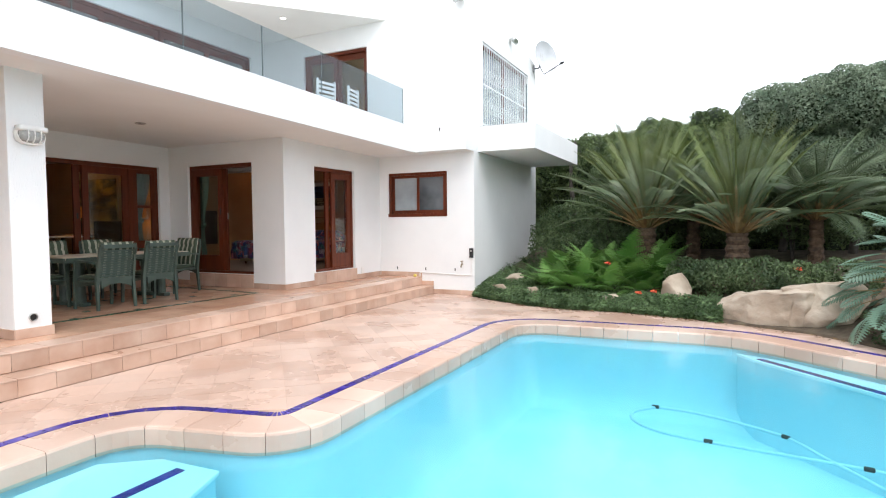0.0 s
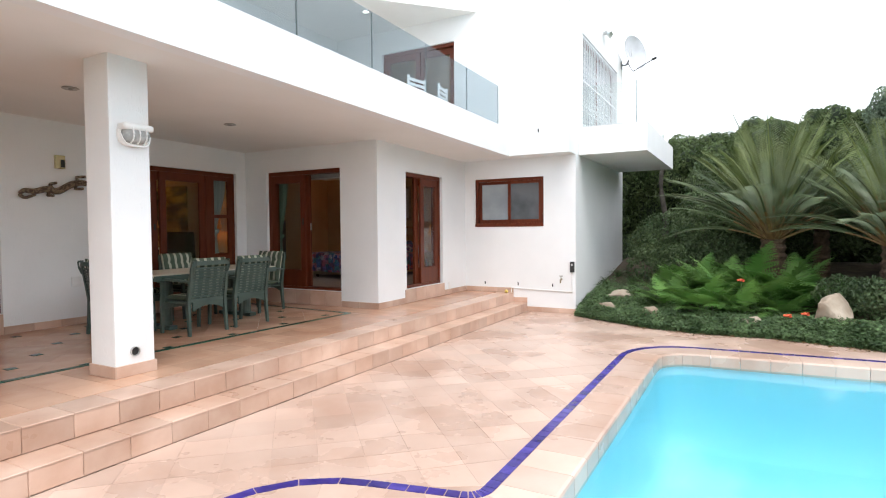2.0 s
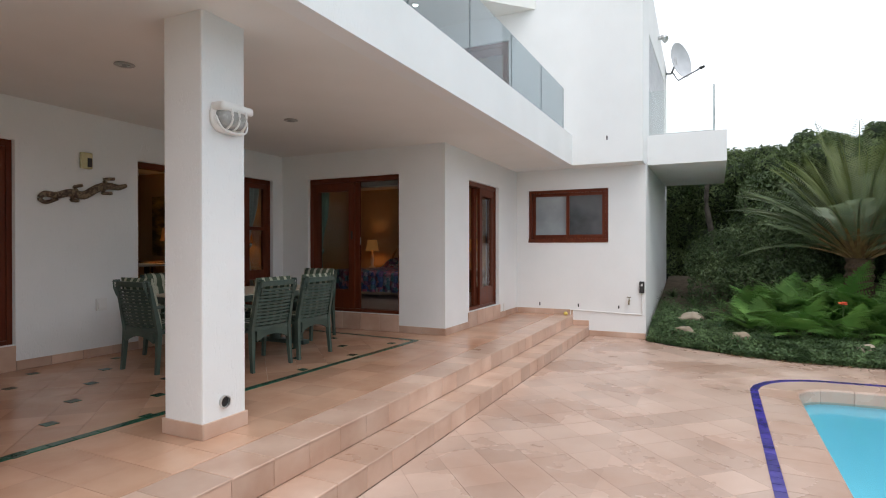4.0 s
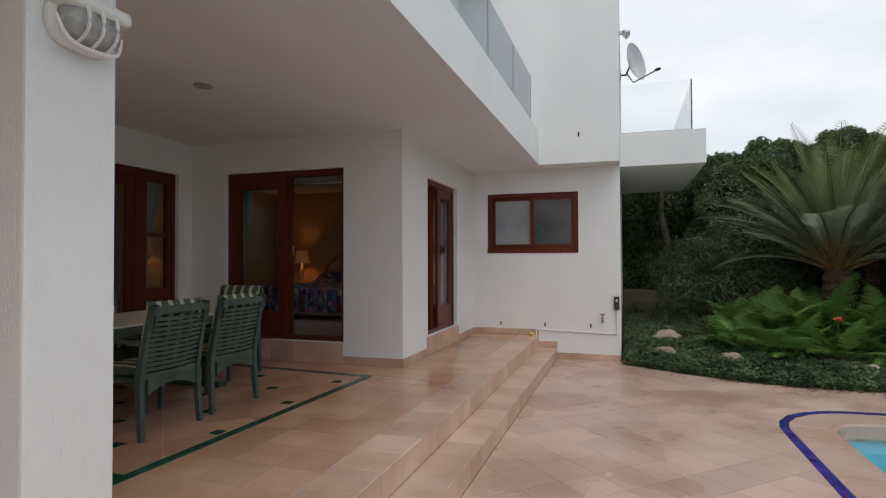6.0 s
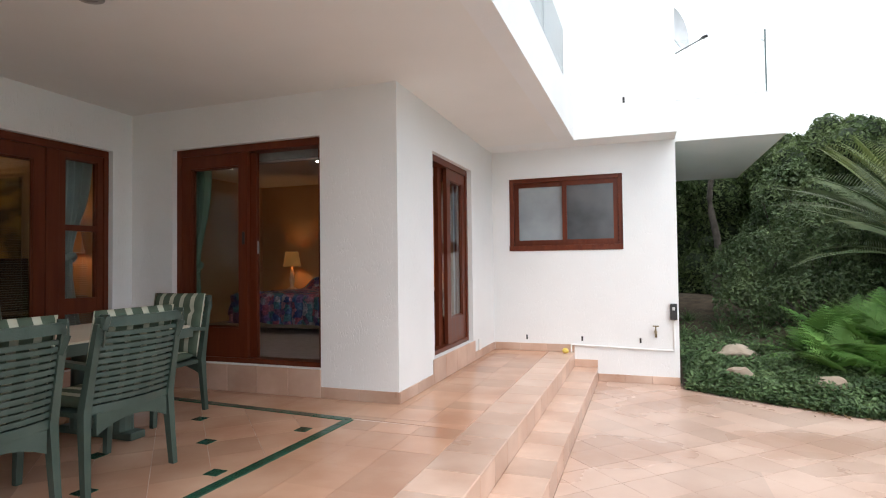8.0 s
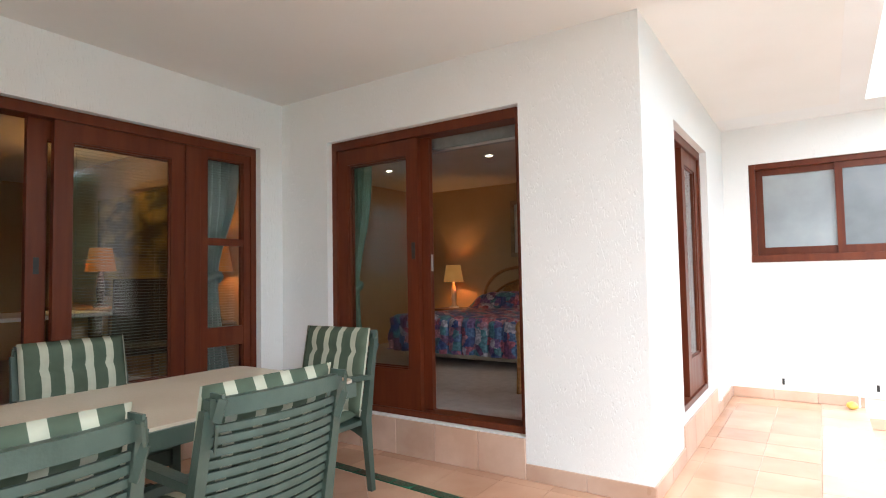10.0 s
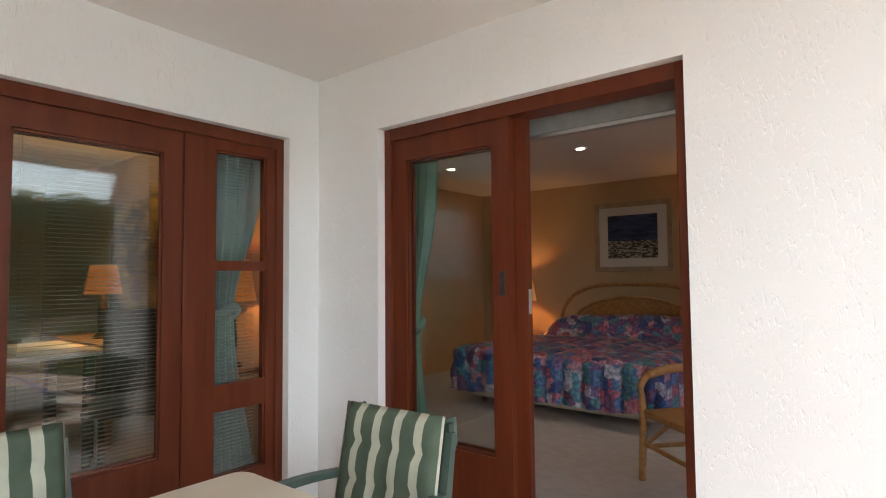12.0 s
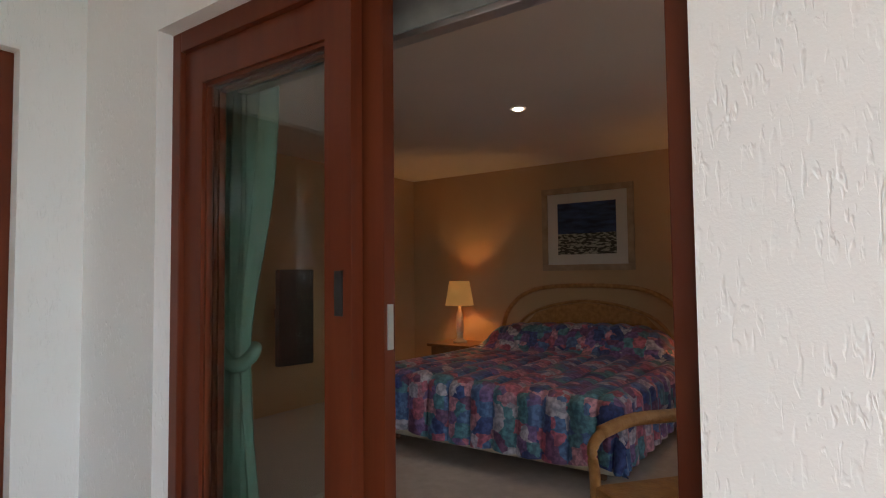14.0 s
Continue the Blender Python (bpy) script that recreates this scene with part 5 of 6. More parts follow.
for x in (-0.64, 0.64):
    for y in (-0.2, 0.2):
        part("leg", box(x - 0.025, x + 0.025, y - 0.025, y + 0.025, 0, 0.72, 0.004), WOOD, console)
DARK_BASE = material("dark_bronze_base", (0.03, 0.022, 0.018), 0.4, 0.4, spots=(0.06, 0.045, 0.03), scale=14)
table_lamp(-11.1, 7.55, ROOM + 0.76, SHADE_ORANGE, DARK_BASE, 6.0, (1.0, 0.56, 0.18), 0.60, "lit lamp with an orange shade and dark base")
side = thing("side_table", "small dark lamp table by the lounge window", "table", -9.62, 7.79, ROOM)
part("top", lathe([(0.19, 0.60), (0.2, 0.61), (0.2, 0.63), (0.19, 0.64)], 22), WOOD, side)
part("stem", lathe([(0.14, 0), (0.13, 0.02), (0.025, 0.06), (0.025, 0.60)], 14), WOOD, side)
table_lamp(-9.62, 7.79, ROOM + 0.64, SHADE_ORANGE, DARK_BASE, 1.5, (1.0, 0.50, 0.15), 0.74, "lit lamp with an orange shade by the window")
art = thing("wall_painting", "large golden abstract painting on the lounge wall", "painting", -11.35, 8.0, 1.95)
GOLD_ART = material("golden_painting", (0.10, 0.08, 0.03), 0.5, spots=(0.60, 0.40, 0.10), scale=3.2, stretch=(1, 1, 2.2), mid=(0.4, 0.7))
part("canvas", box(-0.75, 0.75, -0.03, -0.001, -0.5, 0.6, 0.004), GOLD_ART, art)
DARK_WICKER = material("dark_wicker", (0.05, 0.035, 0.025), 0.5, spots=(0.10, 0.07, 0.05), scale=40, bump=0.4, bump_scale=150)
for x, y, rz in ((-9.78, 7.27, 60), (-10.15, 5.75, 120)):
    ch = thing("wicker_chair", "dark wicker dining chair in the lounge", "chair", x, y, ROOM, rz, group="lounge chairs")
    for sx in (-0.22, 0.22):
        part("leg", box(sx - 0.02, sx + 0.02, -0.23, -0.19, 0, 0.44, 0.004), DARK_WICKER, ch)
        part("leg", box(sx - 0.02, sx + 0.02, 0.19, 0.23, 0, 0.44, 0.004), DARK_WICKER, ch)
    part("seat", box(-0.25, 0.25, -0.25, 0.25, 0.44, 0.50, 0.02), DARK_WICKER, ch)
    bm = bmesh.new()
    rows = [[bm.verts.new((u * 0.24, 0.23 + 0.14 * j / 8 + 0.05 * (1 - u * u), 0.48 + 0.55 * j / 8)) for u in (-1 + k / 4 for k in range(9))] for j in range(9)]
    for a, b in zip(rows, rows[1:]):
        for k in range(8):
            bm.faces.new((a[k], a[k + 1], b[k + 1], b[k]))
    bmesh.ops.solidify(bm, geom=bm.faces[:], thickness=0.025)
    part("backrest", bm, DARK_WICKER, ch, smooth=True)
dining = thing("dining_table", "white-topped dining table in the lounge", "table", -10.9, 6.6, ROOM)
part("top", prism([tuple(p) for p in rounded([(-0.5, -0.8, 0.1), (0.5, -0.8, 0.1), (0.5, 0.8, 0.1), (-0.5, 0.8, 0.1)], 4)], 0.71, 0.74), WHITE_PAINT, dining)
for x in (-0.38, 0.38):
    for y in (-0.66, 0.66):
        part("leg", box(x - 0.03, x + 0.03, y - 0.03, y + 0.03, 0, 0.71, 0.006), DARK_WICKER, dining)

# ---- garden ----
def leafy(name, lo, hi, rough=0.5, scale=2.0, rnd=0.25, island=False):
    mat = material(name, lo, rough, spots=hi, scale=scale, random=rnd, island=island, spec=0.35)
    n, l = mat.node_tree.nodes, mat.node_tree.links
    b = n["Principled BSDF"]
    tr, mix = n.new("ShaderNodeBsdfTranslucent"), n.new("ShaderNodeMixShader")
    link = b.inputs["Base Color"].links[0]
    l.new(link.from_socket, tr.inputs["Color"])
    mix.inputs["Fac"].default_value = 0.3
    l.new(b.outputs["BSDF"], mix.inputs[1])
    l.new(tr.outputs["BSDF"], mix.inputs[2])
    l.new(mix.outputs["Shader"], n["Material Output"].inputs["Surface"])
    return mat


CYCAD = leafy("young_cycad_frond", (0.135, 0.185, 0.052), (0.26, 0.30, 0.115), rough=0.36, scale=1.2, rnd=0.25)
CYCAD_OLD = leafy("old_cycad_frond", (0.08, 0.12, 0.052), (0.20, 0.24, 0.13), rough=0.3, scale=1.2, rnd=0.3)
CYCAD_BLUE = leafy("blue_green_leaf", (0.10, 0.19, 0.125), (0.21, 0.31, 0.225), scale=1.5)
PALM = leafy("dark_palm_frond", (0.08, 0.125, 0.06), (0.19, 0.235, 0.13), rough=0.36, scale=1.5)
FERN = leafy("fern_frond", (0.085, 0.205, 0.04), (0.20, 0.35, 0.09), scale=2.0, rnd=0.3)
HEDGE = leafy("hedge_leaves", (0.054, 0.090, 0.030), (0.166, 0.220, 0.086), scale=1.3, rnd=0.3, island=True)
SILVER = leafy("silvery_leaves", (0.10, 0.145, 0.09), (0.27, 0.33, 0.225), scale=1.8, rnd=0.35, island=True)
COVER = leafy("groundcover_leaves", (0.045, 0.085, 0.03), (0.176, 0.264, 0.112), scale=3, rnd=0.4, island=True)
SHRUB = leafy("shrub_leaves", (0.055, 0.09, 0.038), (0.15, 0.205, 0.09), scale=2, rnd=0.4, island=True)
STALK = material("tan_stalk", (0.15, 0.085, 0.03), 0.6, spots=(0.30, 0.20, 0.08), scale=9)
TRUNK = material("rough_trunk", (0.07, 0.045, 0.03), 0.95, spots=(0.17, 0.11, 0.07), scale=14, bump=0.8, bump_scale=40, bump_distance=0.03)
BARK = material("grey_bark", (0.05, 0.042, 0.034), 0.9, spots=(0.11, 0.095, 0.08), scale=9, bump=0.5, bump_scale=40)
ROCK = material("sandstone", (0.31, 0.235, 0.17), 0.9, spots=(0.50, 0.42, 0.33), scale=2.2, bump=0.6, bump_scale=12, bump_distance=0.03)
# near-black colour that paints the shade deep inside the hedge
CORE = material("hedge_inner_shade", (0.018, 0.028, 0.014), 0.95, spots=(0.04, 0.06, 0.028), scale=4, bump=0.9, bump_scale=10)
PETAL = material("red_petal", (0.55, 0.05, 0.02), 0.5, spots=(0.7, 0.14, 0.04), scale=20)

EDGE = [(-3.66, 10.98), (-2.9, 10.55), (-2.3, 10.2), (-1.5, 10.0), (-0.5, 10.02), (0.4, 9.8), (1.2, 9.5), (2.1, 9.05), (2.6, 8.5), (3.1, 7.7), (3.9, 7.0), (5.2, 6.6), (9.0, 6.4)]


def edge_y(x):
    for (x0, y0), (x1, y1) in zip(EDGE, EDGE[1:]):
        if x <= x1:
            return y0 + (y1 - y0) * (x - x0) / (x1 - x0)
    return EDGE[-1][1]


def soil(x, y):
    d = max(0.0, y - edge_y(x))
    return 0.03 + 0.06 * min(d, 0.5) / 0.5 + 0.16 * max(0, min(d, 5) - 0.3) + 0.03 * noise.noise((x * 1.3, y * 1.3, 0)) * min(1, d)


bm = bmesh.new()
rows = []
for i in range(61):
    x = -3.655 + (9.0 + 3.655) * i / 60
    y0 = edge_y(x)
    row = [bm.verts.new((x, y0, -0.02))]
    for j in range(31):
        y = y0 + (21 - y0) * (j / 30) ** 1.6
        row.append(bm.verts.new((x, y, soil(x, y))))
    rows.append(row)
for a, b in zip(rows, rows[1:]):
    for j in range(31):
        bm.faces.new((a[j], b[j], b[j + 1], a[j + 1]))
tagged(part("ground_bed", bm, SOIL, smooth=True), "dark soil of the sloping garden bed", "garden bed", kind="structure")


def frond(length, droop, pairs, leaf_len, leaf_w, forward=0.55, vee=0.35, start=0.16, taper=0.9, base_up=0.0):
    """A feather leaf along +x that arches down, with leaflets on both sides of its rib."""
    bm = bmesh.new()
    def rib(t):
        ang = base_up - droop * t * t
        return Vector((length * (t - 0.10 * droop * t ** 3), 0, length * (base_up * t - droop * t ** 2.2 / 2.2)))
    ns = 10
    prev = None
    for k in range(ns + 1):
        p = rib(k / ns)
        r = 0.012 * (1 - 0.85 * k / ns) * max(1, length / 1.2)
        ring = [bm.verts.new(p + Vector((0, a * r, b * r))) for a, b in ((-1, -0.5), (1, -0.5), (0, 1))]
        if prev:
            for q in range(3):
                bm.faces.new((prev[q], ring[q], ring[(q + 1) % 3], prev[(q + 1) % 3])).material_index = 1 if k < 5 else 0
        prev = ring
    spine = None
    for k in range(pairs):
        t = start + (1 - start) * k / (pairs - 1)
        p = rib(t)
        a = bm.verts.new(p)
        if spine:
            bm.edges.new((spine, a))
        spine = a
        d = (rib(min(1, t + 0.02)) - rib(t - 0.02)).normalized()
        ll = leaf_len * max(0.12, math.sin(math.pi * min(1, (t - start) / (1 - start) * 0.86 + 0.12)) ** 0.6) * taper
        for s in (-1, 1):
            jit = 0.12 * math.sin(k * 12.9 + s * 3.1)
            out = (Vector((0, s, 0)) + d * (forward + jit) + Vector((0, 0, vee + 0.6 * jit))).normalized()
            side = (d - out * d.dot(out)).normalized()
            tip = p + out * ll - Vector((0, 0, 0.12 * ll))
            mid = p + out * ll * 0.45
            m1, m2 = bm.verts.new(mid + side * leaf_w), bm.verts.new(mid - side * leaf_w)
            e = bm.verts.new(tip)
            bm.faces.new((a, m1, e))
            bm.faces.new((a, e, m2))
    return bm


def frond_mesh(mat, *args, **kw):
    me = bpy.data.meshes.new("frond")
    bm = frond(*args, **kw)
    bm.to_mesh(me)
    bm.free()
    me.materials.append(mat)
    me.materials.append(STALK)
    return me


rng = random.Random(7)


def cycad(x, y, top, spread, count, meshes, label, trunk_r=0.17, name="cycad"):
    z0 = soil(x, y)
    ob = thing(name, label, "palm", x, y, z0 - 0.03)
    hgt = top - z0 + 0.03
    bm = bmesh.new()
    prof = []
    for k in range(14):
        t = k / 13
        prof.append((trunk_r * (1.1 - 0.25 * t) * (1.12 if k % 2 else 0.94), hgt * t))
    lathe(prof, 16, None, bm)
    for v in bm.verts:
        v.co.x += 0.02 * noise.noise(v.co * 9)
    part("trunk", bm, TRUNK, ob, "rough scaly brown trunk")
    for k in range(count):
        u = k / (count - 1)
        elev = 88 - 60 * u ** 1.2 + rng.uniform(-6, 6)
        az = 137.5 * k + rng.uniform(-12, 12)
        s = spread * (0.82 + 0.25 * math.sin(math.pi * min(1, 0.25 + u * 0.7))) * rng.uniform(0.9, 1.08)
        m = pose(0, 0, hgt - 0.05) @ pose(0, 0, 0, 0, 0, az) @ pose(0.05, 0, 0, rng.uniform(-14, 14), -elev, 0) @ Matrix.Diagonal((s, s, s, 1))
        share("frond", meshes[(0 if u < 0.5 else 3) + k % 3] if len(meshes) == 6 else meshes[k % len(meshes)], ob, m)
    return ob


M_CYC = [frond_mesh(mat, 1.0, d, 46, 0.16, 0.0023, forward=0.58, vee=0.32, start=0.22) for mat, d in ((CYCAD, 0.3), (CYCAD, 0.5), (CYCAD, 0.7), (CYCAD_OLD, 0.55), (CYCAD_OLD, 0.75), (CYCAD_OLD, 0.95))]
M_PALM = [frond_mesh(PALM, 1.0, d, 36, 0.25, 0.0032, forward=0.65, vee=-0.12, start=0.2) for d in (0.8, 1.2, 1.5)]
cycad(-0.40, 12.5, 1.40, 2.2, 62, M_CYC, "large arching green cycad in the garden bed", 0.22)
cycad(1.25, 11.8, 1.30, 2.05, 52, M_CYC, "arching blue-green cycad beside the boulder", 0.2)
cycad(2.55, 12.5, 1.55, 1.75, 46, M_PALM, "feathery dark palm with drooping leaves behind the boulder", 0.12, "feather_palm")
cycad(0.45, 13.7, 1.6, 1.7, 40, M_PALM, "dark feathery palm in the shade behind the cycads", 0.14, "feather_palm")

# large lobed plants at the pool's corner: mounds of leaves on stalks
M_LOBE = [frond_mesh(CYCAD_BLUE, 1.0, d, 13, 0.36, 0.030, forward=0.5, vee=0.04, start=0.34) for d in (0.55, 0.85)]
for x, y, rad, tall, c in ((3.2, 9.0, 0.75, 1.15, 70), (3.5, 8.15, 0.6, 0.8, 48)):
    z0 = soil(x, y) - 0.02
    ob = thing("lobed_plant", "large blue-green plant with deeply lobed leaves", "plant", x, y, z0, group="lobed plants")
    for k in range(c):
        t = (k + 0.5) / c
        az, low = 137.5 * k, t ** 0.8
        hub = Vector((rad * 0.75 * low * math.cos(radians(az)), rad * 0.75 * low * math.sin(radians(az)), tall * (1.0 - 0.85 * low)))
        ss = rng.uniform(0.48, 0.68)
        e = 42 - 62 * low + rng.uniform(-10, 10)
        share("leaf", M_LOBE[k % 2], ob, Matrix.Translation(hub) @ pose(0, 0, 0, 0, 0, az + rng.uniform(-20, 20)) @ pose(0, 0, 0, rng.uniform(-25, 25), -e, 0) @ Matrix.Diagonal((ss, ss, ss, 1)))
        if k % 5 == 0:
            part("stalk", tube(spline([(0, 0, 0), (hub.x * 0.4, hub.y * 0.4, hub.z * 0.7), tuple(hub)], 3), 0.012, 5), STALK, ob)

# bright ferns
def fern_frond(droop):
    """A triangular fern leaf along +x: side leaflets, each of them feathered in turn."""
    bm = bmesh.new()
    def rib(t):
        return Vector((t - 0.12 * droop * t ** 3, 0, -droop * t ** 2.2 / 2.2))
    prev = None
    for k in range(9):
        p, r = rib(k / 8), 0.008 * (1 - 0.1 * k)
        ring = [bm.verts.new(p + Vector((0, a * r, b * r))) for a, b in ((-1, -0.5), (1, -0.5), (0, 1))]
        if prev:
            for q in range(3):
                bm.faces.new((prev[q], ring[q], ring[(q + 1) % 3], prev[(q + 1) % 3]))
        prev = ring
    for k in range(19):
        t = 0.28 + 0.71 * k / 18
        p, d = rib(t), (rib(min(1, t + 0.02)) - rib(t - 0.02)).normalized()
        ll = 0.30 * (1 - (k / 18)) ** 0.8 * min(1, 0.72 + 0.1 * k) + 0.03
        for s in (-1, 1):
            out = (Vector((0, s, 0)) + d * (0.45 + 0.1 * math.sin(k * 5 + s)) + Vector((0, 0, 0.08 * math.sin(k * 3.3)))).normalized()
            side = d.cross(out).cross(out).normalized()
            for q in range(8):
                c = p + out * ll * (q + 0.2) / 8 - Vector((0, 0, 0.22 * ll * (q / 8) ** 2))
                w = 0.042 * (1 - q / 9) * (0.5 + ll / 0.33)
                for g in (-1, 1):
                    a, e = bm.verts.new(c), bm.verts.new(c + side * g * w + out * ll * 0.07)
                    b = bm.verts.new(c + out * ll * 0.125)
                    bm.faces.new((a, b, e))
    me = bpy.data.meshes.new("frond")
    bm.to_mesh(me)
    bm.free()
    me.materials.append(FERN)
    return me


M_FERN = [fern_frond(d) for d in (0.5, 0.75, 1.0)]
for x, y, s in ((-2.0, 11.1, 0.8), (-1.6, 11.45, 1.0), (-1.45, 10.9, 0.85), (-1.05, 11.3, 1.0), (-0.85, 10.9, 0.8), (-0.5, 11.4, 1.0), (-0.3, 11.0, 0.75), (0.0, 11.6, 0.95), (-2.15, 11.7, 0.8), (0.25, 11.2, 0.65), (-1.7, 12.0, 0.95), (-0.75, 12.0, 1.1), (-1.2, 11.85, 1.05), (-0.25, 12.0, 1.05)):
    ob = thing("fern", "bright green fern with feathery arching fronds", "fern", x, y, soil(x, y) - 0.01, rng.uniform(0, 360), group="ferns in the bed")
    for k in range(12):
        e = 70 - 48 * (k / 12) + rng.uniform(-9, 9)
        ss = 1.0 * s * rng.uniform(0.75, 1.15)
        share("frond", M_FERN[k % 3], ob, pose(0, 0, 0, 0, 0, 137.5 * k) @ pose(0.02, 0, 0, rng.uniform(-15, 15), -e, 0) @ Matrix.Diagonal((ss, ss, ss, 1)))


def leaf_cloud(name, pts, normals, size, mat, label, category, seed, jitter=0.7, kind="stuff", parent=None, long=1.5):
    """Many small pointed leaves at the given places, turned round the surface normals."""
    r = np.random.RandomState(seed)
    p, nn = np.asarray(pts, float), np.asarray(normals, float)
    k = len(p)
    nn = nn + r.normal(0, jitter, (k, 3))
    nn /= np.linalg.norm(nn, axis=1)[:, None]
    t = np.cross(nn, r.normal(0, 1, (k, 3)))
    t /= np.linalg.norm(t, axis=1)[:, None] + 1e-9
    b = np.cross(nn, t)
    s = size * r.uniform(0.6, 1.3, (k, 1))
    v = np.stack([p - t * s * long / 2, p + b * s * 0.34 + nn * s * 0.12, p + t * s * long / 2, p - b * s * 0.34 + nn * s * 0.12], 1).reshape(-1, 3)
    f = (np.arange(k)[:, None] * 4 + np.array([[0, 1, 2, 3]])).tolist()
    me = bpy.data.meshes.new(name)
    me.from_pydata(v.tolist(), [], f)
    me.materials.append(mat)
    ob = new(name, me)
    if parent is not None:
        ob.parent = parent
        return tagged(ob, label)
    return tagged(ob, label, category, kind=kind)


def blob_points(blobs, per_m2, seed):
    """Places and normals on the upper and outer skin of overlapping ellipsoids, a little below it too."""
    r = np.random.RandomState(seed)
    P, N = [], []
    for cx, cy, cz, rx, ry, rz in blobs:
        k = int(per_m2 * 4 * math.pi * ((rx * ry) ** 1.6 / 3 + (rx * rz) ** 1.6 / 3 + (ry * rz) ** 1.6 / 3) ** (1 / 1.6))
        d = r.normal(0, 1, (k, 3))
        d /= np.linalg.norm(d, axis=1)[:, None]
        rad = 1.04 - 0.26 * r.rand(k, 1) ** 1.5
        wob = 1 + 0.10 * np.sin(d[:, :1] * 7 + cx * 3) * np.cos(d[:, 2:] * 6 + cy)
        P.append(np.array([cx, cy, cz]) + d * np.array([rx, ry, rz]) * rad * wob)
        N.append(d)
    return np.concatenate(P), np.concatenate(N)


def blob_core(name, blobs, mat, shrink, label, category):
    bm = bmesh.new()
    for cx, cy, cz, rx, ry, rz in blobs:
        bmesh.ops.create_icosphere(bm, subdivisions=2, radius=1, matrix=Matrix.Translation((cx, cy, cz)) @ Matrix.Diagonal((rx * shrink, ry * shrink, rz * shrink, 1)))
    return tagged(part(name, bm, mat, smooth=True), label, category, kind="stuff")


# tall hedge behind the bed and round the garden
r = random.Random(11)
front, rest, silver = [], [], []
for k in range(13):
    x = -4.6 + 0.78 * k
    top = 4.0 + 0.045 * x + r.uniform(-0.10, 0.14)
    back = 16.3 + max(0, min(1.0, (-1.2 - x) * 0.6))
    for z in (0.9, 2.1, 3.1):
        front.append((x + r.uniform(-0.2, 0.2), back + r.uniform(-0.2, 0.25), min(z, top - 0.7), 0.85, 0.8, 0.9))
    front.append((x, back + r.uniform(-0.15, 0.15), top - 0.62, 0.75, 0.85, 0.62))
    for q in range(4):
        s = r.uniform(0.14, 0.3)
        front.append((x + r.uniform(-0.4, 0.4), back - r.uniform(0.1, 0.6), top - r.uniform(0.1, 0.3), s, s, s))
    for q in range(5):
        s = r.uniform(0.2, 0.42)
        front.append((x + r.uniform(-0.4, 0.4), back - r.uniform(0.6, 0.85), r.uniform(1.2, top - 0.4), s, s * 0.8, s))
for k in range(7):
    x = 2.0 + 0.75 * k
    silver.append((x + r.uniform(-0.2, 0.2), 14.8 - 0.25 * k + r.uniform(-0.2, 0.2), 3.72 + 0.10 * k + r.uniform(-0.15, 0.1), 0.8, 0.8, 0.7))
    silver.append((x + r.uniform(-0.2, 0.2), 14.9 - 0.25 * k, 2.7, 0.85, 0.8, 0.9))
for k in range(16):
    t = k / 15
    x, y = 6.5 + 3.2 * math.sin(t * 1.57), 13.0 - 18 * t
    for z in (1.0, 2.3, 3.4):
        rest.append((x + r.uniform(-0.2, 0.2), y, z, 0.9, 1.1, 0.95))
# added solid spheres, coloured dark as the shade between the leaves
blob_core("hedge_core", front + silver + rest, CORE, 0.86, "dark solid spheres standing in for the shade inside the tall hedge", "hedge")
P, N = blob_points(front, 620, 1)
leaf_cloud("hedge", P, N, 0.058, HEDGE, "tall dense green clipped hedge with a soft top", "hedge", 2)
P, N = blob_points(silver, 1500, 3)
leaf_cloud("hedge", P, N, 0.05, SILVER, "tall silvery-green shrub crowns above the palms", "hedge", 4)
P, N = blob_points(rest, 60, 5)
leaf_cloud("hedge", P, N, 0.16, HEDGE, "tall green hedge along the far side of the pool", "hedge", 6)
for x, y in ((2.2, 14.6), (3.4, 14.2), (-2.75, 16.0)):
    ob = thing("tree_trunk", "slim grey trunk under the hedge crown", "tree", x, y, soil(x, y) - 0.05, group="hedge trunks")
    part("trunk", tube(spline([(0, 0, 0), (0.08, 0.02, 1.0), (-0.05, 0.05, 2.0), (0.1, 0.0, 3.0)], 4), [0.09 - 0.004 * k for k in range(13)], 8), BARK, ob, smooth=True)

# shrubs
def shrub(x, y, blobs, per, size, mat, label, seed, stem=True):
    ob = thing("shrub", label, "shrub", x, y, soil(x, y) - 0.03)
    P, N = blob_points(blobs, per, seed)
    leaf_cloud("crown", P, N, size, mat, "", "", seed + 1, parent=ob)
    top = max(b[2] for b in blobs)
    if stem:
        for s in range(4):
            a = s * 1.7 + seed
            part("stem", tube(spline([(0, 0, 0), (0.08 * math.cos(a), 0.08 * math.sin(a), top * 0.5), (0.3 * math.cos(a), 0.3 * math.sin(a), top)], 4), [0.022 - 0.0015 * k for k in range(9)], 6), BARK, ob)


shrub(-2.35, 13.7, [(0, 0, 1.0, 0.65, 0.55, 0.42), (0.45, 0.1, 0.75, 0.5, 0.5, 0.36), (-0.4, -0.1, 0.7, 0.45, 0.5, 0.36), (0.1, -0.2, 0.45, 0.6, 0.4, 0.3)], 600, 0.045, SHRUB, "loose small-leaved shrub by the house wall", 21)
shrub(-1.5, 14.0, [(0, 0, 1.1, 0.8, 0.7, 0.7), (0.7, 0, 0.9, 0.7, 0.6, 0.6)], 320, 0.06, SHRUB, "dense dark shrub under the hedge", 23)
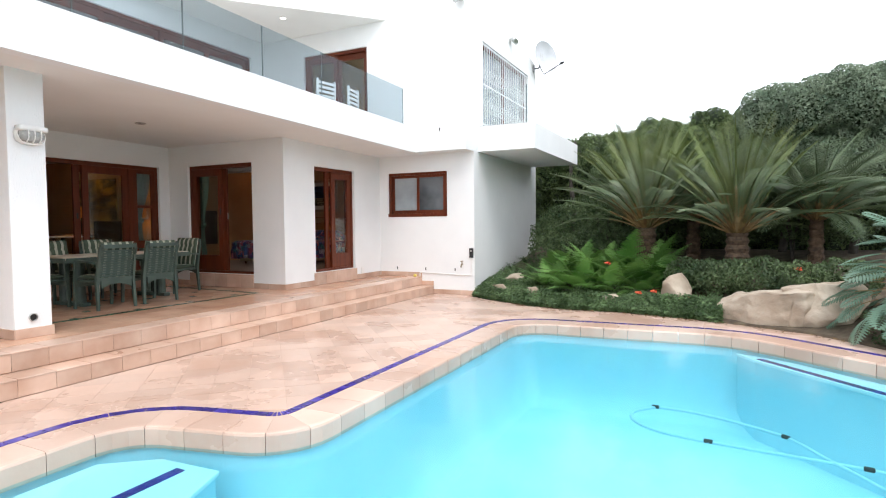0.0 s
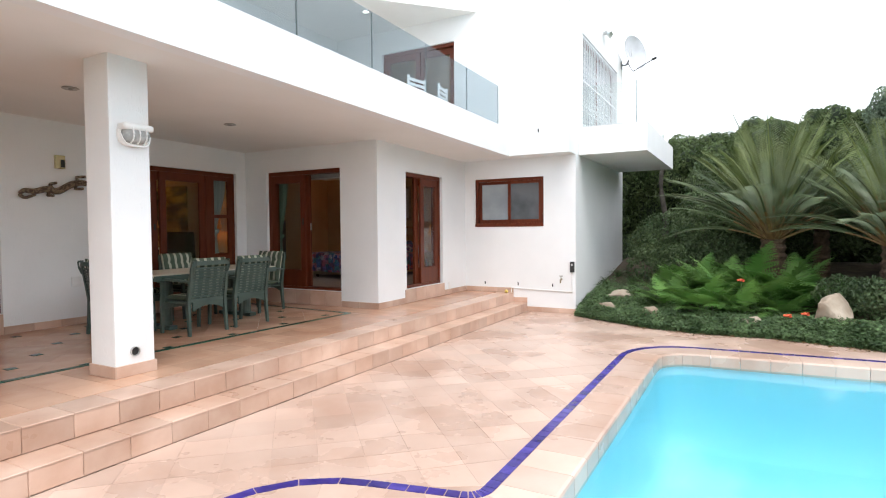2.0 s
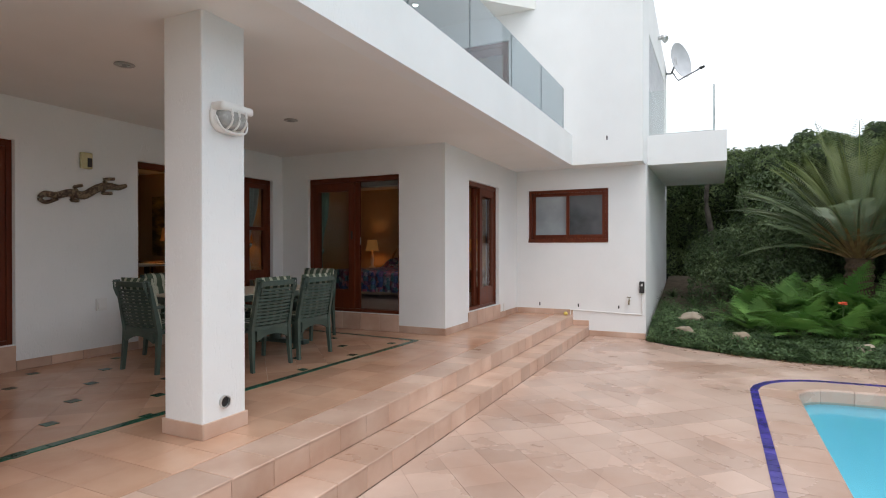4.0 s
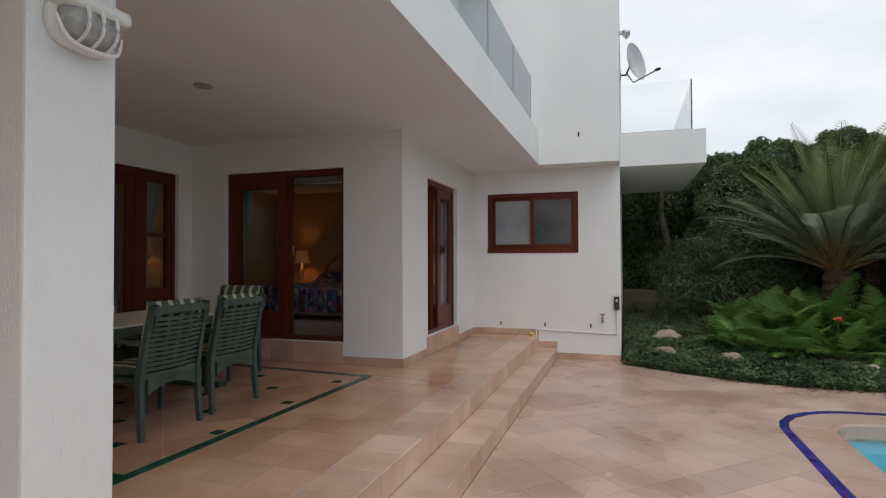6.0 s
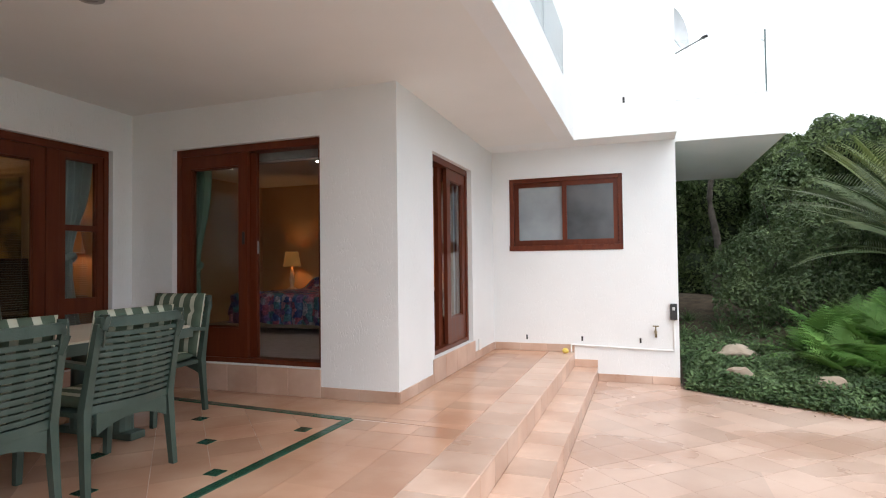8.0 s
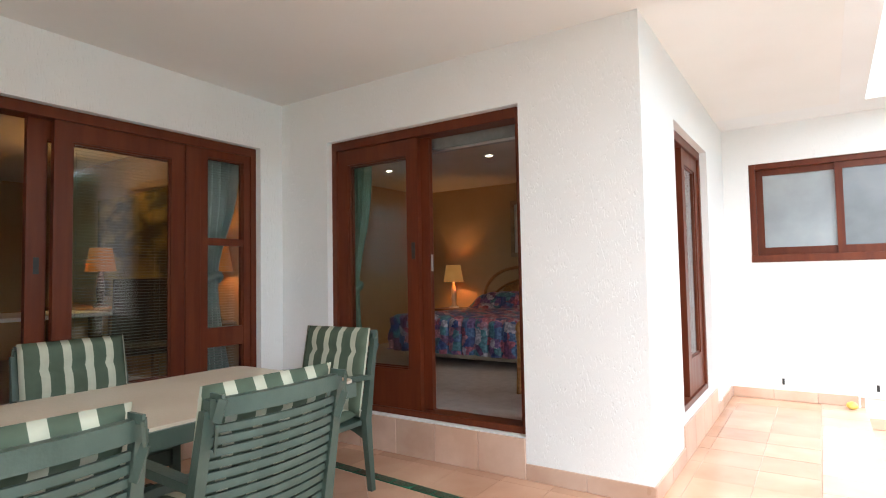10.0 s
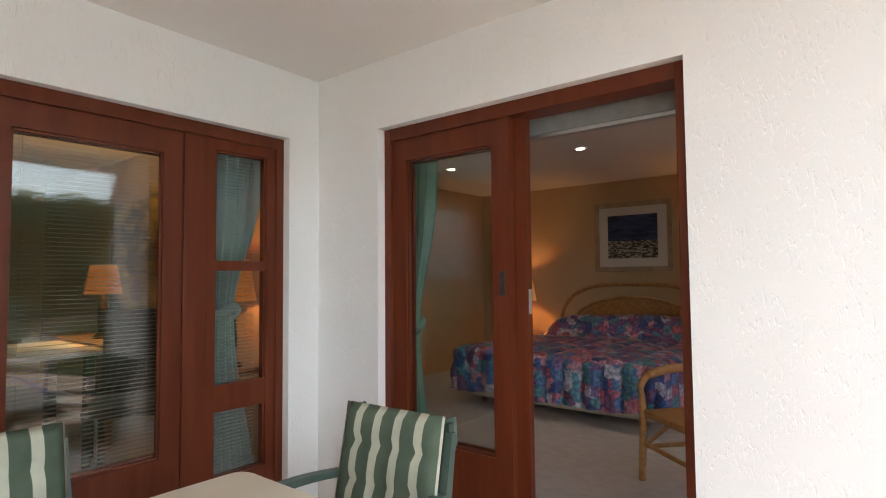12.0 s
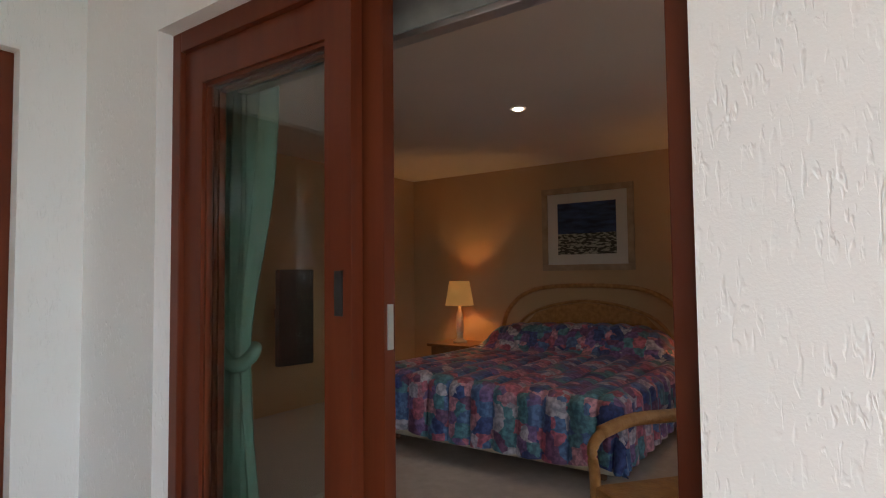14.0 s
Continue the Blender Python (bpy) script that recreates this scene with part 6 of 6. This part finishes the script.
shrub(-1.75, 15.3, [(0, 0, 0.9, 0.7, 0.5, 0.9), (0.2, 0.1, 1.8, 0.6, 0.5, 0.7)], 420, 0.06, SHRUB, "tall dark shrub in the shade of the hedge", 35)
shrub(-1.9, 13.0, [(0, 0, 0.45, 0.7, 0.5, 0.4), (0.7, 0.1, 0.5, 0.6, 0.5, 0.45), (-0.7, 0.1, 0.4, 0.5, 0.4, 0.35)], 480, 0.05, SHRUB, "low dense shrub behind the ferns", 37)
shrub(1.5, 10.75, [(0, 0, 0.36, 0.6, 0.45, 0.32), (0.6, -0.1, 0.32, 0.5, 0.4, 0.30), (-0.55, 0.05, 0.34, 0.5, 0.4, 0.30), (1.2, 0.0, 0.36, 0.5, 0.4, 0.32), (-1.0, 0.25, 0.36, 0.4, 0.35, 0.28)], 1100, 0.045, SHRUB, "low dark green shrub above the boulder", 25, False)
shrub(2.25, 13.2, [(0, 0, 1.2, 0.8, 0.7, 0.8), (-0.9, 0.2, 1.0, 0.7, 0.6, 0.7), (0.9, 0.1, 1.1, 0.7, 0.6, 0.7)], 300, 0.07, SHRUB, "dense dark shrub behind the palms", 27)
shrub(-0.2, 14.6, [(0, 0, 1.2, 0.9, 0.6, 0.9), (1.0, 0, 1.1, 0.8, 0.6, 0.8), (-0.9, 0, 0.9, 0.7, 0.5, 0.7)], 300, 0.07, SHRUB, "dense dark shrub filling the shade", 29)

# low groundcover along the deck edge
r = np.random.RandomState(31)
P, N = [], []
for k in range(34000):
    x = r.uniform(-3.62, 1.0) if r.rand() < 0.85 else r.uniform(-3.6, 3.2)
    d = abs(r.normal(0, 0.9)) if x < -1.8 else abs(r.normal(0, 0.35))
    spill = r.rand() < 0.12
    d = d - 0.02 if not spill else r.uniform(-0.10, 0.0) * (0.6 + 0.6 * noise.noise((x * 3, 1, 0)))
    y = edge_y(x) + d
    d = max(d, 0.0)
    if 1.0 < x < 2.6 and d < 1.0:
        continue
    lump = 0.5 + 0.5 * noise.noise((x * 2.3, y * 2.3, 3.0))
    P.append((x, y, 0.012 + r.uniform(0, 0.08) if spill else soil(x, y) + (0.05 + 0.24 * lump) * r.uniform(0.3, 1.0) * min(1, 0.45 + d * 3)))
    N.append((0, -0.25, 1))
leaf_cloud("groundcover", P, N, 0.042, COVER, "dense small-leaved green groundcover", "groundcover", 33, 0.5)


def tuft(x, y, count, length, seed, mat):
    ob = thing("grass_tuft", "arching green strap-leaved tuft", "plant", x, y, soil(x, y) - 0.01, group="strap-leaved tufts")
    rr = random.Random(seed)
    bm = bmesh.new()
    for k in range(count):
        a, e, ll = rr.uniform(0, 6.28), rr.uniform(0.5, 1.35), length * rr.uniform(0.6, 1.1)
        prev = None
        for j in range(5):
            t = j / 4
            h, o = ll * math.sin(e) * (t - 0.55 * t * t), ll * math.cos(e) * (t + 0.3 * t * t)
            w = 0.008 * (1 - t * 0.85)
            c = Vector((math.cos(a) * o, math.sin(a) * o, h))
            sd = Vector((-math.sin(a), math.cos(a), 0)) * w
            cur = (bm.verts.new(c - sd), bm.verts.new(c + sd))
            if prev:
                bm.faces.new((prev[0], prev[1], cur[1], cur[0]))
            prev = cur
    part("leaves", bm, mat, ob)


for k, (x, y, ll) in enumerate(((0.35, 10.02, 0.42), (0.62, 9.95, 0.45), (0.85, 9.85, 0.4), (0.1, 10.2, 0.4), (-3.3, 12.2, 0.5), (-2.9, 12.6, 0.55), (-3.35, 11.5, 0.35), (-2.2, 12.3, 0.5), (1.0, 10.0, 0.35), (-1.2, 10.35, 0.3), (-0.2, 10.35, 0.35), (2.75, 9.2, 0.4), (-3.5, 13.0, 0.5), (-3.4, 13.8, 0.5), (-3.45, 12.6, 0.45), (-2.7, 11.9, 0.4), (0.95, 10.15, 0.45), (0.5, 10.15, 0.42), (-3.0, 13.2, 0.55), (-2.5, 12.7, 0.5))):
    tuft(x, y, 70, ll, 40 + k, COVER)
for k in range(26):
    x = -3.4 + 4.3 * k / 25 + 0.1 * math.sin(k * 7)
    tuft(x, edge_y(x) + 0.15 + 0.45 * abs(math.sin(k * 3.7)), 45, 0.24 + 0.1 * math.sin(k * 2.1), 80 + k, COVER)


def rock(name, label, x, y, z, sx, sy, sz, seed, sub=4, rz=0):
    bm = bmesh.new()
    bmesh.ops.create_icosphere(bm, subdivisions=sub, radius=1)
    o = Vector((seed * 3.7, seed, 0))
    for v in bm.verts:
        p = v.co.copy()
        k = 1 + 0.14 * noise.noise(p * 1.3 + o) + 0.07 * noise.noise(p * 3.4 + o) + 0.04 * noise.noise(p * 8 + o)
        for q in range(9):
            nrm = Vector((math.sin(q * 2.4 + seed), math.cos(q * 2.4 + seed), math.sin(q * 1.3 + seed * 2) * 0.9 + 0.25)).normalized()
            over = p.dot(nrm) - (0.66 + 0.10 * math.sin(q * 5 + seed))
            if over > 0:
                p -= nrm * over * 0.92
        p = p * k * 1.2
        p.z = min(p.z, 0.72 + 0.2 * p.x + 0.12 * noise.noise(p * 2 + o))
        v.co = Vector((p.x * sx, p.y * sy, p.z * sz))
    ob = part(name, bm, ROCK, smooth=True)
    ob.matrix_world = pose(x, y, z, 0, 0, rz)
    return tagged(ob, label, "rock", kind="")


rock("boulder", "large pale sandstone boulder at the bed's edge", 1.72, 9.72, 0.20, 0.66, 0.46, 0.40, 1, 5, -24)
rock("boulder", "large brown sandstone boulder beside the palms", 2.25, 9.7, 0.30, 0.52, 0.42, 0.44, 5, 5, -30)
rock("boulder", "upright pale sandstone boulder among the ferns", 0.30, 10.5, 0.30, 0.24, 0.2, 0.46, 2, 4, 25)
for x, y, s, sd in ((-3.05, 11.0, 0.16, 3), (-2.25, 10.62, 0.15, 4), (-2.95, 11.75, 0.22, 6), (-0.75, 10.3, 0.16, 8)):
    rock("stone", "flat pale garden stone in the groundcover", x, y, soil(x, y) + 0.10, s, s * 0.75, 0.13, sd, 3)

for x, y, z in ((-0.28, 10.28, 0.30), (-0.05, 10.42, 0.32), (2.05, 10.5, 0.75), (-0.9, 10.9, 0.75), (0.55, 10.3, 0.25)):
    ob = thing("red_flower", "small cluster of orange-red flowers on a green stem", "flower", x, y, soil(x, y), group="red flowers")
    top = max(0.12, z - soil(x, y))
    part("stem", tube([(0, 0, 0), (0.01, 0, top)], 0.006, 5), COVER, ob)
    for k in range(7):
        a = k * 2.4
        m = pose(0.035 * math.cos(a), 0.035 * math.sin(a), top + 0.012 * (k % 3)) @ pose(0, 0, 0, 30 * math.cos(a), 30 * math.sin(a), k * 50)
        part("petal", lathe([(0.002, -0.008), (0.022, 0.0), (0.026, 0.008), (0.012, 0.016)], 7, m), PETAL, ob)
# fallen twigs and leaves by the bed
LITTER = material("dry_leaf", (0.12, 0.07, 0.03), 0.9, spots=(0.25, 0.16, 0.07), scale=30)
r = np.random.RandomState(8)
P = [(x, edge_y(x) - abs(r.normal(0, 0.12)) - 0.02, 0.012) for x in r.uniform(-2.6, 2.4, 260)]
leaf_cloud("leaf_litter", P, [(0, 0, 1)] * len(P), 0.035, LITTER, "scattered dry leaves along the bed edge", "leaves", 9, 0.25)

# ---- pool fittings ----
LEDGE = material("pale_pool_ledge", (0.66, 0.84, 0.86), 0.7, spots=(0.74, 0.88, 0.90), scale=1.4)
ledge = part("pool_step", prism([(-3.1, 1.95), (-1.95, 1.95), (-2.0, 2.5), (-2.2, 3.05), (-2.75, 3.02), (-3.1, 2.75)], -0.235, -0.20, 0.01), LEDGE)
part("riser", prism([(-3.1, 1.95), (-1.97, 1.95), (-2.02, 2.5), (-2.22, 3.03), (-2.75, 3.0), (-3.1, 2.74)], -1.3, -0.236), PLASTER, ledge, "blue plastered riser")
tagged(ledge, "pale shallow entry step in the pool", "pool step", kind="structure")
ledge2 = part("pool_step", prism([(1.15, 8.45), (1.34, 8.12), (2.40, 6.98), (3.6, 5.7), (4.7, 5.5), (2.4, 7.55), (1.7, 8.2)], -0.235, -0.20, 0.01), LEDGE)
part("riser", prism([(1.17, 8.44), (1.36, 8.13), (2.42, 7.0), (3.61, 5.72), (4.68, 5.51), (2.4, 7.54), (1.7, 8.19)], -1.3, -0.236), PLASTER, ledge2, "blue plastered riser")
tagged(ledge2, "pale shallow corner step in the pool", "pool step", kind="structure")

HOSE = material("pool_hose", (0.42, 0.68, 0.76), 0.5, spots=(0.50, 0.74, 0.81), scale=14)
hose = thing("pool_hose", "pale ribbed pool cleaner hose floating in loops", "hose", 0, 0, -0.165)
pts = spline([(0.85, 4.94, 0), (1.3, 4.9, 0), (1.85, 4.85, 0), (2.6, 4.7, 0), (3.5, 4.4, 0)], 8)
run = [Vector((0.43, 5.63, 0)), Vector((0.28, 5.45, 0)), Vector((0.27, 5.25, 0)), Vector((0.40, 5.08, 0)), Vector((0.62, 4.98, 0))] + pts
part("hose", tube(spline([(p.x, p.y, 0.0) for p in run], 3), 0.013, 8), HOSE, hose, smooth=True)
part("hose", tube(spline([(0.43, 5.63, 0), (0.7, 5.62, 0), (1.05, 5.5, 0), (1.41, 5.28, 0), (1.62, 4.95, 0), (1.87, 4.54, 0), (2.2, 3.9, 0)], 6), 0.013, 8), HOSE, hose, smooth=True)
for x, y, a in ((0.43, 5.63, 0), (0.87, 4.94, -5), (1.41, 5.28, -40), (1.85, 4.85, -8)):
    part("joint", lathe([(0.012, -0.032), (0.017, -0.028), (0.017, 0.028), (0.012, 0.032)], 10, pose(x, y, 0.004, 90, 0, a - 90)), BLACK_PLASTIC, hose, "dark hose joint")

for a, b, z, top in (((1.40, 8.18), (3.3, 6.12), -0.20, ledge2), ((-2.46, 2.2), (-2.46, 2.94), -0.20, ledge)):
    d = Vector(b) - Vector(a)
    n = round(d.length / 0.16)
    for k in range(n):
        c = Vector(a) + d * ((k + 0.5) / n)
        strip = box(-0.076, 0.076, -0.04, 0.04, -0.004, 0.004, 0.001)
        part("edge_tile", strip, NAVY, top).matrix_local = pose(c.x, c.y, z + 0.004, 0, 0, math.degrees(math.atan2(d.y, d.x)))

# ---- tiles: steps, skirting, borders, coping, paving ----
GAP = 0.0028


def tile_mesh(name, dx, dy, dz, mat, chamfer=0.004):
    """One tile centred on its middle, its top at 0, with eased edges."""
    me = bpy.data.meshes.new(name)
    bm = bmesh.new()
    x, y, c = dx / 2 - GAP / 2, dy / 2 - GAP / 2, chamfer
    lo = [bm.verts.new((a * x, b * y, -dz)) for a, b in ((-1, -1), (1, -1), (1, 1), (-1, 1))]
    hi = [bm.verts.new((a * x, b * y, -c)) for a, b in ((-1, -1), (1, -1), (1, 1), (-1, 1))]
    tp = [bm.verts.new((a * (x - c), b * (y - c), 0)) for a, b in ((-1, -1), (1, -1), (1, 1), (-1, 1))]
    for a, b in ((lo, hi), (hi, tp)):
        for k in range(4):
            bm.faces.new((a[k], a[(k + 1) % 4], b[(k + 1) % 4], b[k]))
    bm.faces.new(tp)
    bm.to_mesh(me)
    bm.free()
    me.materials.append(mat)
    return me


PITCH = 0.325
riser = tile_mesh("riser_tile", PITCH, STEP - 0.014, 0.012, TILE)
riser_up = tile_mesh("riser_tile", PITCH, PATIO - STEP - 0.014, 0.012, TILE)
tread = tile_mesh("tread_tile", 0.335, PITCH, 0.012, TILE, 0.005)
edge_tile = tile_mesh("edge_tile", 0.335, PITCH, 0.012, TILE, 0.005)
east = pose(0, 0, 0, 90, 0, 90)
n0 = 3.03 % PITCH
rows = [n0 + PITCH * (k + 0.5) for k in range(-6, 34) if n0 + PITCH * (k + 1) < Y_WIN + 0.05]
for y in rows:
    share("riser_tile", riser, step, pose(X_STEP, y, STEP / 2 - 0.004) @ east)
    share("riser_tile", riser_up, patio, pose(X_EDGE, y + 0.1, (PATIO + STEP) / 2 - 0.003) @ east)
    share("tread_tile", tread, step, pose(X_STEP - 0.1625, y, STEP))
    share("edge_tile", edge_tile, patio, pose(X_EDGE - 0.1625, y + 0.1, PATIO))

# skirting
def skirt(axis, p, a0, a1, z0, z1, out):
    """A run of skirting tiles on a wall face; out is the way it faces."""
    n = max(1, round((a1 - a0) / PITCH))
    w = (a1 - a0) / n
    me = tile_mesh("skirting_tile", w, z1 - z0, 0.010, TILE, 0.003)
    base = tagged(part("baseboard", box(*((p, p + out * 0.004, a0, a1) if axis == "x" else (a0, a1, p, p + out * 0.004))[:4], z0 + 0.002, z1 - 0.002) if out > 0 else box(*((p + out * 0.004, p, a0, a1) if axis == "x" else (a0, a1, p + out * 0.004, p)), z0 + 0.002, z1 - 0.002), GROUT), "terracotta tile skirting along the wall foot", "baseboard", kind="structure")
    for k in range(n):
        a = a0 + w * (k + 0.5)
        z = (z0 + z1) / 2
        if axis == "x":
            m = pose(p + out * 0.013, a, z) @ pose(0, 0, 0, 90, 0, 90 * out)
        else:
            m = pose(a, p + out * 0.013, z) @ pose(0, 0, 0, 90, 0, 0 if out < 0 else 180)
        share("skirting_tile", me, base, m)


SK = 0.10
skirt("y", Y_BED, X_WEST, BD[0], PATIO, PATIO + SK, -1)
skirt("y", Y_BED, BD[0] - 0.0, BD[1] + 0.0, PATIO, BD[2] - 0.005, -1)
skirt("y", Y_BED, BD[1], X_SIDE + 0.013, PATIO, PATIO + SK, -1)
skirt("x", X_SIDE, Y_BED, SD[0] - 0.05, PATIO, PATIO + SK, 1)
skirt("x", X_SIDE, SD[0] - 0.05, SD[1] + 0.05, PATIO, SD[2] - 0.005, 1)
skirt("x", X_SIDE, SD[1] + 0.05, Y_WIN - 0.014, PATIO, PATIO + SK, 1)
skirt("y", Y_WIN, X_SIDE + 0.014, X_EDGE, PATIO, PATIO + SK, -1)
skirt("y", Y_WIN, X_EDGE, X_STEP, STEP, STEP + SK, -1)
skirt("y", Y_WIN, X_STEP, X_EAST, 0.0, SK, -1)
skirt("x", X_WEST, 4.11, LD[0], PATIO, PATIO + SK, 1)
skirt("x", X_WEST, LD[0], LD[1], PATIO, LD[2] - 0.005, 1)
skirt("x", X_WEST, LD[1], Y_BED - 0.014, PATIO, PATIO + SK, 1)
skirt("x", X_WEST, KD[0], 4.11, PATIO, KD[2] - 0.005, 1)
for s in (-1, 1):
    for a, me in ((0, tile_mesh("plinth_tile", 0.39, 0.105, 0.014, TILE, 0.003)),):
        share("plinth_tile", me, column, pose(0, s * 0.1955, 0.0525) @ pose(0, 0, 0, 90, 0, 0 if s < 0 else 180))
        share("plinth_tile", me, column, pose(s * 0.1935, 0, 0.0525) @ pose(0, 0, 0, 90, 0, 90 * s))

# green border and inset squares on the patio
P0, P1 = Vector((-6.40, 1.9)), Vector((-6.17, 7.47))
P2 = Vector((-8.85, 7.66))
border = tile_mesh("border_tile", 0.155, 0.075, 0.009, GREEN_TILE, 0.002)
for a, b in ((P0, P1), (P1, P2)):
    d = b - a
    n = round(d.length / 0.157)
    for k in range(n):
        c = a + d * ((k + 0.5) / n)
        share("border_tile", border, patio, pose(c.x, c.y, PATIO + 0.0035, 0, 0, math.degrees(math.atan2(d.y, d.x))))
dot = tile_mesh("inset_tile", 0.095, 0.095, 0.009, GREEN_TILE, 0.002)
for i in range(7):
    for j in range(-1, 9):
        for o in (0, 1):
            x, y = -6.36 - 0.92 * i / 1.0 * 0.5 * 2 - 0.46 * o, 7.14 - 0.865 * j + 0.4325 * o - 0.865 * 0
            if -8.8 < x and 2.0 < y < 7.3:
                share("inset_tile", dot, patio, pose(x, y, PATIO + 0.0035))


def paving(parent, name, mat, regions, pitch, angle, origin, near, z, limit=300):
    """Square tiles laid at an angle, cut to convex regions: those inside 'near' are pieces, the rest are joined."""
    ca, sa = math.cos(radians(angle)), math.sin(radians(angle))
    rest = bmesh.new()
    made = 0
    h = pitch / 2 - GAP / 2
    for i in range(-70, 71):
        for j in range(-70, 71):
            u, v = (i + 0.5) * pitch, (j + 0.5) * pitch
            cx, cy = origin[0] + ca * u - sa * v, origin[1] + sa * u + ca * v
            if not (-10 < cx < 8 and -3.5 < cy < 12):
                continue
            sq = [(cx + ca * a * h - sa * b * h, cy + sa * a * h + ca * b * h) for a, b in ((-1, -1), (1, -1), (1, 1), (-1, 1))]
            for region in regions:
                poly = clip(sq, region)
                if len(poly) < 3:
                    continue
                bm = bmesh.new() if (near[0] < cx < near[1] and near[2] < cy < near[3] and made < limit) else rest
                tilt = 0.0012 * math.sin(i * 12.7 + j * 7.3)
                top = [bm.verts.new((x, y, z + tilt)) for x, y in poly]
                low = [bm.verts.new((x, y, z - 0.008)) for x, y in poly]
                try:
                    bm.faces.new(top)
                    for k in range(len(poly)):
                        bm.faces.new((low[k], low[(k + 1) % len(poly)], top[(k + 1) % len(poly)], top[k]))
                except ValueError:
                    pass
                if bm is not rest:
                    part(name, bm, mat, parent)
                    made += 1
    ob = part(name + "_field", rest, mat, parent)
    ob["kind"] = "stuff"


inside = [(X_WEST, -3), (-6.64, -3), (-6.205, 7.43), (X_WEST, 7.62)]
outside_a = [(-6.56, -3), (X_EDGE - 0.33, -3), (X_EDGE - 0.33, 7.47), (-6.13, 7.47)]
outside_b = [(-6.17, 7.51), (X_EDGE - 0.33, 7.47), (X_EDGE - 0.33, 8.0), (X_WEST, 8.0), (X_WEST, 7.70)]
outside_c = [(X_SIDE, 8.0), (X_EDGE - 0.33, 8.0), (X_EDGE - 0.33, Y_WIN), (X_SIDE, Y_WIN)]
paving(patio, "paving_tile", PATIO_TILE, [inside], 0.315, 45, (-6.36, 7.14), (-8.9, -6.2, 3.0, 7.7), PATIO, 150)
paving(patio, "paving_tile", PATIO_TILE, [outside_a, outside_b, outside_c], PITCH, 0, (X_EDGE - 0.33, 3.03), (-8.9, -5.0, 2.5, 11.2), PATIO, 150)

# navy band and coping round the pool
band_in, band_out = 0.385, 0.465
fine_run = resample(POOL, 0.125)
def ribbon_piece(bm, run, k, o0, o1, z0, z1, gap):
    (p, n1), (q, n2) = run[k], run[(k + 1) % len(run)]
    d = (q - p).normalized() * gap / 2
    a = [p + n1 * o0 + d, p + n1 * o1 + d, q + n2 * o1 - d, q + n2 * o0 - d]
    top = [bm.verts.new((v.x, v.y, z1)) for v in a]
    low = [bm.verts.new((v.x, v.y, z0)) for v in a]
    bm.faces.new(top)
    for j in range(4):
        bm.faces.new((low[j], low[(j + 1) % 4], top[(j + 1) % 4], top[j]))
    bmesh.ops.recalc_face_normals(bm, faces=bm.faces[:])


for k in range(len(fine_run)):
    bm = bmesh.new()
    ribbon_piece(bm, fine_run, k, band_in, band_out, -0.006, 0.003, 0.008)
    part("band_tile", bm, NAVY, deck)
coping = tagged(part("pool_coping", box(0, 0.01, 0, 0.01, -0.3, -0.29), GROUT), "pale terracotta bullnosed pool coping", "pool edge", kind="structure")
count = len(POOL_RUN)
for k in range(0, count, 3):
    bm = bmesh.new()
    prof = [(0.378, 0.0), (0.03, 0.0), (0.008, -0.006), (0.0, -0.022), (0.0, -0.165), (0.02, -0.165)]
    ends = [POOL_RUN[q % count] for q in range(k, min(k + 3, count) + 1)]
    d = (ends[1][0] - ends[0][0]).normalized() * 0.0025
    rings = []
    for q, (p, nrm) in enumerate(ends):
        shift = d if q == 0 else (-d if q == len(ends) - 1 else d * 0)
        rings.append([bm.verts.new((*(p + nrm * o + shift), z)) for o, z in prof])
    for ra, rb in zip(rings, rings[1:]):
        for j in range(len(prof) - 1):
            bm.faces.new((ra[j], rb[j], rb[j + 1], ra[j + 1]))
    bm.faces.new(rings[0])
    bm.faces.new(rings[-1][::-1])
    bmesh.ops.recalc_face_normals(bm, faces=bm.faces[:])
    part("coping_tile", bm, DECK_TILE, coping)

# deck paving, laid on the diagonal
xb = -1.77 - band_out - 0.004
yb = 8.42 + band_out + 0.004
regions = [
    [(X_STEP, -3), (-3.62, -3), (-3.62, 3.0), (X_STEP, 3.0)],
    [(X_STEP, 3.0), (-3.62, 3.0), (-3.30, 3.42), (-3.30, 8.3), (X_STEP, 8.3)],
    [(-3.30, 3.42), (xb - 0.25, 3.67), (xb, 3.82), (xb, 8.3), (-3.30, 8.3)],
    [(X_STEP, 8.3), (xb, 8.3), (xb + 0.1, 8.75), (xb + 0.35, yb), (X_STEP, yb)],
    [(X_STEP, yb), (-1.9, yb), (-1.9, 11.15), (X_STEP, 11.15)],
    [(-1.9, yb - 0.005), (0.75, 9.05), (0.75, 11.0), (-1.9, 11.0)],
    [(0.75, 9.06), (1.35, 9.02), (7.0, 5.2), (7.0, 9.5), (0.75, 10.6)],
]
paving(deck, "paving_tile", DECK_TILE, regions, PITCH, 43.5, (-4.13, 2.95), (-4.65, 1.2, 2.2, 11.2), 0.0, 300)
